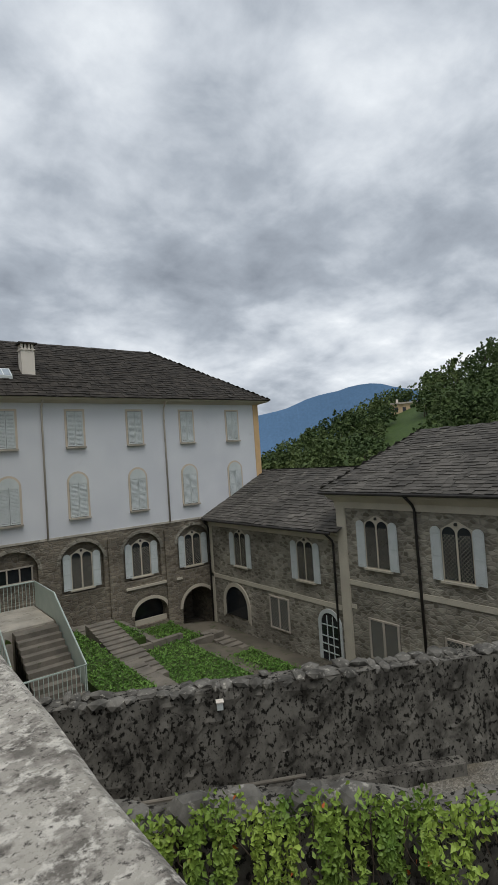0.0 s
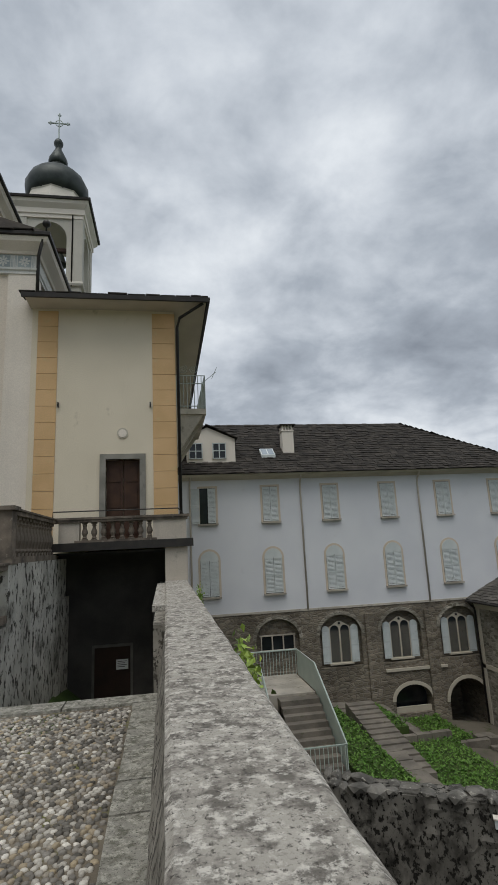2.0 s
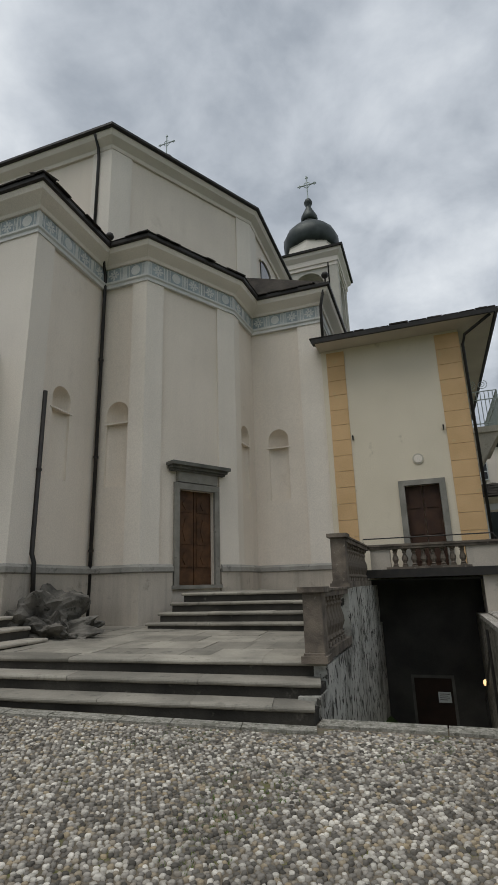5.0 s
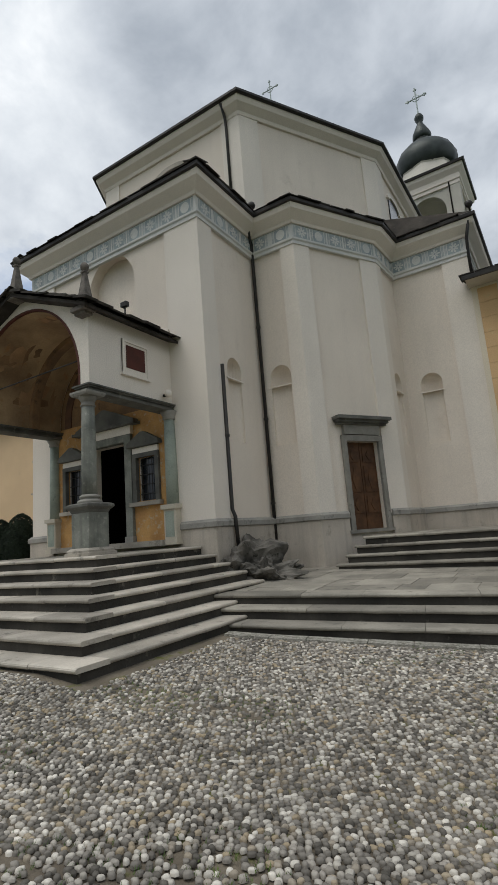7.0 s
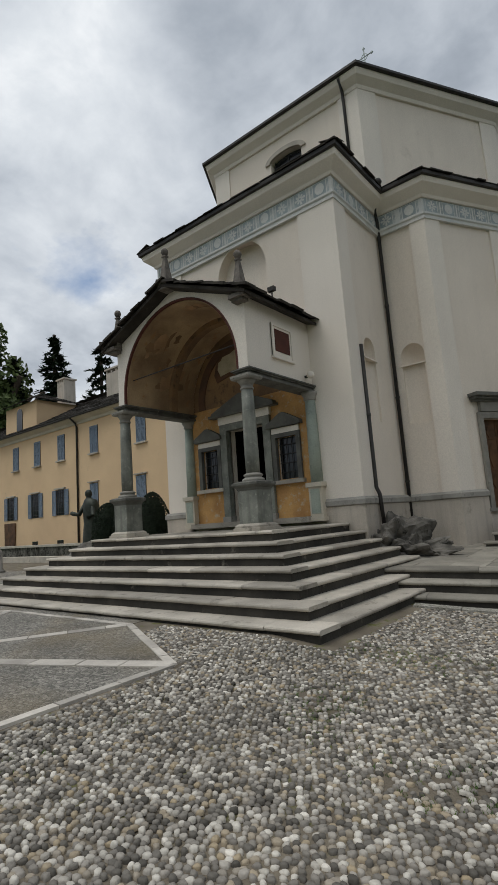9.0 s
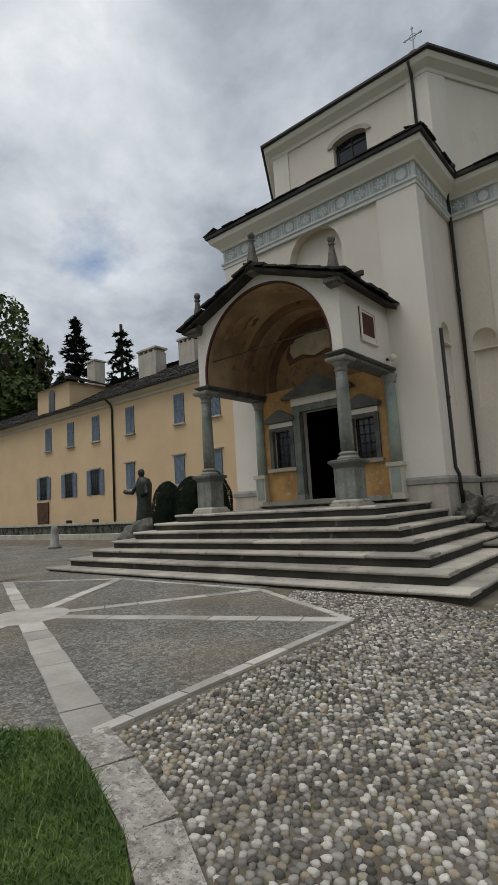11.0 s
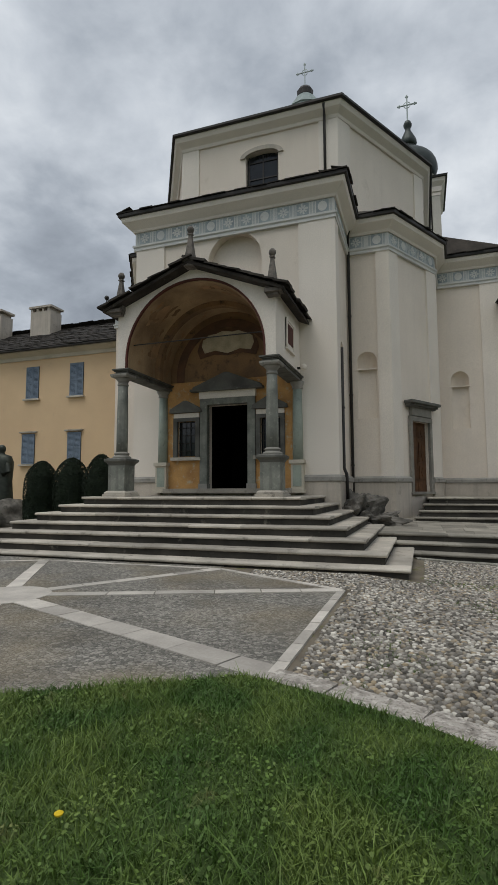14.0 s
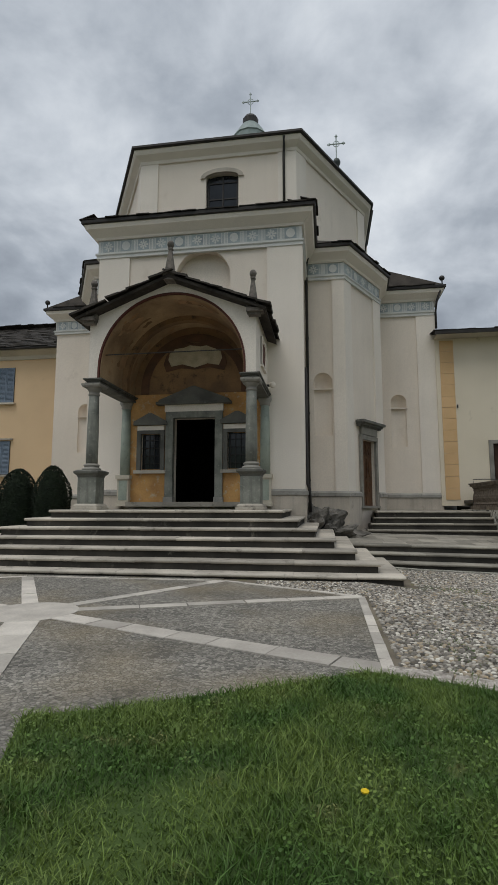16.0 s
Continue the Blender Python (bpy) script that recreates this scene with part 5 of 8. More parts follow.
def rail_run(th, x, y0, y1, zb, zt, posts=True):
    """A balustrade along y at x: base, posts, rail and turned balusters."""
    bm = BM(); box(bm, x - 0.16, x + 0.16, y0 - 0.1, y1, zb, zb + 0.14)
    part("base_course", bm, "baluster", th)
    bm = BM(); box(bm, x - 0.15, x + 0.15, y0 - 0.05, y1, zt - 0.13, zt - 0.04); box(bm, x - 0.18, x + 0.18, y0 - 0.08, y1, zt - 0.04, zt)
    part("handrail", bm, "baluster", th)
    bm = BM()
    box(bm, x - 0.15, x + 0.15, y0 - 0.05, y0 + 0.27, zb + 0.14, zt - 0.13)
    box(bm, x - 0.21, x + 0.21, y0 - 0.13, y0 + 0.33, zt - 0.05, zt + 0.03)
    box(bm, x - 0.20, x + 0.20, y0 - 0.12, y0 + 0.32, zb, zb + 0.1)
    part("post", bm, "baluster", th)
    n = int((y1 - y0 - 0.35) / 0.29)
    h = zt - 0.13 - zb - 0.14
    for i in range(n):
        b = new("baluster", BALUSTER)
        b.parent = th
        b.matrix_basis = pose(x, y0 + 0.44 + 0.29 * i, zb + 0.14) @ Matrix.Diagonal((1.3, 1.3, h / 0.61, 1))


lower_rail = thing("terrace_balustrade", "weathered brown-grey stone balustrade on the terrace edge", "balustrade", "stone balustrades")
rail_run(lower_rail, 10.60, 1.95, 4.55, 0.26, 1.33)
upper_rail = thing("terrace_balustrade", "taller weathered stone balustrade beside the door landing", "balustrade", "stone balustrades")
rail_run(upper_rail, 10.58, 4.75, 8.9, 1.30, 2.38)
bm = BM(); box(bm, 10.36, 10.76, 4.5, 10.2, 0.2, 1.31)
single("landing_wall", bm, "blotched", "blotched plaster wall carrying the door landing", kind="structure")


def build_balcony():
    th = thing("balcony", "stone and plaster balcony bridging the sunken passage", "balcony")
    y0 = 8.85
    bm = BM(); box(bm, 10.5, 14.36, y0 - 0.12, 10.18, 1.56, 1.70); box(bm, 10.5, 14.40, y0 - 0.16, y0 - 0.06, 1.50, 1.72)
    part("slab", bm, "dark", th, "dark steel-edged balcony slab")
    for x0, x1 in ((10.78, 11.32), (13.3, 14.22)):
        bm = BM(); box(bm, x0, x1, y0, y0 + 0.24, 1.72, 2.27)
        part("panel", bm, "plinth", th, "stained cream plaster panel")
    bm = BM(); box(bm, 11.2, 13.4, y0 - 0.04, y0 + 0.28, 1.70, 1.78)
    part("base_course", bm, "baluster", th)
    bm = BM(); box(bm, 10.5, 14.26, y0 - 0.05, y0 + 0.30, 2.27, 2.34); box(bm, 10.45, 14.3, y0 - 0.08, y0 + 0.32, 2.34, 2.40)
    part("handrail", bm, "baluster", th)
    for i in range(8):
        b = new("baluster", BALUSTER)
        b.parent = th
        b.matrix_basis = pose(11.45 + 0.25 * i, y0 + 0.12, 1.78) @ Matrix.Diagonal((1, 1, 0.49 / 0.61, 1))
    bm = BM(); tube(bm, [(10.6, y0 + 0.1, 2.4), (10.6, y0 + 0.1, 2.58), (14.0, y0 + 0.1, 2.58), (14.15, y0 + 0.1, 2.4)], 0.018, 6)
    part("safety_rail", bm, "dark", th, "thin dark metal rail")
    bm = BM(); box(bm, 13.62, 14.24, y0 - 0.02, y0 + 0.5, 0.3, 1.5)
    part("pier", bm, "plinth", th, "cream plastered pier")


build_balcony()


def build_annex():
    th = thing("annex", "cream plastered annex with orange quoined pilasters and wide eave", "annex")
    bm = BM(); box(bm, 9.56, 14.02, 10.2, 24.3, 1.45, 9.22)
    wall = part("wall", bm, "plaster_y", th)
    b = BM(); box(b, 11.86, 12.88, 10.0, 10.5, 1.72, 4.24)
    cut(wall, [b])
    for x0, x1 in ((9.74, 10.35), (13.30, 14.04)):
        for k in range(14):
            z = 1.72 + k * 0.528
            bm = BM(); box(bm, x0, x1, 10.17, 10.24, z + 0.006, min(z + 0.522, 9.2))
            part("quoin", bm, "orange", th)
    # eave: cream soffit, dark gutter
    bm = BM()
    prism(bm, [(9.5, 9.45), (15.05, 9.45), (15.05, 24.2), (9.5, 24.2)], 9.20, 9.24)
    part("soffit", bm, "cream", th, "pale boarded soffit")
    bm = BM()
    sweep(bm, [(9.42, 9.4), (15.1, 9.4), (15.1, 24.2)], [(-0.02, 9.18), (0.06, 9.18), (0.07, 9.32), (-0.02, 9.32)])
    part("gutter", bm, "dark", th, "dark metal gutter")
    roof(th, [[(9.4, 9.4, 9.32), (15.1, 9.4, 9.32), (12.3, 14, 10.0), (9.4, 14, 10.0)], [(15.1, 9.4, 9.32), (15.1, 24.2, 9.32), (12.3, 24.2, 10.0), (12.3, 14, 10.0)]], seed=60)
    # door
    bm = BM()
    for s in (-1, 1):
        box(bm, 12.37 + s * 0.60 - 0.09, 12.37 + s * 0.60 + 0.09, 10.14, 10.3, 1.72, 4.24)
    box(bm, 11.68, 13.06, 10.14, 10.3, 4.24, 4.40)
    d = part("door", bm, "door_stone", th, "grey stone door frame")
    for x0, x1 in ((11.87, 12.36), (12.38, 12.87)):
        bm = BM(); box(bm, x0, x1, 10.36, 10.42, 1.72, 4.24)
        for z0, z1 in ((1.95, 2.6), (2.75, 3.4), (3.55, 4.1)):
            box(bm, x0 + 0.08, x1 - 0.08, 10.335, 10.37, z0, z1)
        part("door_leaf", bm, "wood_d", d, "dark brown panelled door leaf")
    bm = BM()
    n = 18
    o = [(12.36 + 0.17 * math.cos(2 * math.pi * i / n), 5.06 + 0.17 * math.sin(2 * math.pi * i / n)) for i in range(n)]
    slab_xz(bm, o, 10.17, 10.21)
    sg = part("round_plaque", bm, "cream", th, "small round pale plaque")
    bm = BM(); slab_xz(bm, [(12.36 + 0.125 * math.cos(2 * math.pi * i / n), 5.06 + 0.125 * math.sin(2 * math.pi * i / n)) for i in range(n)], 10.155, 10.19)
    part("plaque_face", bm, "plaster_w", sg)
    pipe(th, [(14.95, 9.5, 9.2), (14.2, 9.9, 8.85), (14.12, 10.1, 8.6), (14.12, 10.1, 1.7)], 0.05)
    for x in (10.42, 13.22):
        bm = BM(); box(bm, x - 0.02, x + 0.02, 10.1, 10.22, 5.9, 6.05)
        part("wall_hook", bm, "dark", th)
    # iron balcony on the valley side
    bm = BM(); box(bm, 14.02, 15.15, 12.0, 16.5, 6.15, 6.35)
    for y in (12.2, 14.0, 16.2):
        slab = [bm.verts.new(p) for p in ((14.02, y - 0.12, 4.6), (14.02, y + 0.12, 4.6), (15.05, y + 0.12, 6.15), (15.05, y - 0.12, 6.15), (14.02, y - 0.12, 6.15), (14.02, y + 0.12, 6.15))]
        bm.faces.new((slab[0], slab[1], slab[2], slab[3])), bm.faces.new((slab[0], slab[3], slab[4])), bm.faces.new((slab[1], slab[5], slab[2]))
    ib = part("iron_balcony", bm, "step", th, "stone balcony floor on brackets with a pale iron railing")
    bm = BM()
    for k in range(9):
        x = 14.1 + 0.13 * k
        tube(bm, [(x, 12.02, 6.35), (x, 12.02, 7.6)], 0.014, 5)
    for k in range(24):
        tube(bm, [(15.13, 12.1 + 0.18 * k, 6.35), (15.13, 12.1 + 0.18 * k, 7.6)], 0.014, 5)
    for z in (6.45, 7.3, 7.6):
        tube(bm, [(14.05, 12.02, z), (15.13, 12.02, z), (15.13, 16.4, z)], 0.02, 5)
    for cx in (14.35, 14.72):
        tube(bm, [(cx + 0.02 * i * 0.35 * math.cos(0.55 * i), 12.02, 7.62 + 0.22 + 0.02 * i * 0.35 * math.sin(0.55 * i)) for i in range(26)], 0.012, 5)
    part("railing", bm, "tin", ib, "pale wrought iron railing with scrolls")
    bm = BM(); tube(bm, [(15.13, 12.05, 7.4), (15.55, 12.05, 7.75)], 0.012, 5); tube(bm, [(15.4, 12.05, 7.5), (15.6, 12.05, 7.95)], 0.01, 5)
    part("aerial", bm, "tin", ib)
    # wall below the valley side
    bm = BM(); box(bm, 13.7, 14.0, 10.4, 24.3, -10.5, 1.45)
    part("lower_wall", bm, "plaster", th)


M["plaster_y"] = mat("warm_cream_plaster", (0.76, 0.68, 0.54), (0.70, 0.625, 0.49), 0.6, 0.9, 0.05, 30, c3=(0.50, 0.44, 0.33), stain=0.12)
build_annex()


# plaster darkened in colour to give the passage its shade
M["shade_plaster"] = mat("shade_painted_plaster", (0.07, 0.066, 0.06), (0.045, 0.043, 0.04), 1.5, 0.9, 0.2, 20)


# door wood darkened the same way for the passage shade
M["shade_wood"] = mat("shade_painted_wood", (0.03, 0.017, 0.012), (0.02, 0.012, 0.009), 3, 0.8, 0.15, 30)


def build_passage():
    bm = BM()
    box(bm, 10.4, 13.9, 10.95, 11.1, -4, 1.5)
    single("wall_passage_end", bm, "shade_plaster", "end wall of the passage, its shade painted as dark grey", kind="structure")
    bm = BM(); box(bm, 10.3, 14.0, 1.4, 11.0, -3.2, -3.0)
    single("passage_floor", bm, "step", "worn stone floor of the sunken passage", kind="structure")
    bm = BM(); box(bm, 13.45, 13.72, 1.5, 11.0, -4, 0.46)
    single("passage_side_wall", bm, "parapet_rubble", "old rubble side wall of the passage", kind="structure")
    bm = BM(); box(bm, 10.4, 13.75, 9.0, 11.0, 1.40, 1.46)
    single("passage_ceiling", bm, "shade_plaster", "ceiling of the passage, its shade painted as dark grey", kind="structure")
    bm = BM(); box(bm, 13.40, 13.80, 3.1, 8.8, 0.44, 0.54)
    single("passage_coping", bm, "coping", "grey stone coping of the passage wall", kind="structure")
    th = thing("passage_door", "dark brown wooden door at the end of the passage", "door")
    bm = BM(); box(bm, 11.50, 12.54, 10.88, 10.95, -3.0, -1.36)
    part("leaf", bm, "shade_wood", th)
    bm = BM(); box(bm, 11.42, 12.62, 10.90, 10.955, -3.0, -1.28)
    part("frame", bm, "pediment", th)
    sg = thing("paper_notice", "small white paper notice on the dark door", "notice")
    bm = BM(); box(bm, 12.13, 12.48, 10.862, 10.878, -2.0, -1.72)
    part("sheet", bm, "shutter_w", sg)
    bm = BM()
    for k in range(4):
        box(bm, 12.17, 12.44 - 0.05 * (k % 2), 10.856, 10.862, -1.78 - 0.05 * k, -1.765 - 0.05 * k)
    part("text_bars", bm, "dark", sg)
    th = thing("passage_lamp", "small warm glowing wall lamp in the passage", "lamp")
    bm = BM(); lathe(bm, [(0.03, -0.05), (0.06, 0), (0.05, 0.07), (0.02, 0.1)], 13.36, 9.6, 8, base=-1.25)
    part("bulb", bm, "glow", th)
    bm = BM(); box(bm, 13.38, 13.45, 9.56, 9.64, -1.28, -1.12)
    part("bracket", bm, "dark", th)
    th = thing("handrail", "thin dark metal handrail down the passage", "handrail")
    bm = BM(); tube(bm, [(13.36, 6.6, 0.3), (13.36, 7.0, -0.3), (13.36, 10.5, -1.8), (13.36, 10.5, -2.9)], 0.022, 6)
    part("rail", bm, "dark", th)
    bm = BM(); tube(bm, [(13.36, 6.6, -3.0), (13.36, 6.6, 0.34)], 0.03, 6)
    part("post", bm, "dark", th)


g = bpy.data.materials.new("warm_lamp_glow")
g.use_nodes = True
g.node_tree.nodes["Principled BSDF"].inputs["Emission Color"].default_value = (1.0, 0.62, 0.25, 1)
g.node_tree.nodes["Principled BSDF"].inputs["Emission Strength"].default_value = 1.4
M["glow"] = g
build_passage()


def build_tower():
    th = thing("bell_tower", "pale plastered bell tower with a dark onion dome", "tower")
    cx, cy, h = 5.9, 30.2, 2.2
    bm = BM(); box(bm, cx - h, cx + h, cy - h, cy + h, 0, 26.3)
    w = part("shaft", bm, "tower", th)
    cs = []
    b = BM(); slab_xz(b, arch_pts(cx, 1.2, 20.9, 23.75, 1.2, 14), cy - 4, cy + 4); cs.append(b)
    b = BM(); slab_xz(b, arch_pts(0, 1.2, 20.9, 23.75, 1.2, 14), -4, 4)
    bmesh.ops.transform(b, matrix=pose(cx, cy, 0, 0, 0, 90), verts=b.verts); cs.append(b)
    b = BM(); box(b, cx - 1.7, cx + 1.7, cy - 1.7, cy + 1.7, 20.9, 25.2); cs.append(b)
    cut(w, cs)
    sq = [(cx - h, cy - h), (cx + h, cy - h), (cx + h, cy + h), (cx - h, cy + h)]
    for k in range(4):
        a, c = Vector(sq[k]), Vector(sq[(k + 1) % 4])
        p = Vector(sq[k - 1])
        bm = BM(); sweep(bm, [a + (p - a).normalized() * 0.7, a, a + (c - a).normalized() * 0.7], [(0, 20.4), (0.09, 20.4), (0.09, 25.2), (0, 25.2)])
        part("corner_pilaster", bm, "tower", th)
    for prof, nm, mt in (([(0, 20.0), (0.16, 20.05), (0.2, 20.2), (0.12, 20.4), (0, 20.4)], "string_course", "tower"), ([(0, 25.2), (0.12, 25.2), (0.12, 25.45), (0.2, 25.5), (0.2, 25.9), (0.45, 26.2), (0.5, 26.45), (0, 26.5)], "cornice", "plaster_w"), ([(0, 26.45), (0.62, 26.45), (0.66, 26.6), (0, 26.75)], "eave", "dark")):
        bm = BM(); sweep(bm, sq, prof, True)
        part(nm, bm, mt, th)
    k = 1.08
    bm = BM(); lathe(bm, [(2.55 * k, 26.6), (2.1 * k, 27.5), (1.9 * k, 28.0), (1.95 * k, 28.1)], cx, cy, 8)
    part("dome_base", bm, "tower", th)
    bm = BM(); lathe(bm, [(1.92, 28.05), (2.15, 28.3), (2.3, 28.8), (2.28, 29.3), (2.0, 29.9), (1.5, 30.4), (0.95, 30.8), (0.62, 31.1), (0.6, 31.3)], cx, cy, 16)
    part("onion_dome", bm, "copper", th, "dark ribbed metal onion dome", True)
    bm = BM(); lathe(bm, [(0.6, 31.2), (0.72, 31.5), (0.68, 31.8), (0.4, 32.4), (0.25, 32.7), (0.22, 32.9), (0.33, 33.1), (0.36, 33.3), (0.25, 33.55), (0.08, 33.65)], cx, cy, 14)
    part("dome_finial", bm, "copper", th, "", True)
    iron_cross(th, cx, cy, 33.6, 2.3, 1.7)
    th.matrix_basis = pose(0, 0, -0.5)
    for dx in (-0.4, 0.55):
        bm = BM(); lathe(bm, [(0.55, 0), (0.5, 0.1), (0.36, 0.5), (0.3, 0.75), (0.1, 0.85)], cx + dx, cy - 1.2, 14, base=22.2 - 0.5 * (dx < 0))
        part("bell", bm, "bronze", th, "", True)
    bm = BM(); box(bm, cx - 1.6, cx + 1.6, cy - 1.35, cy - 1.05, 23.2, 23.45); box(bm, cx - 1.6, cx - 1.4, cy - 1.35, cy - 1.05, 20.9, 23.3); box(bm, cx + 1.4, cx + 1.6, cy - 1.35, cy - 1.05, 20.9, 23.3)
    part("bell_frame", bm, "wood_d", th)
    pipe(th, [(cx + h + 0.1, cy - h - 0.05, 26.3), (cx + h - 0.6, cy - h - 0.12, 25.8), (cx + h - 0.6, cy - h - 0.12, 20)], 0.05)


build_tower()


# ---- parapet ----
def build_parapet():
    bm = BM()
    # rough inner and outer faces
    n, m = 90, 12
    for x, s in ((13.63, -1), (14.12, 1)):
        g = []
        for j in range(m + 1):
            z = -1.2 + (0.49 + 1.2) * j / m if s < 0 else -6.5 + 7.0 * j / m
            g.append([bm.verts.new((x - (0.13 * min(1.0, (0.49 - z) / 0.8) if s < 0 else 0) + s * (0.03 * noise.noise(Vector((0, k * 0.9, z * 4))) + 0.02 * noise.noise(Vector((3, k * 2.7, z * 9)))), -25 + 33.9 * k / n, z)) for k in range(n + 1)])
        for j in range(m):
            for k in range(n):
                bm.faces.new((g[j][k], g[j][k + 1], g[j + 1][k + 1], g[j + 1][k]))
    box(bm, 13.69, 14.09, -25, 8.88, -6.5, 0.48)
    single("parapet_wall", bm, "parapet_rubble", "old rubble parapet wall beside the square", kind="structure")
    th = thing("parapet_coping", "lichen-stained grey stone coping slabs on the parapet", "coping")
    cuts = [8.9, 6.4, 3.9, 1.6, -0.4, -2.53, -5.3, -8.2, -11.4, -14.6]
    rng = random.Random(4)
    for y1, y0 in zip(cuts, cuts[1:]):
        bm = BM()
        zt = 0.60 + rng.uniform(-0.008, 0.008)
        ny = max(2, int((y1 - y0) / 0.25))
        xs = [13.612, 13.64, 13.76, 13.9, 14.05, 14.17, 14.20]
        rows = []
        for k in range(ny + 1):
            y = y0 + 0.006 + (y1 - y0 - 0.012) * k / ny
            rows.append([bm.verts.new((x + (0.012 * noise.noise(Vector((y * 2.1, i, 0))) if i in (0, 1, 5, 6) else 0), y, zt - (0.022 if i in (0, 6) else 0) + 0.007 * noise.noise(Vector((x * 5, y * 3, 1))))) for i, x in enumerate(xs)])
        for a, b in zip(rows, rows[1:]):
            for i in range(6):
                bm.faces.new((a[i], a[i + 1], b[i + 1], b[i]))
        lowa = [[bm.verts.new((r[i].co.x, r[i].co.y, 0.48)) for r in rows] for i in (0, 6)]
        for i, lo in zip((0, 6), lowa):
            for k in range(ny):
                bm.faces.new((rows[k][i], rows[k + 1][i], lo[k + 1], lo[k]))
        for k in (0, ny):
            bm.faces.new(rows[k] + [lowa[1][k], lowa[0][k]])
        part("slab", bm, "coping", th)


build_parapet()


# ---- church square: star paving, flag strips, lawn ----
SC = Vector((0.18, -7.0))
STAR = [Vector(p) for p in ((4.93, -5.08), (2.3, -3.68), (-1.94, -3.68), (-4.57, -5.08), (-4.57, -8.97), (-1.79, -11.75), (2.15, -11.75), (4.93, -8.9))]


def flag_run(th, p, q, width, z, seed, piece=(0.5, 0.95), dz=0.004, material="flag"):
    """A row of flagstones from p to q."""
    rng = random.Random(seed)
    a, b = Vector(p), Vector(q)
    d = (b - a)
    L = d.length
    d.normalize()
    nrm = Vector((-d.y, d.x)) * (width / 2)
    t = 0.0
    while t < L - 0.05:
        w = min(rng.uniform(*piece), L - t)
        if L - t - w < 0.2:
            w = L - t
        e = [rng.uniform(0.004, 0.014) for _ in range(4)]
        n1, n2 = nrm * rng.uniform(0.93, 1.03), nrm * rng.uniform(0.93, 1.03)
        c = [a + d * (t + e[0]) - n1, a + d * (t + w - e[1]) - n2, a + d * (t + w - e[2]) + n1, a + d * (t + e[3]) + n2]
        bm = BM()
        h = z + rng.uniform(-0.003, 0.004)
        prism(bm, [(v.x, v.y) for v in c], -0.5, lambda x, y, h=h: gz(x, y) + h)
        part("flagstone", bm, material, th)
        t += w


M["edge_flag"] = lichen("rough_edging_stone", (0.47, 0.43, 0.38), (0.37, 0.335, 0.295), (0.58, 0.54, 0.48), (0.25, 0.225, 0.195))
M["border_flag"] = lichen("worn_gneiss_flag", (0.36, 0.345, 0.30), (0.26, 0.25, 0.215), (0.45, 0.43, 0.37), (0.15, 0.145, 0.115))


def build_star():
    th = thing("star_paving", "pale granite star of flagstone bands in the paved square", "paving")
    for k in range(8):
        if k == 6:
            continue
        d = (STAR[k] - SC).normalized()
        flag_run(th, SC + d * 0.64, STAR[k], 0.34 if k in (7,) else 0.24, 0.006, k)
    an = radians(-67.5)
    d = Vector((math.cos(an), math.sin(an)))
    flag_run(th, SC + d * 0.64, SC + d * 9, 0.42, 0.006, 33)
    bm = BM(); lathe(bm, [(0.66, -0.4), (0.66, 0.004), (0.64, 0.01)], SC.x, SC.y, 32)
    part("hub_stone", bm, "flag", th, "round pale hub stone")
    for k in range(8):
        if k in (6, 5):
            continue
        flag_run(th, STAR[k], STAR[(k + 1) % 8], 0.12, 0.006, 50 + k, (0.3, 0.6))
    # lawn edging curving round the grass
    pts = [(4.9, -8.93), (5.45, -9.1), (6.15, -9.38), (6.8, -9.75), (7.5, -10.3), (8.1, -11.0), (8.6, -11.9)]
    for i, (p, q) in enumerate(zip(pts, pts[1:])):
        flag_run(th, p, q, 0.28, 0.012, 70 + i, (0.8, 1.2), material="edge_flag")


build_star()

LAWN = [(4.72, -9.06), (5.4, -9.24), (6.1, -9.52), (6.72, -9.88), (7.4, -10.42), (7.98, -11.1), (8.45, -11.9), (8.6, -40), (14, -40), (2.6, -40), (2.55, -25), (2.55, -11.9), (2.45, -11.0), (2.2, -10.4), (2.7, -10.2), (3.1, -9.98), (3.6, -9.72), (4.1, -9.42)]
LAWN = [p for p in LAWN if p != (14, -40)]


def inside(x, y, poly):
    c = False
    for (x0, y0), (x1, y1) in zip(poly, poly[1:] + poly[:1]):
        if (y0 > y) != (y1 > y) and x < (x1 - x0) * (y - y0) / (y1 - y0) + x0:
            c = not c
    return c


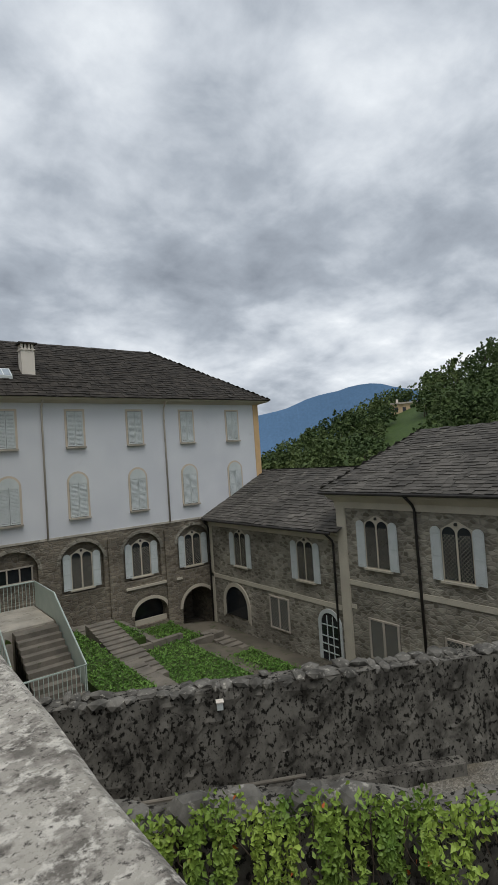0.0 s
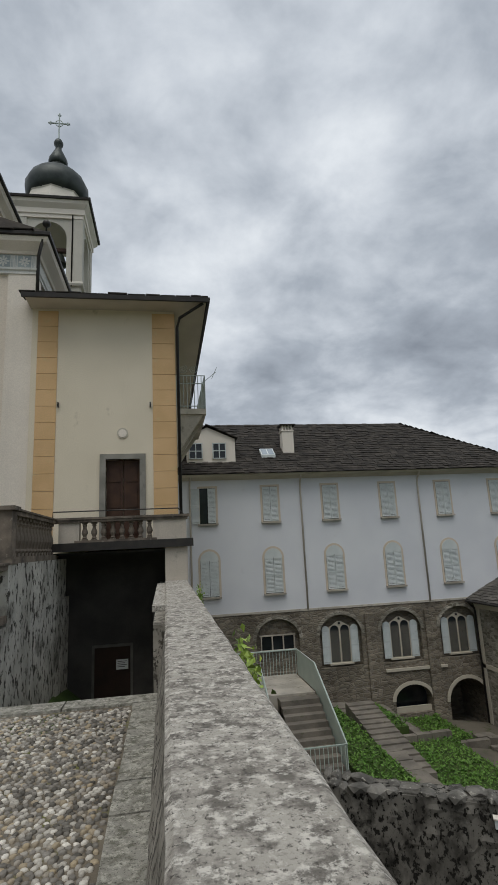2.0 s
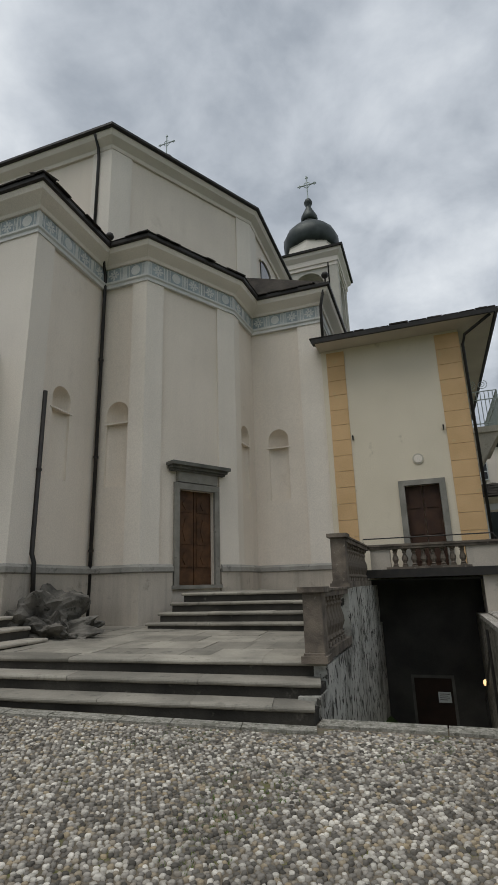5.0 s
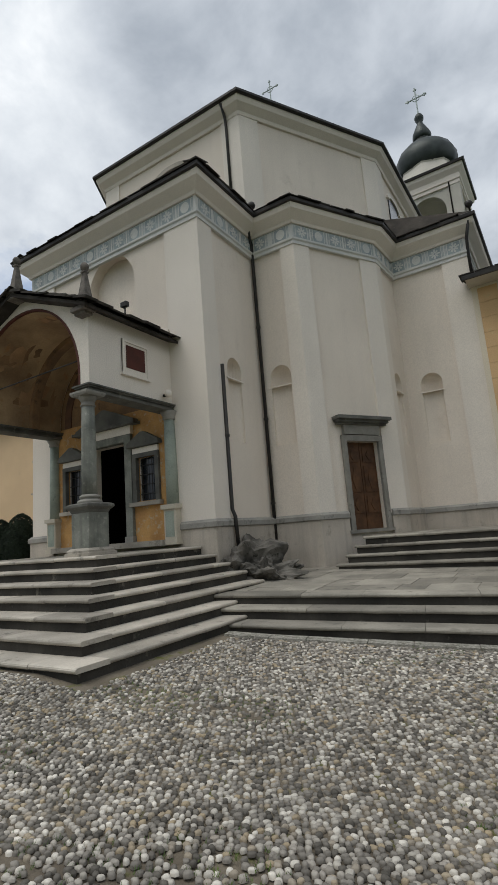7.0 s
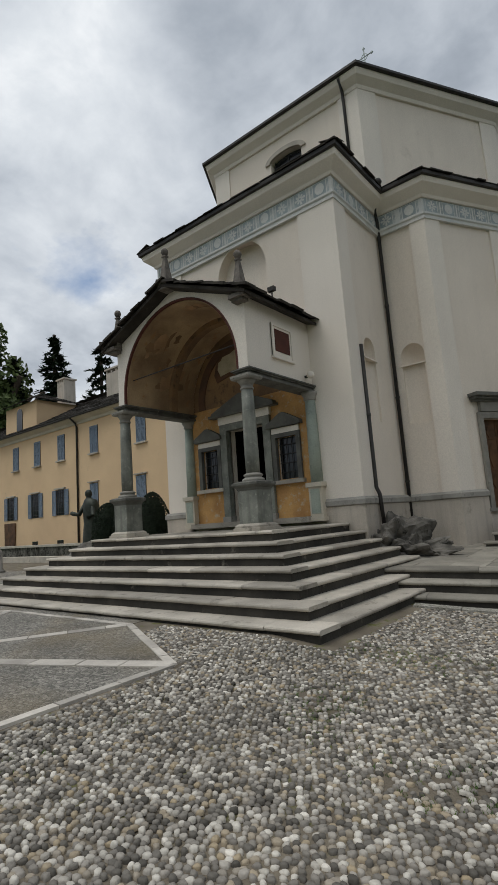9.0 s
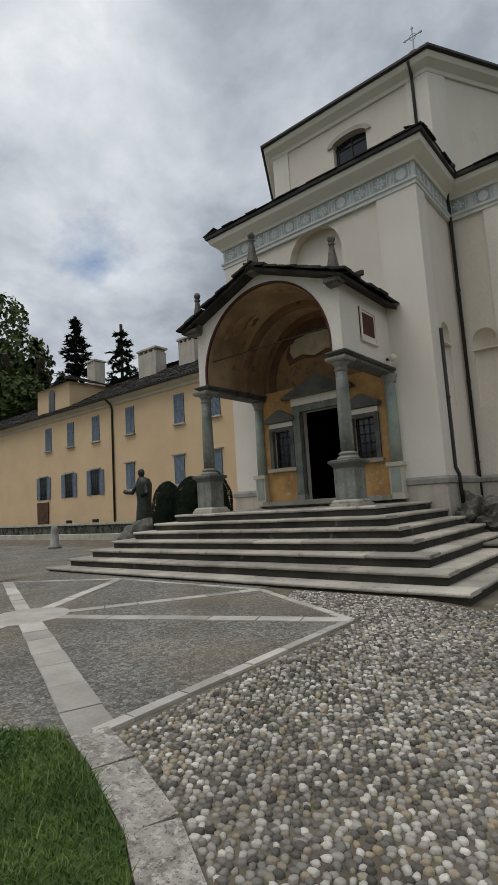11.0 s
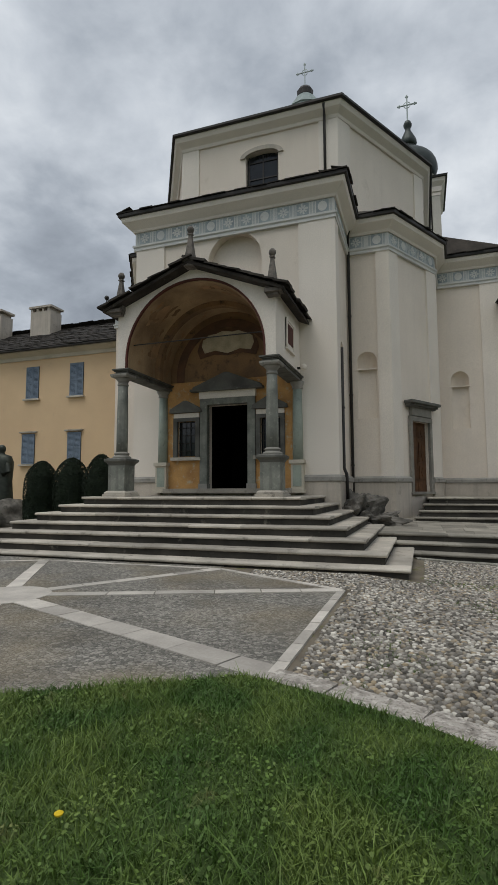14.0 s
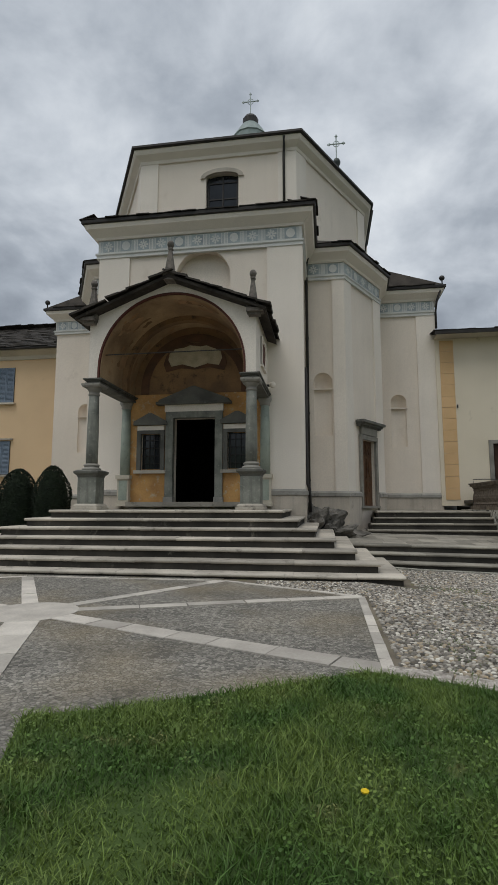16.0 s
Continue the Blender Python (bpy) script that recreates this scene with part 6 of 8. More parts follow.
def build_lawn():
    bm = BM()
    prism(bm, LAWN, -0.3, 0.02)
    single("lawn", bm, "grass", "short green lawn with clover patches", kind="structure")
    rng = np.random.default_rng(5)
    vs, fs = [], []
    n = 0
    while n < 110000:
        d = abs(rng.normal(0, 1))
        x, y = rng.uniform(1.6, 8.4), -9.0 - 5.2 * rng.random() ** 1.1
        if not inside(x, y, LAWN):
            continue
        n += 1
        clump = noise.noise(Vector((x * 1.3, y * 1.3, 0)))
        h = (0.022 + 0.045 * rng.random()) * (1 + 0.9 * clump)
        if rng.random() < 0.03:
            h *= 1.9
        an = rng.uniform(0, 6.283)
        w = rng.uniform(0.0025, 0.005)
        lx, ly = h * rng.normal(0, 0.75), h * rng.normal(0, 0.75)
        cx, cy = math.cos(an) * w, math.sin(an) * w
        i = len(vs)
        vs += [(x - cx, y - cy, 0.015), (x + cx, y + cy, 0.015), (x + cx * 0.7 + lx * 0.4, y + cy * 0.7 + ly * 0.4, 0.015 + h * 0.6), (x - cx * 0.7 + lx * 0.4, y - cy * 0.7 + ly * 0.4, 0.015 + h * 0.6), (x + lx, y + ly, 0.015 + h)]
        fs += [(i, i + 1, i + 2, i + 3), (i + 3, i + 2, i + 4)]
    # broad clover and weed leaves in patches
    for _ in range(20000):
        x, y = rng.uniform(1.8, 8.3), -9.2 - 4.8 * rng.random()
        if not inside(x, y, LAWN) or noise.noise(Vector((x * 0.9 + 7, y * 0.9, 4))) < 0.02:
            continue
        an, r = rng.uniform(0, 6.283), rng.uniform(0.005, 0.012)
        z = 0.03 + 0.05 * rng.random()
        i = len(vs)
        t = rng.normal(0, 0.3, 2)
        for k in range(5):
            a = an + 2 * math.pi * k / 5
            ox, oy = r * math.cos(a), r * math.sin(a)
            vs.append((x + ox, y + oy, z + ox * t[0] + oy * t[1]))
        fs.append((i, i + 1, i + 2, i + 3, i + 4))
    me = bpy.data.meshes.new("grass_blades")
    me.from_pydata(vs, [], fs)
    me.materials.append(M["blade"])
    tagged(new("grass_blades", me), "fresh green grass blades with clover leaves", "grass", kind="stuff")
    for x, y in ((4.55, -11.15), (5.2, -12.0)):
        th = thing("dandelion", "small yellow dandelion flower in the lawn", "flower", "dandelions")
        bm = BM(); lathe(bm, [(0.006, 0.07), (0.02, 0.078), (0.022, 0.086), (0.008, 0.095)], x, y, 10)
        part("flower_head", bm, "dandelion", th)
        bm = BM(); tube(bm, [(x, y, 0.015), (x, y, 0.075)], 0.003, 5)
        part("stem", bm, "blade", th)


M["blade"] = mat("grass_blade", (0.135, 0.195, 0.042), (0.055, 0.115, 0.02), 1.5, 0.55, 0, 20, c3=(0.20, 0.20, 0.075), stain=0.28, per="island", coords="World", spread=(0.4, 0.6))
M["dandelion"] = mat("dandelion_yellow", (0.75, 0.55, 0.02), (0.70, 0.48, 0.02), 20, 0.7, 0)
build_lawn()


def cobble_mat(name, per):
    m = bpy.data.materials.new(name)
    m.use_nodes = True
    nt = m.node_tree
    N, L = nt.nodes.new, nt.links.new
    b = nt.nodes["Principled BSDF"]
    b.inputs["Roughness"].default_value = 0.7
    b.inputs["Specular IOR Level"].default_value = 0.35
    src = N("ShaderNodeNewGeometry")
    rnd = N("ShaderNodeObjectInfo").outputs["Random"] if per == "object" else src.outputs["Random Per Island"]
    r = N("ShaderNodeValToRGB")
    e = r.color_ramp.elements
    e[0].position, e[0].color = 0.0, (0.075, 0.068, 0.056, 1)
    e[1].position, e[1].color = 1.0, (0.72, 0.675, 0.59, 1)
    for p, c in ((0.22, (0.17, 0.155, 0.132)), (0.46, (0.265, 0.243, 0.21)), (0.56, (0.37, 0.295, 0.19)), (0.64, (0.33, 0.30, 0.26)), (0.82, (0.43, 0.40, 0.345)), (0.93, (0.58, 0.545, 0.475))):
        x = e.new(p); x.color = (*c, 1)
    L(rnd, r.inputs[0])
    n1, n2 = N("ShaderNodeTexNoise"), N("ShaderNodeTexNoise")
    n1.inputs["Scale"].default_value, n2.inputs["Scale"].default_value = 60, 0.7
    L(src.outputs["Position"], n1.inputs["Vector"]); L(src.outputs["Position"], n2.inputs["Vector"])
    g = N("ShaderNodeMapRange"); g.inputs["To Min"].default_value, g.inputs["To Max"].default_value = 0.75, 1.25
    L(n1.outputs["Fac"], g.inputs["Value"])
    g2 = N("ShaderNodeMapRange"); g2.inputs["From Min"].default_value, g2.inputs["From Max"].default_value = 0.3, 0.7
    g2.inputs["To Min"].default_value, g2.inputs["To Max"].default_value = 0.82, 1.15
    L(n2.outputs["Fac"], g2.inputs["Value"])
    mu = N("ShaderNodeMath"); mu.operation = "MULTIPLY"
    L(g.outputs[0], mu.inputs[0]); L(g2.outputs[0], mu.inputs[1])
    sc = N("ShaderNodeVectorMath"); sc.operation = "SCALE"
    L(r.outputs[0], sc.inputs[0]); L(mu.outputs[0], sc.inputs["Scale"])
    L(sc.outputs[0], b.inputs["Base Color"])
    bp = N("ShaderNodeBump"); bp.inputs["Strength"].default_value, bp.inputs["Distance"].default_value = 0.15, 0.01
    L(n1.outputs["Fac"], bp.inputs["Height"]); L(bp.outputs[0], b.inputs["Normal"])
    return m


M["cobbles"] = cobble_mat("mixed_river_cobbles", "island")
M["cobble_one"] = cobble_mat("river_cobble_stone", "object")


def in_cobbles(x, y):
    if x > 13.2 or y > 1.05 or y < -14:
        return False
    if y > -0.40 + 0.237 * (x - 5.95) and x < 10.9:
        return False
    if x < 6.15 and y > -3.45:
        return False
    if x < 5.06 and y < -4.98:
        return False
    if x < 5.05:
        # strip between the octagon and the steps
        return y > -4.98 + (4.93 - x) * 0.532 and y < -3.42 and x > 2.2
    if y < -8.8:
        # keep off the curved lawn edging
        edge = [(4.9, -8.80), (5.45, -8.95), (6.15, -9.22), (6.8, -9.58), (7.5, -10.12), (8.15, -10.85), (8.72, -11.8), (8.8, -14)]
        for (x0, y0), (x1, y1) in zip(edge, edge[1:]):
            if y1 <= y <= y0:
                return x > x0 + (x1 - x0) * (y - y0) / (y1 - y0) + 0.03
        return x > 8.8
    return True


def dome(rx, ry, hz, an, cx, cy, z0, seed):
    """Vertices and faces of one rounded cobble top."""
    vs, fs = [], []
    n = 6
    for ring, (k, h) in enumerate(((1.0, -0.6), (0.93, 0.55), (0.62, 0.93))):
        for i in range(n):
            a = 2 * math.pi * i / n + 0.2 * ring
            j = 1 + 0.10 * math.sin(3 * a + seed) + 0.06 * math.cos(5 * a + 2 * seed)
            x, y = rx * k * j * math.cos(a), ry * k * j * math.sin(a)
            vs.append((cx + x * math.cos(an) - y * math.sin(an), cy + x * math.sin(an) + y * math.cos(an), z0 + hz * h))
    vs.append((cx, cy, z0 + hz))
    for r in range(2):
        for i in range(n):
            fs.append((r * n + i, r * n + (i + 1) % n, (r + 1) * n + (i + 1) % n, (r + 1) * n + i))
    for i in range(n):
        fs.append((2 * n + i, 2 * n + (i + 1) % n, 3 * n))
    return vs, fs


def build_cobbles():
    th = thing("cobbled_square", "square paved with rounded grey, white and ochre river cobbles", "paving")
    rng = np.random.default_rng(11)
    shapes = []
    for k in range(6):
        me = bpy.data.meshes.new("cobble")
        v, f = dome(0.0305 * rng.uniform(0.95, 1.1), 0.0235 * rng.uniform(0.95, 1.1), 0.015, 0, 0, 0, 0, k)
        me.from_pydata(v, [], f)
        for p in me.polygons:
            p.use_smooth = True
        me.materials.append(M["cobble_one"])
        shapes.append(me)
    vs, fs, single_n = [], [], 0
    sx, sy = 0.056, 0.045
    ny = int(11.6 / sy)
    for j in range(ny):
        y = 1.0 - j * sy
        for i in range(int(10.2 / sx)):
            x = 3.0 + (i + 0.5 * (j % 2)) * sx
            px, py = x + rng.normal(0, 0.009), y + rng.normal(0, 0.008)
            if not in_cobbles(px, py):
                continue
            big = rng.random()
            s = rng.uniform(0.82, 1.12) * (1.22 if big > 0.93 else 1.0)
            an = rng.normal(0.15, 0.7)
            # thinned where weeds have lifted the joints
            if noise.noise(Vector((px * 0.8, py * 0.8, 9))) > 0.42 and rng.random() < 0.35:
                continue
            z = gz(px, py) - 0.018 + rng.normal(0, 0.003)
            if single_n < 300 and 9.2 < px < 10.2 and -8.2 < py < -7.2:
                ob = new("cobble", shapes[int(rng.integers(6))])
                ob.parent = th
                ob.matrix_basis = pose(px, py, z, 0, 0, math.degrees(an)) @ Matrix.Diagonal((s, s, 1, 1))
                single_n += 1
                continue
            v, f = dome(0.0285 * s, 0.0215 * s, 0.012 + 0.007 * rng.random(), an, px, py, z, int(rng.integers(1 << 30)))
            o = len(vs)
            vs += v
            fs += [tuple(q + o for q in t) for t in f]
    me = bpy.data.meshes.new("cobbles")
    me.from_pydata(vs, [], fs)
    me.polygons.foreach_set("use_smooth", [True] * len(me.polygons))
    me.materials.append(M["cobbles"])
    ob = new("cobbles", me)
    ob.parent = th
    tagged(ob, "rounded river cobbles set in earth", kind="stuff")
    # tufts in the joints
    vs, fs = [], []
    for _ in range(9000):
        x, y = rng.uniform(5, 13), rng.uniform(-10, 1)
        if not in_cobbles(x, y) or noise.noise(Vector((x * 0.8, y * 0.8, 9))) < 0.22:
            continue
        for _k in range(6):
            h, an = rng.uniform(0.012, 0.04), rng.uniform(0, 6.28)
            ox, oy = rng.normal(0, 0.012, 2)
            i = len(vs)
            z = gz(x, y) - 0.02
            vs += [(x + ox - 0.003, y + oy, z), (x + ox + 0.003, y + oy, z), (x + ox + h * math.cos(an) * 0.6, y + oy + h * math.sin(an) * 0.6, z + h)]
            fs.append((i, i + 1, i + 2))
    me = bpy.data.meshes.new("joint_weeds")
    me.from_pydata(vs, [], fs)
    me.materials.append(M["blade"])
    tagged(new("joint_weeds", me), "small weeds and grass in the cobble joints", "weeds", kind="stuff")
    # fine setts filling the star
    bm = BM()
    prism(bm, [(p.x, p.y) for p in STAR], -0.3, -0.004)
    single("star_setts", bm, "setts", "fine dark grey pebble setts filling the star", kind="structure")
    bm = BM(); prism(bm, [(-40, -40), (2.5, -40), (2.5, -11.5), (0.0, -11.4), (-6, -9), (-40, -9)], -0.3, -0.008)
    single("pavement_south", bm, "setts", "fine grey pebble paving", kind="structure")
    bm = BM(); prism(bm, [(-40, -9), (-6, -9), (-5, -7), (-5.2, -3.3), (-6.2, -3.3), (-6.2, 3), (-40, 3)], -0.3, -0.008)
    single("pavement_west", bm, "setts", "fine grey pebble paving", kind="structure")
    bm = BM(); prism(bm, [(-4.5, -5.0), (-1.9, -3.7), (2.25, -3.7), (2.25, -2.2), (-6.2, -2.2), (-6.2, -3.4)], -0.3, -0.010)
    single("pavement_north", bm, "setts", "fine grey pebble paving", kind="structure")
    # flag strips by the parapet, the passage edge and the terrace foot
    st = thing("flagstone_border", "worn grey flagstones bordering the cobbles", "paving")
    flag_run(st, (13.39, -14), (13.39, 1.1), 0.36, 0.01, 5, (0.45, 1.1), material="border_flag")
    flag_run(st, (10.75, 1.28), (13.6, 1.28), 0.34, 0.012, 6, (1.3, 1.7), material="border_flag")
    flag_run(st, (5.95, -0.22), (10.8, 0.93), 0.26, 0.01, 7, (0.6, 1.2), material="border_flag")


def setts_mat():
    m = bpy.data.materials.new("fine_pebble_setts")
    m.use_nodes = True
    nt = m.node_tree
    N, L = nt.nodes.new, nt.links.new
    b = nt.nodes["Principled BSDF"]
    b.inputs["Roughness"].default_value = 0.85
    b.inputs["Specular IOR Level"].default_value = 0.3
    src = N("ShaderNodeNewGeometry").outputs["Position"]
    v, d, n2 = N("ShaderNodeTexVoronoi"), N("ShaderNodeTexVoronoi"), N("ShaderNodeTexNoise")
    v.inputs["Scale"].default_value = d.inputs["Scale"].default_value = 26
    d.feature = "DISTANCE_TO_EDGE"
    n2.inputs["Scale"].default_value, n2.inputs["Detail"].default_value = 0.9, 6
    for q in (v, d, n2):
        L(src, q.inputs["Vector"])
    bw = N("ShaderNodeSeparateColor"); L(v.outputs["Color"], bw.inputs[0])
    r = N("ShaderNodeValToRGB")
    r.color_ramp.elements[0].color, r.color_ramp.elements[1].color = (0.125, 0.118, 0.102, 1), (0.34, 0.318, 0.275, 1)
    L(bw.outputs[0], r.inputs[0])
    j = N("ShaderNodeMapRange"); j.inputs["From Max"].default_value = 0.12; j.inputs["To Min"].default_value = 0.45
    L(d.outputs["Distance"], j.inputs["Value"])
    s = N("ShaderNodeMapRange"); s.inputs["From Min"].default_value, s.inputs["From Max"].default_value = 0.3, 0.7
    s.inputs["To Min"].default_value, s.inputs["To Max"].default_value = 0.75, 1.2
    L(n2.outputs["Fac"], s.inputs["Value"])
    mu = N("ShaderNodeMath"); mu.operation = "MULTIPLY"
    L(j.outputs[0], mu.inputs[0]); L(s.outputs[0], mu.inputs[1])
    sc = N("ShaderNodeVectorMath"); sc.operation = "SCALE"
    n3 = N("ShaderNodeTexNoise"); n3.inputs["Scale"].default_value, n3.inputs["Detail"].default_value = 0.55, 7
    L(src, n3.inputs["Vector"])
    pf = N("ShaderNodeMapRange"); pf.inputs["From Min"].default_value, pf.inputs["From Max"].default_value, pf.inputs["To Max"].default_value = 0.46, 0.66, 0.65
    L(n3.outputs["Fac"], pf.inputs["Value"])
    px = N("ShaderNodeMix"); px.data_type = "RGBA"
    px.inputs["B"].default_value = (0.25, 0.205, 0.135, 1)
    L(pf.outputs[0], px.inputs["Factor"]); L(r.outputs[0], px.inputs["A"])
    L(px.outputs["Result"], sc.inputs[0]); L(mu.outputs[0], sc.inputs["Scale"])
    L(sc.outputs[0], b.inputs["Base Color"])
    bp = N("ShaderNodeBump"); bp.inputs["Strength"].default_value, bp.inputs["Distance"].default_value = 0.7, 0.012
    L(d.outputs["Distance"], bp.inputs["Height"]); L(bp.outputs[0], b.inputs["Normal"])
    return m


M["setts"] = setts_mat()
build_cobbles()
# ---- white building ----
def build_white():
    th = thing("white_building", "long white plastered building over a rubble stone basement", "building")
    Y = 24.6
    bm = BM(); box(bm, 8, 37.5, Y, 36, -2.4, 5.55)
    part("wall", bm, "white", th, "bluish white plaster wall")
    bm = BM(); box(bm, 8, 37.5, Y - 0.02, 36, -11, -2.4)
    base = part("basement_wall", bm, "rubble", th, "brown rubble stone basement")
    cs = []
    for cx in (19.95, 23.72, 27.5, 31.28):
        b = BM(); slab_xz(b, arch_pts(cx, 1.28, -5.75, -3.95, 1.12, 14), Y - 0.5, Y + 0.28); cs.append(b)
    b = BM(); slab_xz(b, arch_pts(27.9, 1.15, -8.6, -7.9, 0.85, 12), Y - 0.5, Y + 0.9); cs.append(b)
    b = BM(); slab_xz(b, arch_pts(31.4, 1.25, -9.9, -8.2, 1.2, 14), Y - 0.5, Y + 3.0); cs.append(b)
    cut(base, cs)
    for cx, hw, sp, rs, z0 in ((27.9, 1.15, -7.9, 0.85, -8.6), (31.4, 1.25, -8.2, 1.2, -9.9), (19.95, 1.28, -3.95, 1.12, -5.75), (23.72, 1.28, -3.95, 1.12, -5.75), (27.5, 1.28, -3.95, 1.12, -5.75), (31.28, 1.28, -3.95, 1.12, -5.75)):
        bm = BM()
        a, c = arch_pts(cx, hw + 0.2, sp, sp, rs + 0.2, 14)[2:], arch_pts(cx, hw, sp, sp, rs, 14)[2:]
        slab_xz(bm, a + c[::-1], Y - 0.06, Y - 0.02)
        part("arch_ring", bm, "rubble_g" if z0 > -7 else "cream", th)
    for x in (25.6, 29.4):
        bm = BM(); box(bm, x - 0.35, x + 0.35, Y - 0.16, Y, -10, -2.9)
        part("buttress", bm, "rubble", th)
    bm = BM(); box(bm, 26.3, 30.2, Y - 0.12, Y - 0.02, -6.25, -6.1)
    part("ledge", bm, "cream", th)
    bm = BM(); box(bm, 8, 32.5, Y - 0.06, Y, -2.48, -2.36)
    part("string_course", bm, "step", th)
    bm = BM(); box(bm, 37.05, 37.53, Y - 0.03, Y + 0.5, -2.4, 5.5)
    part("quoin_strip", bm, "orange", th)
    # glazing in the deep arches
    bm = BM(); slab_xz(bm, arch_pts(27.9, 1.15, -8.6, -7.9, 0.85, 12), Y + 0.7, Y + 0.75)
    part("arch_window", bm, "glass", th)
    bm = BM(); box(bm, 26.7, 29.1, Y + 0.2, Y + 0.35, -8.62, -8.3)
    part("arch_sill", bm, "cream", th)
    # windows
    first = shut_window(th, pose(16.14, Y, 2.78), 0.95, 2.1, "shutter_w", "step", "trim_peach", open_left=True, label="window with one leaf open and one shut")
    up = shut_window(th, pose(19.93, Y, 2.78), 0.95, 2.1, "shutter_w", "step", "trim_peach")
    low = shut_window(th, pose(16.14, Y, -1.38), 1.06, 2.05, "shutter_w", "step", "trim_peach", arch=0.53, label="arched window with closed white shutters")
    for k in range(1, 6):
        if k > 1:
            copy_thing(up, pose(16.14 + 3.785 * k, Y, 2.78))
        copy_thing(low, pose(16.14 + 3.785 * k, Y, -1.38))
    b1 = bifora(th, pose(23.72, Y + 0.2, -5.55), 1.25, 2.1)
    for cx in (27.5, 31.28):
        copy_thing(b1, pose(cx, Y + 0.2, -5.55))
    bm = BM(); box(bm, 18.95, 20.95, Y + 0.18, Y + 0.22, -4.55, -3.75)
    w = part("low_window", bm, "glass", th, "dark barred lunette window")
    bm = BM()
    for k in range(4):
        box(bm, 18.95 + 0.65 * k, 19.02 + 0.65 * k, Y + 0.1, Y + 0.18, -4.55, -3.75)
    for z in (-4.6, -3.78):
        box(bm, 18.9, 21.0, Y + 0.1, Y + 0.18, z, z + 0.07)
    part("frame", bm, "plinth", w)
    # eave and roof
    bm = BM(); sweep(bm, [(8, Y), (37.5, Y), (37.5, 36)], [(0, 5.35), (0.15, 5.4), (0.5, 5.5), (0.55, 5.62), (0, 5.62)])
    part("eave", bm, "cream", th, "cream moulded eave")
    bm = BM(); sweep(bm, [(8, Y), (37.5, Y), (37.5, 36)], [(0.5, 5.55), (0.62, 5.52), (0.66, 5.62), (0.5, 5.66)])
    part("gutter", bm, "cream", th)
    roof(th, [[(8, 23.85, 5.62), (38.25, 23.85, 5.62), (31.8, 30.2, 10.0), (8, 30.2, 10.0)], [(38.25, 23.85, 5.62), (38.25, 36.6, 5.62), (31.8, 30.2, 10.0)]], seed=80, row=0.32, wide=(0.22, 0.5))
    for x in (15.1, 21.84, 29.57):
        pipe(th, [(x, Y - 0.5, 5.5), (x, Y - 0.12, 5.1), (x, Y - 0.08, 4.8), (x, Y - 0.08, -2.4 if x > 16 else -8)], 0.055, "plinth")
    # chimney
    bm = BM(); box(bm, 21.3, 22.05, 26.1, 26.8, 6.8, 8.7)
    c = part("chimney", bm, "plaster_w", th, "pale plastered chimney with a slate cap")
    bm = BM(); box(bm, 21.25, 22.1, 26.05, 26.85, 8.68, 8.76)
    for k in range(4):
        box(bm, 21.3 + 0.2 * k, 21.42 + 0.2 * k, 26.1, 26.8, 8.76, 9.06)
    part("chimney_grille", bm, "plaster_w", c)
    bm = BM(); box(bm, 21.15, 22.2, 25.95, 26.95, 9.06, 9.14)
    part("chimney_cap", bm, "slate", c)
    # skylight
    bm = BM()
    q = [bm.verts.new(p) for p in ((19.75, 25.55, 7.02), (20.65, 25.55, 7.02), (20.65, 26.35, 7.58), (19.75, 26.35, 7.58), (19.75, 25.55, 6.82), (20.65, 25.55, 6.82), (20.65, 26.35, 7.38), (19.75, 26.35, 7.38))]
    for f in ((0, 1, 2, 3), (4, 5, 1, 0), (5, 6, 2, 1), (7, 4, 0, 3)):
        bm.faces.new([q[i] for i in f])
    part("skylight", bm, "shutter_w", th, "white framed skylight")
    bm = BM(); bm.faces.new([bm.verts.new(p) for p in ((20.23, 25.6, 7.065), (20.58, 25.6, 7.065), (20.58, 26.28, 7.545), (20.23, 26.28, 7.545))]); bm.faces.new([bm.verts.new(p) for p in ((19.82, 25.6, 7.065), (20.17, 25.6, 7.065), (20.17, 26.28, 7.545), (19.82, 26.28, 7.545))])
    part("skylight_glass", bm, "sky_glass", th)
    # gabled dormer
    bm = BM(); slab_xz(bm, [(15.0, 6.4), (18.0, 6.4), (18.0, 8.0), (16.3, 8.75), (15.0, 8.2)], 25.1, 28)
    d = part("dormer", bm, "plaster_w", th, "pale plastered gabled dormer")
    roof(th, [[(18.15, 24.95, 7.98), (18.15, 29, 7.98), (16.3, 29, 8.85), (16.3, 24.95, 8.85)], [(16.3, 24.95, 8.85), (16.3, 29, 8.85), (14.5, 29, 8.05), (14.5, 24.95, 8.05)]], seed=91, name="dormer_roof")
    for cx in (15.55, 17.0):
        bm = BM(); box(bm, cx - 0.42, cx + 0.42, 25.05, 25.1, 6.75, 7.75)
        w = part("dormer_window", bm, "glass", th, "small dark dormer window")
        bm = BM()
        for x in (-0.42, -0.03, 0.36):
            box(bm, cx + x, cx + x + 0.06, 25.0, 25.06, 6.75, 7.75)
        for z in (6.75, 7.22, 7.69):
            box(bm, cx - 0.42, cx + 0.42, 25.005, 25.055, z, z + 0.05)
        part("frame", bm, "shutter_w", w)


M["trim_peach"] = mat("faded_peach_trim", (0.62, 0.53, 0.42), (0.56, 0.48, 0.38), 2, 0.9, 0.05, 30)
M["sky_glass"] = mat("pale_skylight_glass", (0.35, 0.40, 0.44), (0.3, 0.35, 0.4), 2, 0.1, 0, spec=0.6)
build_white()


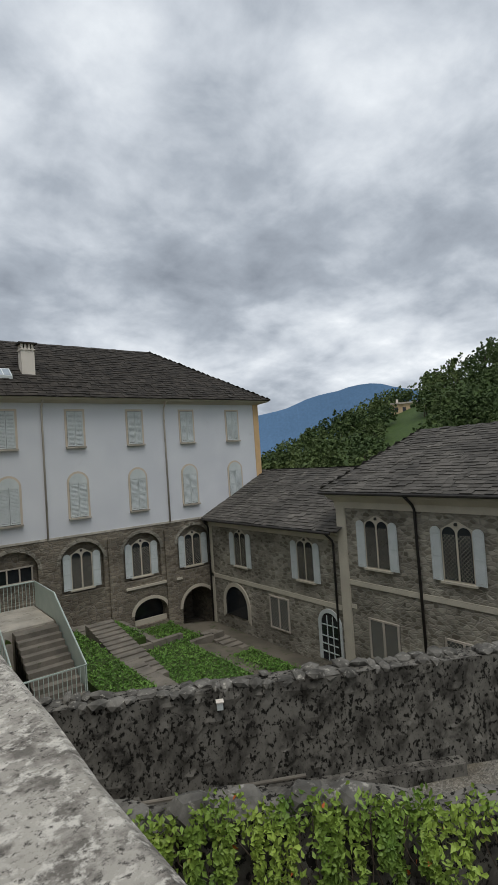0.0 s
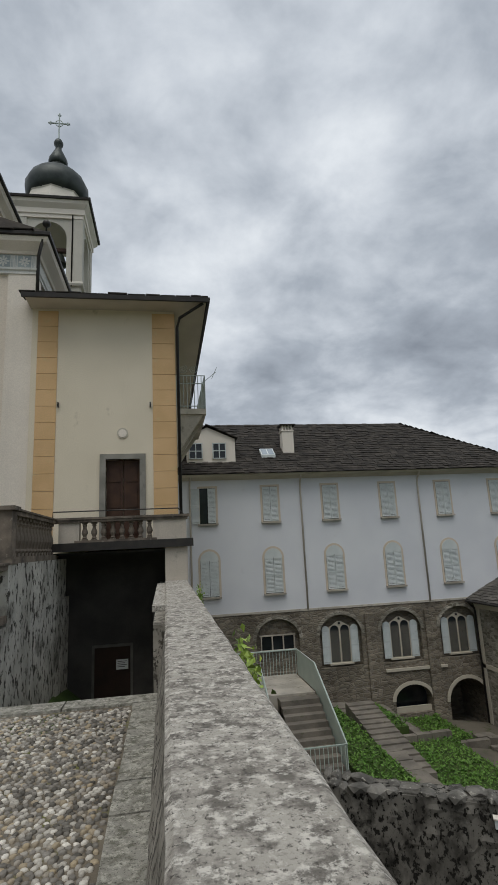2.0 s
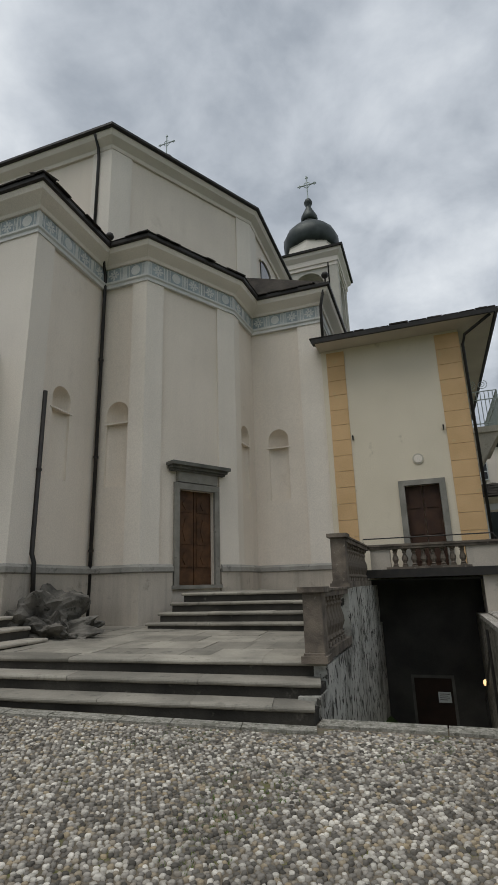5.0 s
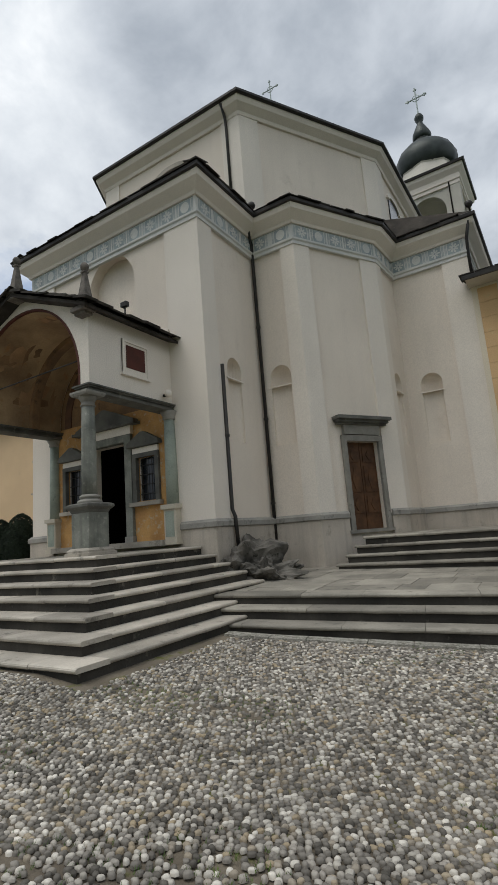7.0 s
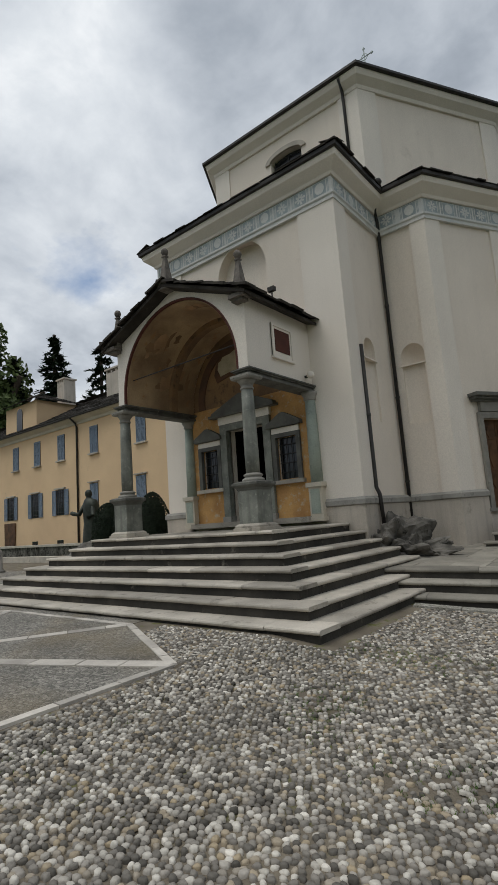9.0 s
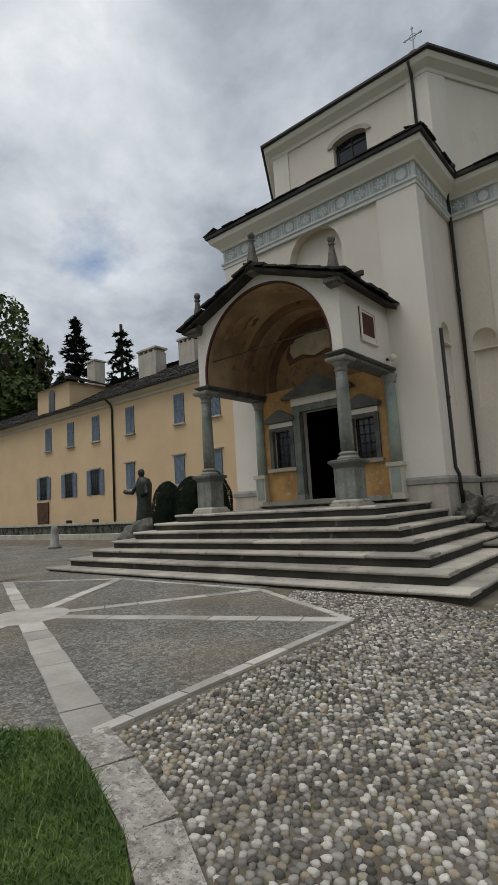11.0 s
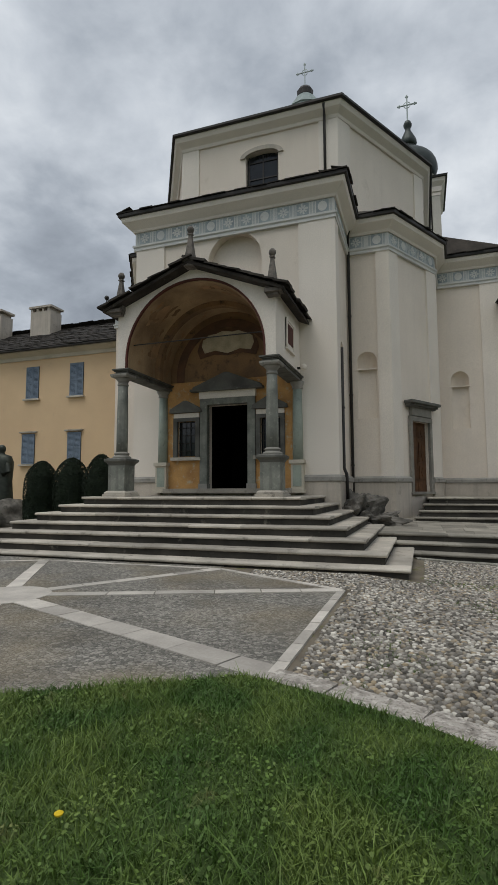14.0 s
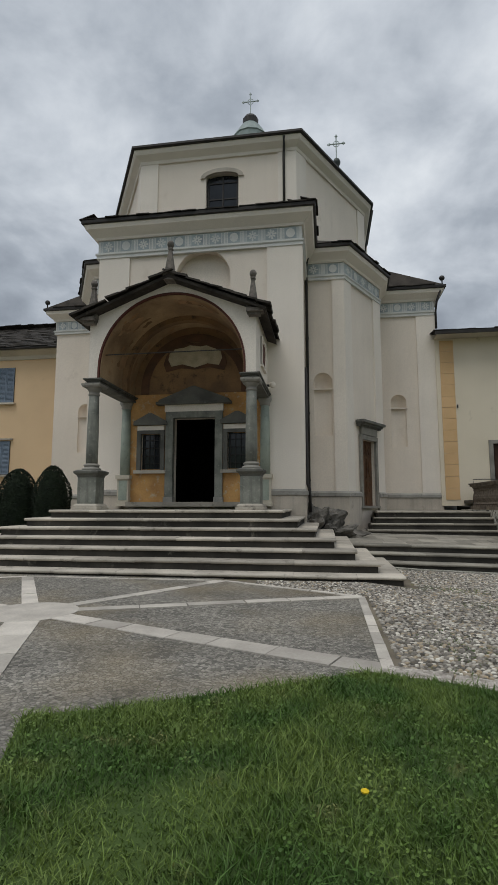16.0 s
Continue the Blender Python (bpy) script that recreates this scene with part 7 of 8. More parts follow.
# ---- stone wings ----
def on_wing(y, z, x=32.45):
    return pose(x, y, z, 0, 0, FACE_W)


def build_wing():
    th = thing("stone_wing", "two storey grey rubble wing with cream bands and slate roof", "building")
    X = 32.47
    bm = BM(); box(bm, X, 42, 12.3, 24.57, -11, -2.6)
    part("wall", bm, "rubble_g", th)
    bm = BM(); box(bm, X - 0.05, X, 12.45, 24.5, -6.45, -6.2)
    part("band", bm, "cream", th, "cream plaster band")
    bm = BM(); sweep(bm, [(X, 24.5), (X, 12.3)], [(0, -3.0), (0.06, -3.0), (0.1, -2.75), (0.35, -2.6), (0.4, -2.5), (0, -2.5)])
    part("cornice", bm, "cream", th, "cream cornice")
    bm = BM(); box(bm, X - 0.05, X, 24.1, 24.5, -9.8, -3.0)
    part("corner_strip", bm, "cream", th)
    roof(th, [[(31.95, 24.5, -2.5), (31.95, 12.0, -2.5), (38.0, 12.0, 0.42), (38.0, 26.2, 0.42)], [(44, 12.0, -2.5), (44, 24.5, -2.5), (38, 24.5, 0.42), (38, 12.0, 0.42)]], "slate_g", seed=100, row=0.27, wide=(0.2, 0.55))
    bm = BM(); tube(bm, [(31.85, 24.4, -2.55), (31.85, 12.4, -2.55)], 0.07, 8)
    part("gutter", bm, "dark", th)
    pipe(th, [(31.9, 12.75, -2.6), (32.35, 12.72, -3.0), (32.38, 12.72, -3.2), (32.38, 12.72, -8.9)], 0.06)
    pipe(th, [(31.9, 24.3, -2.6), (32.3, 24.38, -3.0), (32.36, 24.4, -3.2), (32.36, 24.4, -9.6)], 0.06)
    w = bifora(th, on_wing(20.85, -5.35), 1.25, 2.1)
    copy_thing(w, on_wing(14.9, -5.35))
    # ground floor
    bm = BM(); slab_xz(bm, arch_pts(0, 1.2, 0, 0.75, 1.15, 14), -0.03, 0.02)
    a = part("arch_window", bm, "glass", th, "dark arched opening with a cream surround")
    a.matrix_basis = on_wing(21.6, -8.65)
    bm = BM(); o, i_ = arch_pts(0, 1.45, -0.25, 0.75, 1.4, 14), arch_pts(0, 1.2, 0, 0.75, 1.15, 14)
    slab_xz(bm, o[1:] + [o[0], i_[0]] + i_[:0:-1], -0.09, 0.0)
    part("surround", bm, "cream", a)
    bm = BM(); box(bm, -0.85, 0.85, -0.03, 0.02, 0, 1.72)
    r = part("barred_window", bm, "pane_grey", th, "rectangular window behind a diamond grille")
    r.matrix_basis = on_wing(17.35, -8.45)
    bm = BM(); box(bm, -0.85, -0.76, -0.07, 0.01, 0, 1.72), box(bm, 0.76, 0.85, -0.07, 0.01, 0, 1.72), box(bm, -0.05, 0.05, -0.07, 0.01, 0, 1.72), box(bm, -0.85, 0.85, -0.07, 0.01, -0.08, 0), box(bm, -0.85, 0.85, -0.07, 0.01, 1.72, 1.8)
    part("frame", bm, "plinth", r)
    bm = BM(); lattice(bm, -0.75, 0.75, 0.02, 1.7, -0.05, 0.2)
    part("grille", bm, "cream", r)
    bm = BM(); slab_xz(bm, arch_pts(0, 0.62, 0, 1.85, 0.6, 12), -0.03, 0.02)
    d = part("glazed_door", bm, "glass", th, "arched glazed door with fan light")
    d.matrix_basis = on_wing(13.35, -9.2)
    bm = BM(); o, i_ = arch_pts(0, 0.82, 0, 1.85, 0.8, 12), arch_pts(0, 0.62, 0, 1.85, 0.6, 12)
    slab_xz(bm, o[1:] + [o[0], i_[0]] + i_[:0:-1], -0.08, 0.0)
    for x in (-0.22, 0.18):
        box(bm, x, x + 0.04, -0.06, -0.02, 0, 2.3)
    for z in (0.4, 0.8, 1.2, 1.78):
        box(bm, -0.62, 0.62, -0.06, -0.02, z, z + 0.05)
    part("frame", bm, "shutter_w", d)

    th = thing("tall_stone_wing", "taller grey rubble wing with cream corner and cornice", "building")
    X = 32.40
    bm = BM(); box(bm, X, 44, -10, 12.3, -11, -0.9)
    part("wall", bm, "rubble_g", th)
    bm = BM(); box(bm, X - 0.06, X, 11.75, 12.33, -9.5, -1.1); box(bm, X - 0.02, X + 1.5, 12.3, 12.36, -9.5, -1.1)
    part("corner_strip", bm, "cream", th)
    bm = BM(); box(bm, X - 0.05, X, -10, 11.75, -5.02, -4.78)
    part("band", bm, "cream", th)
    bm = BM(); sweep(bm, [(36, 12.33), (X, 12.33), (X, -10)], [(0, -1.3), (0.06, -1.3), (0.08, -1.0), (0.35, -0.75), (0.42, -0.55), (0, -0.5)])
    part("cornice", bm, "cream", th, "cream cornice")
    roof(th, [[(31.85, 13.0, -0.5), (31.85, -11, -0.5), (38, -3, 2.3), (38, 11.0, 2.3)], [(44, 13.0, -0.5), (31.85, 13.0, -0.5), (38, 11.0, 2.3)], [(31.85, -11, -0.5), (44, -11, -0.5), (38, -3, 2.3)], [(44, -11, -0.5), (44, 13, -0.5), (38, 11.0, 2.3), (38, -3, 2.3)]], "slate_g", seed=120, row=0.27, wide=(0.2, 0.55))
    bm = BM(); tube(bm, [(31.78, 12.9, -0.55), (31.78, -10.9, -0.55)], 0.07, 8)
    part("gutter", bm, "dark", th)
    pipe(th, [(31.8, 7.85, -0.6), (32.25, 7.8, -1.0), (32.32, 7.75, -1.2), (32.32, 7.65, -9)], 0.065)
    w = bifora(th, on_wing(9.9, -4.05, 32.38), 1.35, 2.2)
    for y in (5.9, 1.9, -2.1):
        copy_thing(w, on_wing(y, -4.05, 32.38))
    r2 = copy_thing(r, on_wing(9.85, -8.2, 32.38))
    r2.parent = th
    r3 = copy_thing(r, on_wing(5.9, -8.2, 32.38))
    r3.parent = th
    bm = BM(); box(bm, X - 0.06, X, 11.42, 11.7, -6.15, -5.95)
    part("plaque", bm, "cream", th)


M["slate_g"] = mat("lichened_stone_slate", (0.115, 0.105, 0.092), (0.065, 0.06, 0.053), 0.5, 0.9, 0.4, 18, c3=(0.19, 0.175, 0.15), stain=0.25, per="island", coords="World")
M["pane_grey"] = mat("grey_reflecting_glass", (0.12, 0.125, 0.12), (0.09, 0.095, 0.09), 2, 0.25, 0)
build_wing()


# ---- yellow building ----
def build_yellow():
    th = thing("yellow_building", "long yellow plastered building with blue-grey shutters and chimneys", "building")
    Y = 12.9
    bm = BM(); box(bm, -60, -9.0, Y, 24, -0.3, 10.3)
    part("wall", bm, "yellow", th)
    bm = BM(); sweep(bm, [(-60, Y), (-9, Y)], [(0, 9.95), (0.1, 9.95), (0.15, 10.15), (0.6, 10.35), (0.62, 10.45), (0, 10.5)])
    part("eave", bm, "cream", th, "pale moulded eave")
    bm = BM(); tube(bm, [(-60, Y - 0.7, 10.45), (-9, Y - 0.7, 10.45)], 0.08, 8)
    part("gutter", bm, "dark", th)
    roof(th, [[(-60, Y - 0.75, 10.5), (-9, Y - 0.75, 10.5), (-9, 18.4, 13.9), (-60, 18.4, 13.9)], [(-9, 24.8, 10.5), (-60, 24.8, 10.5), (-60, 18.4, 13.9), (-9, 18.4, 13.9)]], seed=140, row=0.45, wide=(0.4, 0.9))
    pipe(th, [(-25.1, Y - 0.7, 10.4), (-25.1, Y - 0.2, 10.0), (-25.1, Y - 0.1, 9.7), (-25.1, Y - 0.1, 0.3)], 0.08)
    w = shut_window(th, pose(-14.04, Y, 7.4), 1.0, 2.1, "shutter_b", "step")
    for x in (-17.43, -22.93, -27.45, -31.2, -34.9):
        copy_thing(w, pose(x, Y, 7.4))
    v = shut_window(th, pose(-14.1, Y, 3.2), 1.0, 1.95, "shutter_b", "step", hood=True)
    for x in (-17.6, -23.05):
        copy_thing(v, pose(x, Y, 3.2))
    for x in (-27.65, -31.55, -35.8):
        bm = BM(); slab_xz(bm, [(-0.6, 0), (0.6, 0), (0.6, 2.0), (-0.6, 2.0)], -0.03, 0.01)
        o = part("window", bm, "glass", th, "barred window with shutters folded open")
        o.matrix_basis = pose(x, Y, 3.05)
        bm = BM()
        for k in range(5):
            tube(bm, [(-0.5 + 0.25 * k, -0.06, 0), (-0.5 + 0.25 * k, -0.06, 2.0)], 0.018, 5)
        for k in range(5):
            tube(bm, [(-0.6, -0.06, 0.2 + 0.4 * k), (0.6, -0.06, 0.2 + 0.4 * k)], 0.018, 5)
        part("grille", bm, "dark", o)
        for s in (-1, 1):
            bm = BM(); leaf_panel(bm, s * 0.9 - 0.28, s * 0.9 + 0.28, 0, 2.0, -0.09)
            part("shutter", bm, "shutter_b", o, "blue-grey shutter folded open")
        bm = BM(); box(bm, -0.75, 0.75, -0.18, 0.02, 2.05, 2.16)
        part("hood", bm, "step", o)
    for x in (-27.8, -31.7):
        bm = BM(); box(bm, x - 0.45, x + 0.45, Y - 0.02, Y + 0.05, 0.45, 1.1)
        part("cellar_window", bm, "glass", th)
    # door awning far along the wall
    bm = BM(); slab_xz(bm, [(-36.8, 0.6), (-35.0, 0.6), (-34.9, 2.8), (-36.9, 2.8)], Y - 0.12, Y - 0.05)
    part("hanging_cloth", bm, "wood", th, "faded brown hanging cloth")
    # roof turret and chimneys
    bm = BM(); box(bm, -37, -31.5, Y + 0.1, 17, 10.4, 13.3)
    t = part("roof_turret", bm, "yellow", th, "yellow rendered roof turret")
    roof(th, [[(-37.5, Y - 0.4, 13.3), (-31.0, Y - 0.4, 13.3), (-34.2, 15, 14.6)], [(-31.0, Y - 0.4, 13.3), (-31.0, 17.5, 13.3), (-34.2, 15, 14.6)]], seed=170, name="turret_roof")
    bm = BM(); slab_xz(bm, arch_pts(-34.4, 0.5, 11.0, 13.0 - 0.5, 0.5, 10), Y + 0.04, Y + 0.1)
    part("turret_window", bm, "glass", t)
    for x, z0, z1, w_ in ((-33.6, 11.5, 16.4, 1.2), (-25.2, 12.5, 15.5, 2.3), (-20.3, 12.5, 15.3, 1.8)):
        bm = BM(); box(bm, x - w_ / 2, x + w_ / 2, 16.6, 17.8, z0, z1 - 0.5); box(bm, x - w_ / 2 - 0.12, x + w_ / 2 + 0.12, 16.5, 17.9, z1 - 0.25, z1 - 0.1)
        for k in range(4):
            q = x - w_ / 2 + w_ * k / 3.6
            box(bm, q, q + 0.2, 16.6, 17.8, z1 - 0.5, z1 - 0.25)
        part("chimney", bm, "plinth", th, "grey rendered chimney")
    # low wall in front
    w_ = thing("garden_wall", "low dark stone wall before the yellow building", "wall")
    bm = BM(); box(bm, -45, -8, 10.2, 10.6, -0.3, 0.75)
    part("body", bm, "oldrubble", w_)
    bm = BM(); box(bm, -45, -8, 10.1, 10.7, 0.75, 0.9)
    part("coping", bm, "step", w_)
    w2 = thing("low_step_wall", "low stone kerb wall by the lawn strip", "wall")
    bm = BM(); box(bm, -42, -12.5, 6.8, 7.3, -0.3, 0.32)
    part("body", bm, "step", w2)
    bm = BM(); prism(bm, [(-40, 7.3), (-7, 7.3), (-7, 10.2), (-40, 10.2)], -0.3, 0.03)
    single("lawn_strip", bm, "grass", "strip of green lawn before the yellow building", kind="structure")


build_yellow()


def build_statue():
    bm = BM()
    cx, cy, z = -11.75, 5.0, 1.0
    prof = [(0.46, 0), (0.50, 0.1), (0.47, 0.5), (0.42, 1.0), (0.44, 1.5), (0.46, 1.85), (0.36, 2.1), (0.16, 2.2), (0.13, 2.26), (0.2, 2.36), (0.21, 2.48), (0.15, 2.58), (0.05, 2.62)]
    lathe(bm, prof, 0, 0, 14)
    for v in bm.verts:
        k = noise.noise(v.co * 2.3)
        v.co.x += 0.05 * k
        v.co.y = v.co.y * 0.75 + 0.04 * noise.noise(v.co * 3 + Vector((4, 0, 0)))
        if v.co.z > 2.15:
            v.co.x -= 0.14
    tube(bm, [(-0.25, -0.2, 1.85), (-0.5, -0.3, 1.45), (-0.85, -0.4, 1.5), (-0.98, -0.42, 1.55)], 0.1, 8)
    tube(bm, [(0.3, -0.1, 1.85), (0.45, -0.2, 1.4), (0.25, -0.35, 1.25)], 0.11, 8)
    bmesh.ops.transform(bm, matrix=pose(cx, cy, z), verts=bm.verts)
    single("statue", bm, "bronze", "dark bronze robed statue on a boulder", "statue", smooth=True)
    bm = BM(); rough_blob(bm, 1.25, 5, (1.15, 0.95, 0.72), 0.25, 1.4, 4, (cx + 0.1, cy, 0.25))
    single("statue_boulder", bm, "rock", "rough grey boulder under the statue", "boulder", smooth=True)
    th = thing("bollard", "short round-headed stone bollard", "bollard")
    bm = BM(); lathe(bm, [(0.32, 0), (0.30, 0.1), (0.2, 0.16), (0.18, 0.85), (0.16, 1.0), (0.08, 1.08)], -15.2, 2.2, 12)
    part("post", bm, "granite", th, "", True)
    sg = thing("info_sign", "small pale pink sign board on a post", "sign")
    bm = BM(); box(bm, -15.0, -14.4, 8.0, 8.03, 0.8, 1.35)
    part("board", bm, "sign_pink", sg)
    bm = BM(); tube(bm, [(-14.7, 8.05, 0), (-14.7, 8.05, 0.9)], 0.03, 6)
    part("post", bm, "dark", sg)


M["sign_pink"] = mat("pale_pink_panel", (0.6, 0.45, 0.43), (0.55, 0.42, 0.4), 4, 0.6, 0.02)
build_statue()


# ---- plants ----
def leaf_cloud(n, rng, place, size, quad=True):
    """Vertices and faces of n folded leaves; place(rng) gives a point and an outward direction."""
    vs, fs = [], []
    for _ in range(n):
        p, o = place(rng)
        s = size * rng.uniform(0.6, 1.3)
        d = Vector(rng.normal(0, 1, 3)) * 0.7 + o
        d.normalize()
        u = d.cross(Vector(rng.normal(0, 1, 3))).normalized()
        v = d.cross(u)
        i = len(vs)
        tip = p + u * s + d * (0.15 * s)
        vs += [tuple(p - u * s * 0.5), tuple(p + v * s * 0.42 + d * 0.12 * s), tuple(tip), tuple(p - v * s * 0.42 + d * 0.12 * s)]
        fs += [(i, i + 1, i + 2), (i, i + 2, i + 3)]
    return vs, fs


def leafy(name, parent, vs, fs, material, label=""):
    me = bpy.data.meshes.new(name)
    me.from_pydata(vs, [], fs)
    me.materials.append(M[material])
    ob = new(name, me)
    if parent:
        ob.parent = parent
    return tagged(ob, label)


def cone_hedge(x, y, h, r, seed):
    th = thing("clipped_shrub", "dark green clipped conical evergreen beside the portico", "shrub", "clipped shrubs")
    bm = BM(); tube(bm, [(x, y, -0.1), (x, y, h * 0.8)], 0.06, 6)
    part("trunk", bm, "bark", th)
    bm = BM(); lathe(bm, [(r * 0.75, 0.1), (r * 0.92, 0.5), (r * 0.9, h * 0.5), (r * 0.7, h * 0.8), (r * 0.3, h * 0.96)], x, y, 12)
    inner = part("inner_foliage", bm, "hedge", th)

    def place(g):
        a, t = g.uniform(0, 6.283), g.random()
        rr = r * (0.85 + 0.15 * math.sin(3.1 * t)) * (1 if t < 0.6 else math.sqrt(max(0.02, 1 - ((t - 0.6) / 0.4) ** 2)))
        rr *= 1 + 0.12 * noise.noise(Vector((a * 1.5, t * 4, seed)))
        o = Vector((math.cos(a), math.sin(a), 0.25))
        return Vector((x, y, 0.08)) + Vector((rr * math.cos(a), rr * math.sin(a), t * h)), o
    vs, fs = leaf_cloud(9000, np.random.default_rng(seed), place, 0.05)
    leafy("crown", th, vs, fs, "hedge")


for i, (x, y, h, r) in enumerate(((-5.6, 3.6, 2.85, 0.66), (-6.95, 3.6, 2.75, 0.7), (-8.4, 3.6, 2.65, 0.68))):
    cone_hedge(x, y, h, r, 30 + i)


def conifer(x, y, base, h, r, seed, tiers=26, gap=0.6):
    th = thing("conifer", "tall dark conifer behind the yellow building", "tree", "conifers")
    bm = BM(); tube(bm, [(x, y, base), (x, y, base + h * 0.5), (x, y, base + h)], 0.25, 7)
    part("trunk", bm, "bark", th)
    g = np.random.default_rng(seed)
    vs, fs = [], []
    for t in range(tiers):
        k = t / tiers
        z = base + h * (0.12 + 0.88 * k)
        rad = r * (1 - k) ** 0.8 * g.uniform(0.75, 1.15) + 0.2
        for b in range(9):
            a = g.uniform(0, 6.283)
            L = rad * g.uniform(0.6, 1.1)
            d = Vector((math.cos(a), math.sin(a), g.uniform(-0.25, 0.1)))
            for q in range(int(10 + L * 9)):
                f = g.random() ** 0.7
                p = Vector((x, y, z)) + d * L * f + Vector(g.normal(0, 0.12, 3)) - Vector((0, 0, 0.25 * f * f * L * 0.4))
                s = g.uniform(0.35, 0.8)
                u = (d + Vector(g.normal(0, 0.4, 3))).normalized()
                v = u.cross(Vector((0, 0, 1))).normalized()
                i = len(vs)
                vs += [tuple(p - u * s * 0.5), tuple(p + v * s * 0.35 - Vector((0, 0, 0.08))), tuple(p + u * s), tuple(p - v * s * 0.35 - Vector((0, 0, 0.08)))]
                fs += [(i, i + 1, i + 2, i + 3)]
    leafy("crown", th, vs, fs, "conifer")


conifer(-59.8, 31.3, 2, 30.0, 6.2, 1, 34)
conifer(-55.8, 36.9, 2, 29.0, 9.5, 2, 17)
conifer(-64.5, 27.5, 2, 27.0, 6.5, 3, 30)


def broadleaf(x, y, base, h, r, seed, n=9000, size=0.35, material="forest", name="tree", label="broad green tree", group=""):
    th = thing(name, label, "tree", group)
    g = np.random.default_rng(seed)
    bm = BM()
    tube(bm, [(x, y, base), (x + 0.1, y, base + h * 0.3), (x, y + 0.1, base + h * 0.6)], 0.03 * h, 8)
    for k in range(7):
        a = g.uniform(0, 6.28)
        tube(bm, [(x, y, base + h * 0.35), (x + r * 0.4 * math.cos(a), y + r * 0.4 * math.sin(a), base + h * 0.6), (x + r * 0.75 * math.cos(a), y + r * 0.75 * math.sin(a), base + h * 0.75)], 0.012 * h, 6)
    part("trunk", bm, "bark", th)
    cs = [(Vector((x, y, base + h * 0.65)) + Vector((g.normal(0, r * 0.45), g.normal(0, r * 0.45), g.normal(0, h * 0.15))), r * g.uniform(0.3, 0.5)) for _ in range(16)]

    def place(q):
        c, rr = cs[int(q.integers(len(cs)))]
        d = Vector(q.normal(0, 1, 3)).normalized()
        return c + d * rr * (0.75 + 0.3 * q.random()), d
    vs, fs = leaf_cloud(n, g, place, size)
    leafy("crown", th, vs, fs, material)


broadleaf(-68, 26, 0, 33, 10, 7, 14000, 0.6, label="large dark broadleaf tree behind the yellow building")


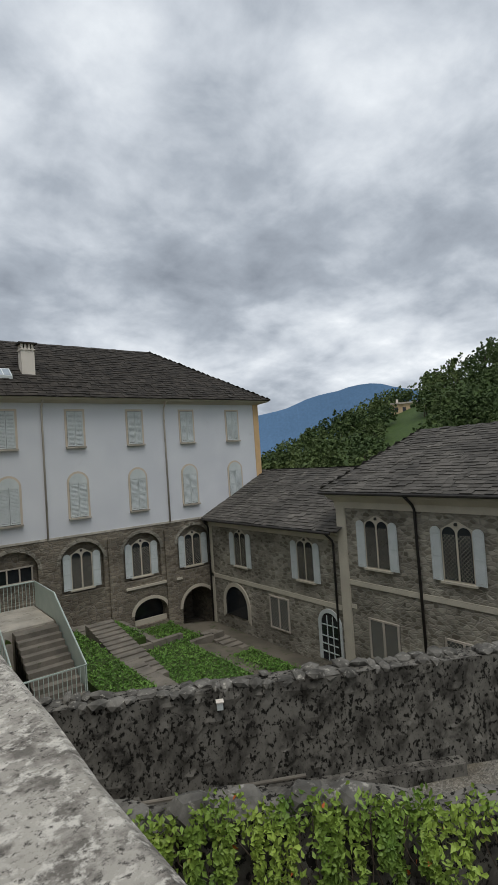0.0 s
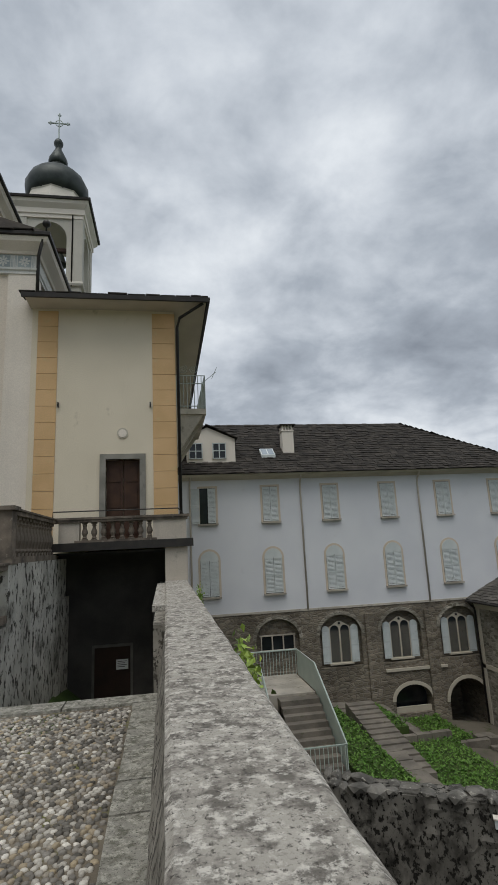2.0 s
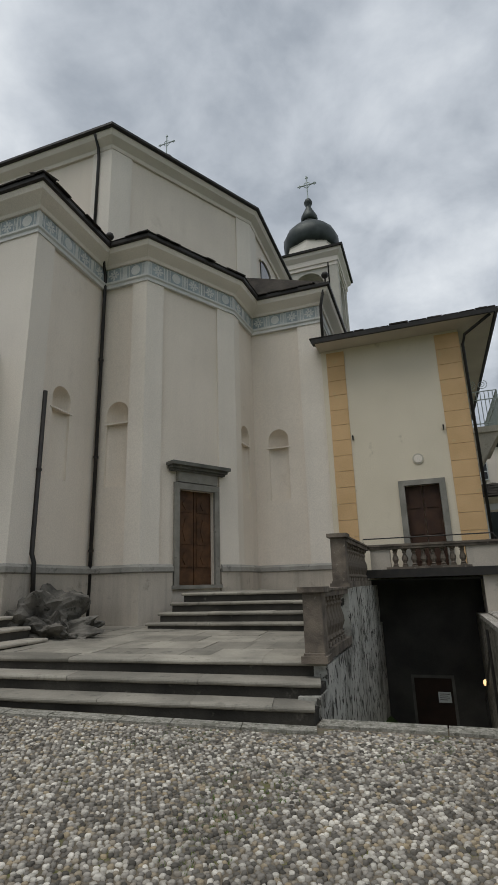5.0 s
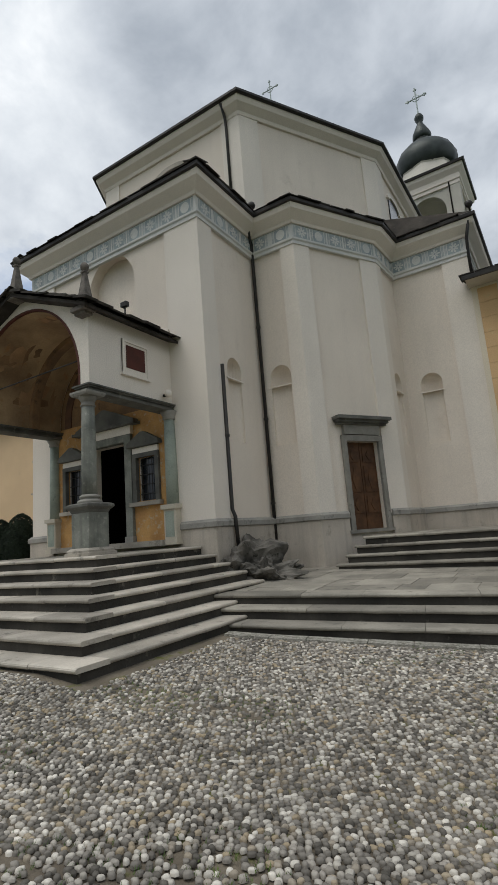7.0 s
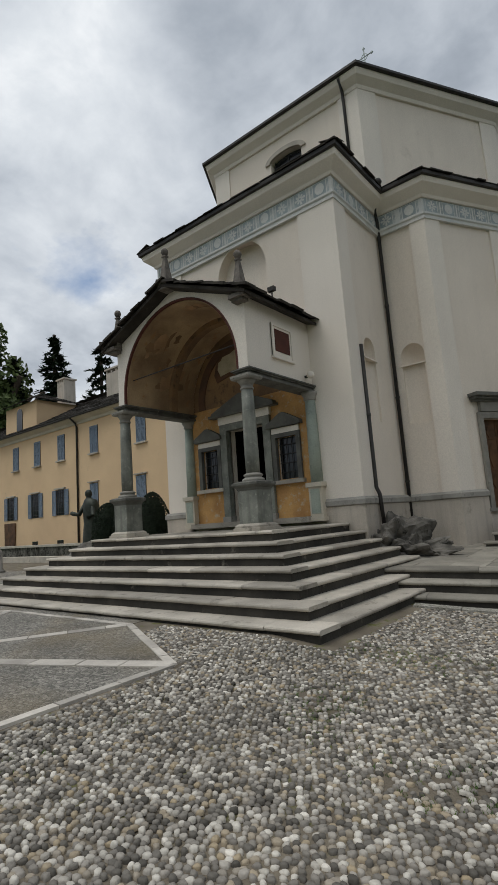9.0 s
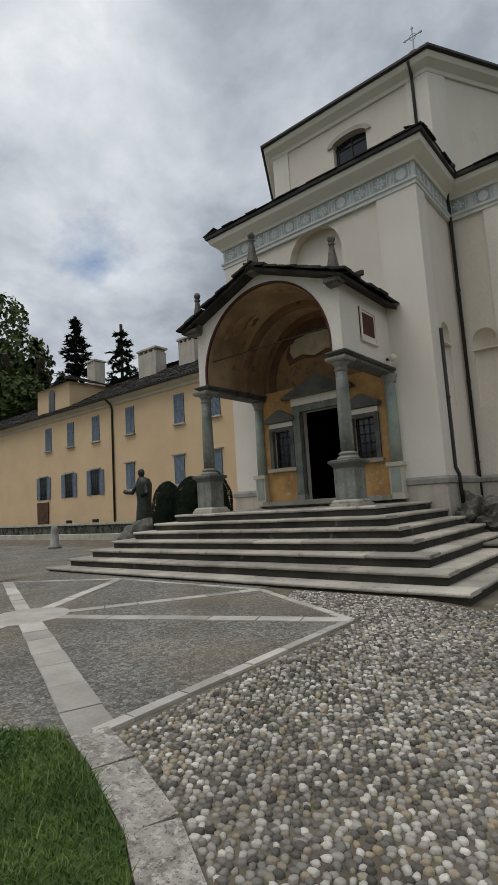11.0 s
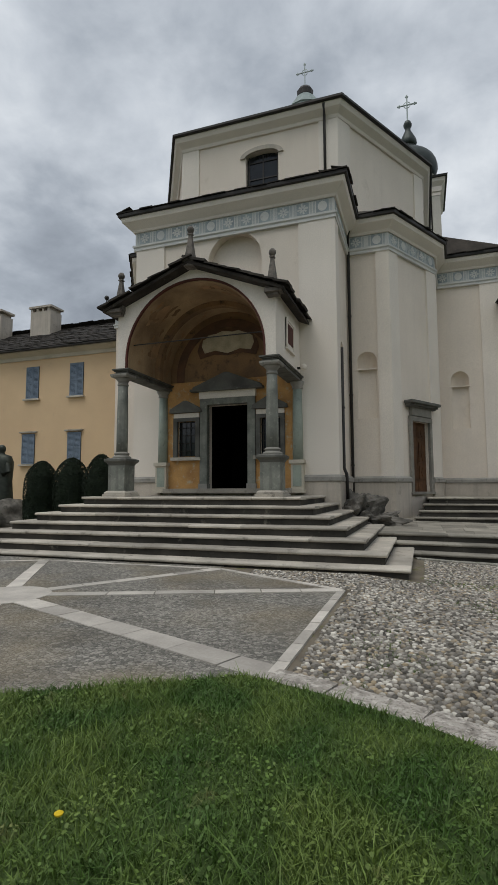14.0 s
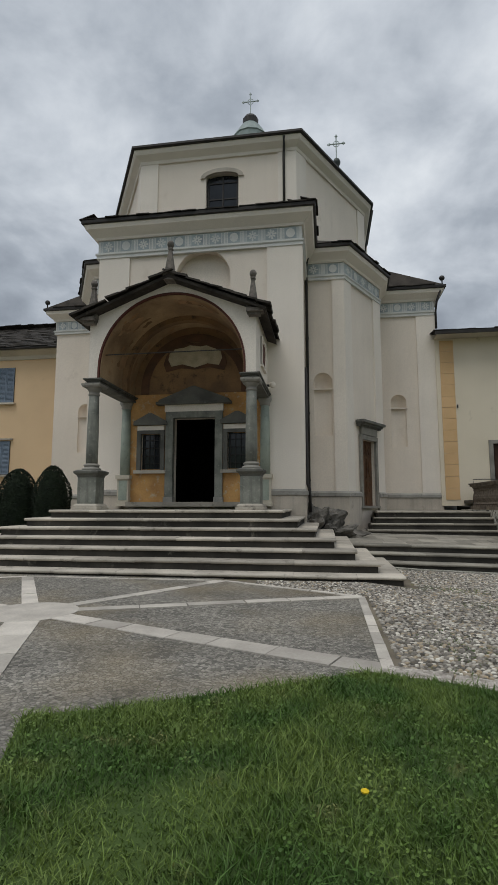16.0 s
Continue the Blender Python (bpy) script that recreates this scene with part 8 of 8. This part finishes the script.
def build_woods():
    """Wooded hillside: crowns made of many leaf clumps."""
    g = np.random.default_rng(21)
    vs, fs = [], []
    bmt = BM()
    n = 0
    while n < 620:
        az = g.uniform(8, 66)
        r = 62 + 158 * g.random() ** 0.8
        x, y = 13.6 + r * math.cos(radians(az)), -5.5 + r * math.sin(radians(az))
        if r < 75 and az > 20 and x < 50:
            continue
        if abs(az - 35.6) < 1.9 and 95 < r < 190:
            continue
        n += 1
        z = ground_z(x, y)
        h = g.uniform(4.5, 8.5)
        con = g.random() < (0.35 if az < 28 else 0.08)
        if n < 300:
            tube(bmt, [(x, y, z - 0.5), (x, y, z + h * 0.5)], 0.15, 5)
        rad = h * (0.24 if con else 0.46)
        for k in range(90):
            if con:
                t = g.random()
                rr = rad * (1 - t) + 0.15
                a = g.uniform(0, 6.283)
                p = Vector((x + rr * math.cos(a), y + rr * math.sin(a), z + h * (0.1 + 1.05 * t)))
            else:
                d = Vector(g.normal(0, 1, 3)).normalized()
                q = 0.7 + 0.45 * g.random()
                p = Vector((x, y, z + h * 0.6)) + Vector((d.x * rad * q, d.y * rad * q, d.z * h * 0.4 * q))
            s = g.uniform(0.3, 0.75) * (0.8 if con else 1)
            u = Vector(g.normal(0, 1, 3)).normalized()
            v = u.cross(Vector(g.normal(0, 1, 3))).normalized()
            w = u.cross(v)
            i = len(vs)
            vs += [tuple(p + u * s), tuple(p + v * s * 0.8), tuple(p - u * s), tuple(p - v * s * 0.8), tuple(p + w * s * 0.5)]
            fs += [(i, i + 1, i + 4), (i + 1, i + 2, i + 4), (i + 2, i + 3, i + 4), (i + 3, i, i + 4)]
    ob = leafy("hillside_woods", None, vs, fs, "forest", "dense mixed green woods on the hillside")
    tagged(ob, category="woods", kind="stuff")
    tagged(single("woodland_trunks", bmt, "bark", "brown trunks of the hillside woods", "woods"), kind="stuff")
    th = thing("hillside_villa", "small ochre villa among the hillside trees", "house")
    R = 172
    x, y = 13.6 + R * math.cos(radians(35.6)), -5.5 + R * math.sin(radians(35.6))
    z = 11.8
    m = pose(x, y, z, 0, 0, -54)
    for nm, mt, f in (("wall", "yellow", lambda b: box(b, -4.2, 4.2, -3, 3, -9, 3.4)), ("roof", "plinth", lambda b: prism(b, [(-4.7, -3.5), (4.7, -3.5), (4.7, 3.5), (-4.7, 3.5)], 3.4, 3.9)), ("chimney", "plaster_w", lambda b: box(b, -2.5, -1.8, -0.5, 0.2, 3.9, 5.2))):
        b = BM(); f(b)
        bmesh.ops.transform(b, matrix=m, verts=b.verts)
        part(nm, b, mt, th)
    for k in range(3):
        b = BM(); box(b, -3 + 2.4 * k, -2 + 2.4 * k, -3.05, -2.98, 0.8, 2.4)
        bmesh.ops.transform(b, matrix=m, verts=b.verts)
        part("window", b, "glass", th)
    # far range, its distance haze painted as a flat blue
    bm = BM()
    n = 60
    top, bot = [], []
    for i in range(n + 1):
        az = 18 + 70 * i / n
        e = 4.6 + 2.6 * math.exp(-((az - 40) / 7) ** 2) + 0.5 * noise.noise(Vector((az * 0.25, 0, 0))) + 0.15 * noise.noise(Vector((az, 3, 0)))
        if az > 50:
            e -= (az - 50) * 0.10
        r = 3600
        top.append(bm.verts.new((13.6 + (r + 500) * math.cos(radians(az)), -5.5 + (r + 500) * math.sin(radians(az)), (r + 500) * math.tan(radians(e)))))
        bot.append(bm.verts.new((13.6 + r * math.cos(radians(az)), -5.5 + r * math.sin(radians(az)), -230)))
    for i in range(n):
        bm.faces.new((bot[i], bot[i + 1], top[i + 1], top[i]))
    single("backdrop_mountains", bm, "mountain", "mountain range across the valley, coloured blue for distance haze", kind="structure")


build_woods()


# ---- yard below the parapet ----
def build_yard():
    # dark rubble wall running across the yard
    th = thing("yard_wall", "blackened rubble wall with mossy capping stones", "wall")
    a, d = Vector((13.9, 6.35)), Vector((8.2, -4.57)).normalized()
    nrm = Vector((d.y, -d.x))
    L = 21.0
    bm = BM()
    nx, nz = 130, 16
    g = []
    for j in range(nz + 1):
        row = []
        for i in range(nx + 1):
            t, z = L * i / nx, -6.2 + 3.15 * j / nz
            b = 0.09 * noise.noise(Vector((t * 2.5, z * 4.5, 0))) + 0.05 * noise.noise(Vector((t * 7, z * 11, 5)))
            p = a + d * t + nrm * (0.25 + b)
            row.append(bm.verts.new((p.x, p.y, z)))
        g.append(row)
    for j in range(nz):
        for i in range(nx):
            bm.faces.new((g[j][i], g[j][i + 1], g[j + 1][i + 1], g[j + 1][i]))
    c = [a + nrm * 0.26, a + d * L + nrm * 0.26, a + d * L - nrm * 0.3, a - nrm * 0.3]
    prism(bm, [(v.x, v.y) for v in c], -10.5, -3.08)
    part("face", bm, "oldrubble", th)
    g = random.Random(6)
    t = 0.1
    while t < L:
        w = g.uniform(0.16, 0.42)
        for s in (-0.16, 0.14):
            if g.random() < 0.3:
                continue
            bm = BM()
            p = a + d * (t + w / 2) + nrm * (s + g.uniform(-0.04, 0.06))
            rough_blob(bm, 1, g.uniform(0, 90), (w * 0.6, 0.2, g.uniform(0.05, 0.12)), 0.35, 1.3, 1, (0, 0, 0))
            bmesh.ops.transform(bm, matrix=pose(p.x, p.y, -3.06 + g.uniform(-0.05, 0.04), g.uniform(-12, 12), 0, math.degrees(math.atan2(d.y, d.x))), verts=bm.verts)
            part("capping_stone", bm, "capstone", th)
        t += w * 0.92
    for t in (6.1, 13.4):
        lamp = thing("wall_lamp", "small white box lamp fixed to the rubble wall", "lamp", "yard wall lamps")
        p = a + d * t + nrm * 0.38
        bm = BM(); box(bm, -0.06, 0.06, -0.06, 0.06, -0.07, 0.07)
        bmesh.ops.transform(bm, matrix=pose(p.x, p.y, -3.3, 0, 0, -29), verts=bm.verts)
        part("box", bm, "shutter_w", lamp)
        bm = BM(); box(bm, -0.075, 0.075, -0.075, 0.075, 0.07, 0.09)
        bmesh.ops.transform(bm, matrix=pose(p.x, p.y, -3.3, 0, 0, -29), verts=bm.verts)
        part("lid", bm, "plaster_w", lamp)
    # ledge along its foot and the lower path
    bm = BM()
    pts = [a + nrm * 0.3, a + nrm * 0.75, a + d * 11 + nrm * 0.6, a + d * 11 + nrm * 0.3]
    prism(bm, [(v.x, v.y) for v in pts], -8, -5.0)
    single("foot_ledge", bm, "oldrubble", "dark stone ledge at the wall foot", kind="structure")
    bm = BM(); prism(bm, [(14.1, -14), (33, -14), (33, -3), (21, 3.2), (14.1, 7)], -9, lambda x, y: -5.25 - 0.06 * max(0, 20 - x))
    single("lower_path", bm, "setts", "grey cobbled lower path", kind="structure")
    # kerb slabs at the path's edge
    th = thing("path_kerb", "pale stone slabs edging the lower path", "kerb")
    for k in range(7):
        bm = BM(); box(bm, -0.45, 0.45, -0.28, 0.28, -0.2, 0.04)
        bmesh.ops.transform(bm, matrix=pose(21.2 + 0.9 * k, -2.9 - 0.12 * k, -5.2, 0, 0, -8), verts=bm.verts)
        part("slab", bm, "granite", th)
    # creeper-clad ruined wall in front
    th = thing("ruined_wall", "ruined dark stone wall under creeper", "wall")
    b0, b1 = Vector((14.4, 0.75)), Vector((20.4, -4.2))
    e = (b1 - b0).normalized()
    en = Vector((e.y, -e.x))
    bm = BM()
    nx, nz = 60, 14
    rows = []

    def top(t):
        return -2.27 + 0.18 * noise.noise(Vector((t * 1.3, 0, 2))) + 0.12 * math.exp(-((t - 3.6) / 0.5) ** 2)
    for j in range(nz + 1):
        row = []
        for i in range(nx + 1):
            t = 7.8 * i / nx
            z = -6.5 + (top(t) + 6.5) * j / nz
            q = b0 + e * t + en * (0.1 * noise.noise(Vector((t * 3, z * 4, 8))))
            row.append(bm.verts.new((q.x, q.y, z)))
        rows.append(row)
    for j in range(nz):
        for i in range(nx):
            bm.faces.new((rows[j][i], rows[j][i + 1], rows[j + 1][i + 1], rows[j + 1][i]))
    back = [bm.verts.new((v.co.x - en.x * 0.5, v.co.y - en.y * 0.5, v.co.z)) for v in rows[-1]]
    for i in range(nx):
        bm.faces.new((rows[-1][i], rows[-1][i + 1], back[i + 1], back[i]))
    part("face", bm, "oldrubble", th)
    g = random.Random(9)
    for t in (1.2, 1.75, 2.2, 2.35, 3.55, 3.75, 4.0, 2.9):
        bm = BM()
        q = b0 + e * t - en * 0.15
        s = g.uniform(0.12, 0.24)
        rough_blob(bm, s, g.uniform(0, 50), (1.2, 1, 0.8), 0.4, 1.3, 2, (q.x, q.y, top(t) + 0.05))
        part("loose_stone", bm, "capstone", th)
    # long pole laid along the wall foot behind the creeper
    bm = BM()
    ends = [a + d * 0.6 + nrm * 0.75, a + d * 7.6 + nrm * 0.9]
    tube(bm, [(ends[0].x, ends[0].y, -4.75), (ends[1].x, ends[1].y, -4.55)], 0.035, 8)
    single("wooden_pole", bm, "kerbstone", "long weathered grey wooden pole laid along the wall foot", "pole")
    rng = np.random.default_rng(15)

    strands = [(0.15 + 0.205 * k + 0.06 * math.sin(k * 2.3), 0.25 + 1.15 * abs(math.sin(k * 1.7 + 0.4)) + (0.9 if k > 22 else 0)) for k in range(37)]

    def hang(q):
        if q.random() < 0.27:
            # tangle along the crest
            t = q.uniform(0.1, 7.7)
            return_z = top(t) + q.normal(0.02, 0.09) + 0.12 * max(0.0, noise.noise(Vector((t * 2, 1, 7))))
            bulge = q.uniform(-0.14, 0.16)
        else:
            # hanging strands with dark wall between them
            t0, ln = strands[int(q.integers(len(strands)))]
            f = q.random()
            t = t0 + q.normal(0, 0.034 + 0.02 * f)
            return_z = top(t) + 0.06 - ln * f
            bulge = 0.10 + 0.14 * math.sin(f * 2.6) + 0.07 * q.random() + (0.35 * min(1.0, t - 4.4) if t > 4.4 else 0)
        p = b0 + e * t + en * bulge
        return Vector((p.x, p.y, return_z)), Vector((en.x, en.y, 0.2))
    cr = thing("creeper", "bright green creeper trailing over the ruined wall", "creeper")
    vs, fs = leaf_cloud(15000, rng, hang, 0.05)
    leafy("foliage", cr, vs, fs, "leaf", "bright green pointed creeper leaves")
    vs, fs = leaf_cloud(70, rng, hang, 0.055)
    leafy("turning_leaves", cr, vs, fs, "redleaf", "a few red and orange leaves")
    for k in range(26):
        bm = BM()
        t = rng.uniform(0.3, 7.4)
        pts = []
        x, z = t, top(t) + 0.1
        for s in range(7):
            q = b0 + e * x + en * (0.12 + 0.03 * s)
            pts.append((q.x, q.y, z))
            x += rng.normal(0, 0.08); z -= rng.uniform(0.12, 0.3)
        tube(bm, pts, 0.008, 4)
        part("stem", bm, "bark", cr)
    # sprigs by the coping
    def sprig(q):
        y = q.choice([-1.45, 4.3]) + q.normal(0, 0.22)
        return Vector((14.22 + abs(q.normal(0, 0.05)), y, 0.50 + q.normal(0, 0.10))), Vector((1, 0, 0.6))
    vs, fs = leaf_cloud(420, rng, sprig, 0.045)
    sp = leafy("wall_sprigs", None, vs, fs, "leaf", "small yellow-green sprigs growing by the coping")
    tagged(sp, category="creeper", kind="stuff")

    # terraced garden
    def gz2(x):
        return -6.6 - 2.9 * min(1.0, max(0.0, (x - 19.5) / 11.5))
    for nm, x0, x1, y0, y1, mt, lift, lab in (("garden_bed", 20.6, 22.4, 8.5, 22.0, "grass", 0.0, "rough green garden bed"), ("garden_bed", 23.3, 27.0, 8.0, 19.0, "grass", 0.0, "rough green garden bed"), ("garden_bed", 27.9, 30.4, 9.0, 17.5, "grass", 0.0, "rough green garden bed"), ("garden_bed", 23.6, 25.3, 20.0, 23.8, "grass", 0.2, "rough green garden bed"), ("garden_bed", 26.0, 29.0, 20.3, 24.2, "grass", -0.1, "rough green garden bed")):
        bm = BM(); prism(bm, [(x0, y0), (x1, y0), (x1, y1), (x0, y1)], -11, lambda x, y, l=lift, xm=(x0 + x1) / 2: gz2(xm) + l - 0.04 * (y - 14) * 0)
        single(nm, bm, mt, lab, kind="structure")

        def bedleaf(q, x0=x0, x1=x1, y0=y0, y1=y1, l=lift):
            x, y = q.uniform(x0, x1), q.uniform(y0, y1)
            h = 0.10 + 0.35 * max(0, noise.noise(Vector((x * 0.9, y * 0.9, 3))))
            return Vector((x, y, gz2((x0 + x1) / 2) + l + h * q.random())), Vector((0, 0, 1))
        n = int((x1 - x0) * (y1 - y0) * 75)
        vs, fs = leaf_cloud(n * 2, rng, bedleaf, 0.09)
        ob = leafy("garden_plants", None, vs, fs, "gardenleaf", "lush green garden plants in a bed")
        tagged(ob, category="plants", kind="stuff")
    bm = BM()
    prism(bm, [(14.3, 6.2), (33, -4), (33, 24.5), (14.3, 24.5)], -12, lambda x, y: gz2(x) - 0.12)
    single("yard_ground", bm, "yardsoil", "bare grey-brown earth of the yard", kind="structure")
    for x0, x1, y0, y1, lift in ((22.4, 23.3, 8, 23.5, 0.16), (27.0, 27.6, 8, 19.2, 0.14), (30.4, 30.8, 9, 18, 0.12), (23.3, 27.0, 19.0, 19.3, 0.3), (25.3, 25.7, 19.4, 24, 0.35), (26.0, 30.2, 19.9, 20.2, 0.15)):
        w = thing("garden_kerb", "grey-brown stone kerb between garden beds", "kerb", "garden kerbs")
        y = y0
        along = (y1 - y0) > (x1 - x0)
        L_ = (y1 - y0) if along else (x1 - x0)
        k = 0.0
        while k < L_ - 0.05:
            s = min(g.uniform(0.7, 1.3), L_ - k)
            bm = BM()
            z = gz2((x0 + x1) / 2) + lift + g.uniform(-0.03, 0.03)
            if along:
                box(bm, x0, x1, y0 + k + 0.01, y0 + k + s - 0.01, z - 0.6, z)
            else:
                box(bm, x0 + k + 0.01, x0 + k + s - 0.01, y0, y1, z - 0.6, z)
            part("kerb_stone", bm, "kerbstone", w)
            k += s
    # stair flight of stones down the slope
    w = thing("garden_steps", "flight of rough stone garden steps", "steps")
    for k in range(14):
        bm = BM(); box(bm, 22.5, 23.9, 20.6 - 0.45 * k, 21.1 - 0.45 * k, -9, gz2(23) + 0.85 - 0.07 * k)
        part("step", bm, "kerbstone", w)
    w = thing("yard_steps", "flight of rough stone yard steps", "steps")
    for k in range(9):
        bm = BM(); box(bm, 29.2 + 0.12 * k, 30.2 + 0.12 * k, 20.5 - 0.45 * k, 21.0 - 0.45 * k, -11, -8.7 - 0.1 * k)
        part("step", bm, "kerbstone", w)
    pot = thing("clay_pot", "brown clay pot at the bed's edge", "pot")
    bm = BM(); lathe(bm, [(0.16, 0), (0.24, 0.3), (0.26, 0.42), (0.2, 0.44)], 25.4, 10.1, 12, base=gz2(25) + 0.0)
    part("body", bm, "terracotta", pot)

    # metal stair with pale green railing
    st = thing("outdoor_stair", "concrete outdoor stair with pale green metal railings", "stair")
    n = 10
    for k in range(n):
        bm = BM(); box(bm, 17.9, 19.45, 14.9 - 0.32 * k, 15.5 - 0.32 * k, -8, -4.5 - 0.18 * k)
        part("step", bm, "kerbstone", st)
    bm = BM(); box(bm, 16.2, 19.45, 15.5, 18.6, -8, -4.42)
    part("landing", bm, "step", st)
    bm = BM(); box(bm, 16.6, 19.4, 10.5, 12.0, -8, -6.2)
    part("lower_landing", bm, "kerbstone", st)
    bm = BM()
    prof = [(18.45, -4.42), (15.6, -4.42), (12.2, -6.3), (12.2, -5.25), (15.6, -3.38), (18.45, -3.38)]
    for p in (prof,):
        aa = [bm.verts.new((19.50, y, z)) for y, z in p]
        bb = [bm.verts.new((19.53, y, z)) for y, z in p]
        bm.faces.new(aa), bm.faces.new(bb[::-1])
        for i in range(6):
            bm.faces.new((bb[i], bb[(i + 1) % 6], aa[(i + 1) % 6], aa[i]))
    part("mesh_panel", bm, "rail_green", st, "pale green perforated side panel")
    bm = BM()
    tube(bm, [(16.2, 18.5, -3.36), (19.52, 18.5, -3.36), (19.52, 15.6, -3.36), (19.52, 12.2, -5.23), (17.2, 12.2, -5.23), (16.9, 12.2, -5.4)], 0.035, 8)
    tube(bm, [(17.3, 15.6, -3.36), (17.3, 12.6, -5.1)], 0.03, 6)
    part("handrail", bm, "rail_green", st)
    for k in range(22):
        bm = BM(); tube(bm, [(16.3 + 0.15 * k, 18.5, -4.42), (16.3 + 0.15 * k, 18.5, -3.38)], 0.014, 5)
        part("baluster", bm, "rail_green", st)
    for k in range(16):
        bm = BM(); tube(bm, [(17.2 + 0.15 * k, 12.2, -6.3), (17.2 + 0.15 * k, 12.2, -5.23)], 0.014, 5)
        part("baluster", bm, "rail_green", st)
    for k in range(12):
        y = 15.6 - 0.27 * k
        bm = BM(); tube(bm, [(17.3, y, -4.5 - 0.15 * k), (17.3, y, -3.38 - 0.15 * k)], 0.014, 5)
        part("baluster", bm, "rail_green", st)

    def shrubs(q):
        c = Vector((15.6, 8.2, -3.6))
        d_ = Vector(q.normal(0, 1, 3)).normalized()
        return c + Vector((d_.x * 0.7, d_.y * 1.2, d_.z * 0.9)) * q.uniform(0.7, 1.1), d_
    sh = thing("big_leaf_shrub", "shrub with large light green leaves beside the stair", "shrub")
    vs, fs = leaf_cloud(700, rng, shrubs, 0.2)
    leafy("foliage", sh, vs, fs, "leaf")
    bm = BM(); tube(bm, [(15.6, 8.2, -7), (15.6, 8.2, -3.4)], 0.05, 6)
    part("stem", bm, "bark", sh)


M["capstone"] = mat("grey_capping_stone", (0.17, 0.16, 0.14), (0.07, 0.066, 0.058), 3, 0.9, 0.4, 20, c3=(0.38, 0.36, 0.31), stain=0.4, per="object")
M["redleaf"] = mat("turning_red_leaf", (0.35, 0.05, 0.02), (0.40, 0.16, 0.03), 3, 0.6, 0, per="island")
M["gardenleaf"] = mat("garden_green_leaf", (0.085, 0.185, 0.03), (0.13, 0.24, 0.045), 0.7, 0.6, 0, 20, c3=(0.05, 0.09, 0.03), stain=0.3, per="island", coords="World")
M["yardsoil"] = mat("yard_earth", (0.16, 0.14, 0.11), (0.10, 0.09, 0.07), 0.6, 0.95, 0.3, 20, c3=(0.07, 0.09, 0.035), stain=0.4, coords="World")
M["kerbstone"] = mat("brown_kerb_stone", (0.22, 0.195, 0.16), (0.14, 0.125, 0.105), 1.5, 0.9, 0.3, 25, c3=(0.09, 0.10, 0.05), stain=0.3, coords="World")
M["terracotta"] = mat("terracotta_clay", (0.22, 0.10, 0.06), (0.16, 0.075, 0.045), 4, 0.8, 0.1)
M["rail_green"] = mat("pale_green_paint", (0.48, 0.55, 0.50), (0.42, 0.50, 0.45), 2, 0.5, 0.03, 30)
build_yard()
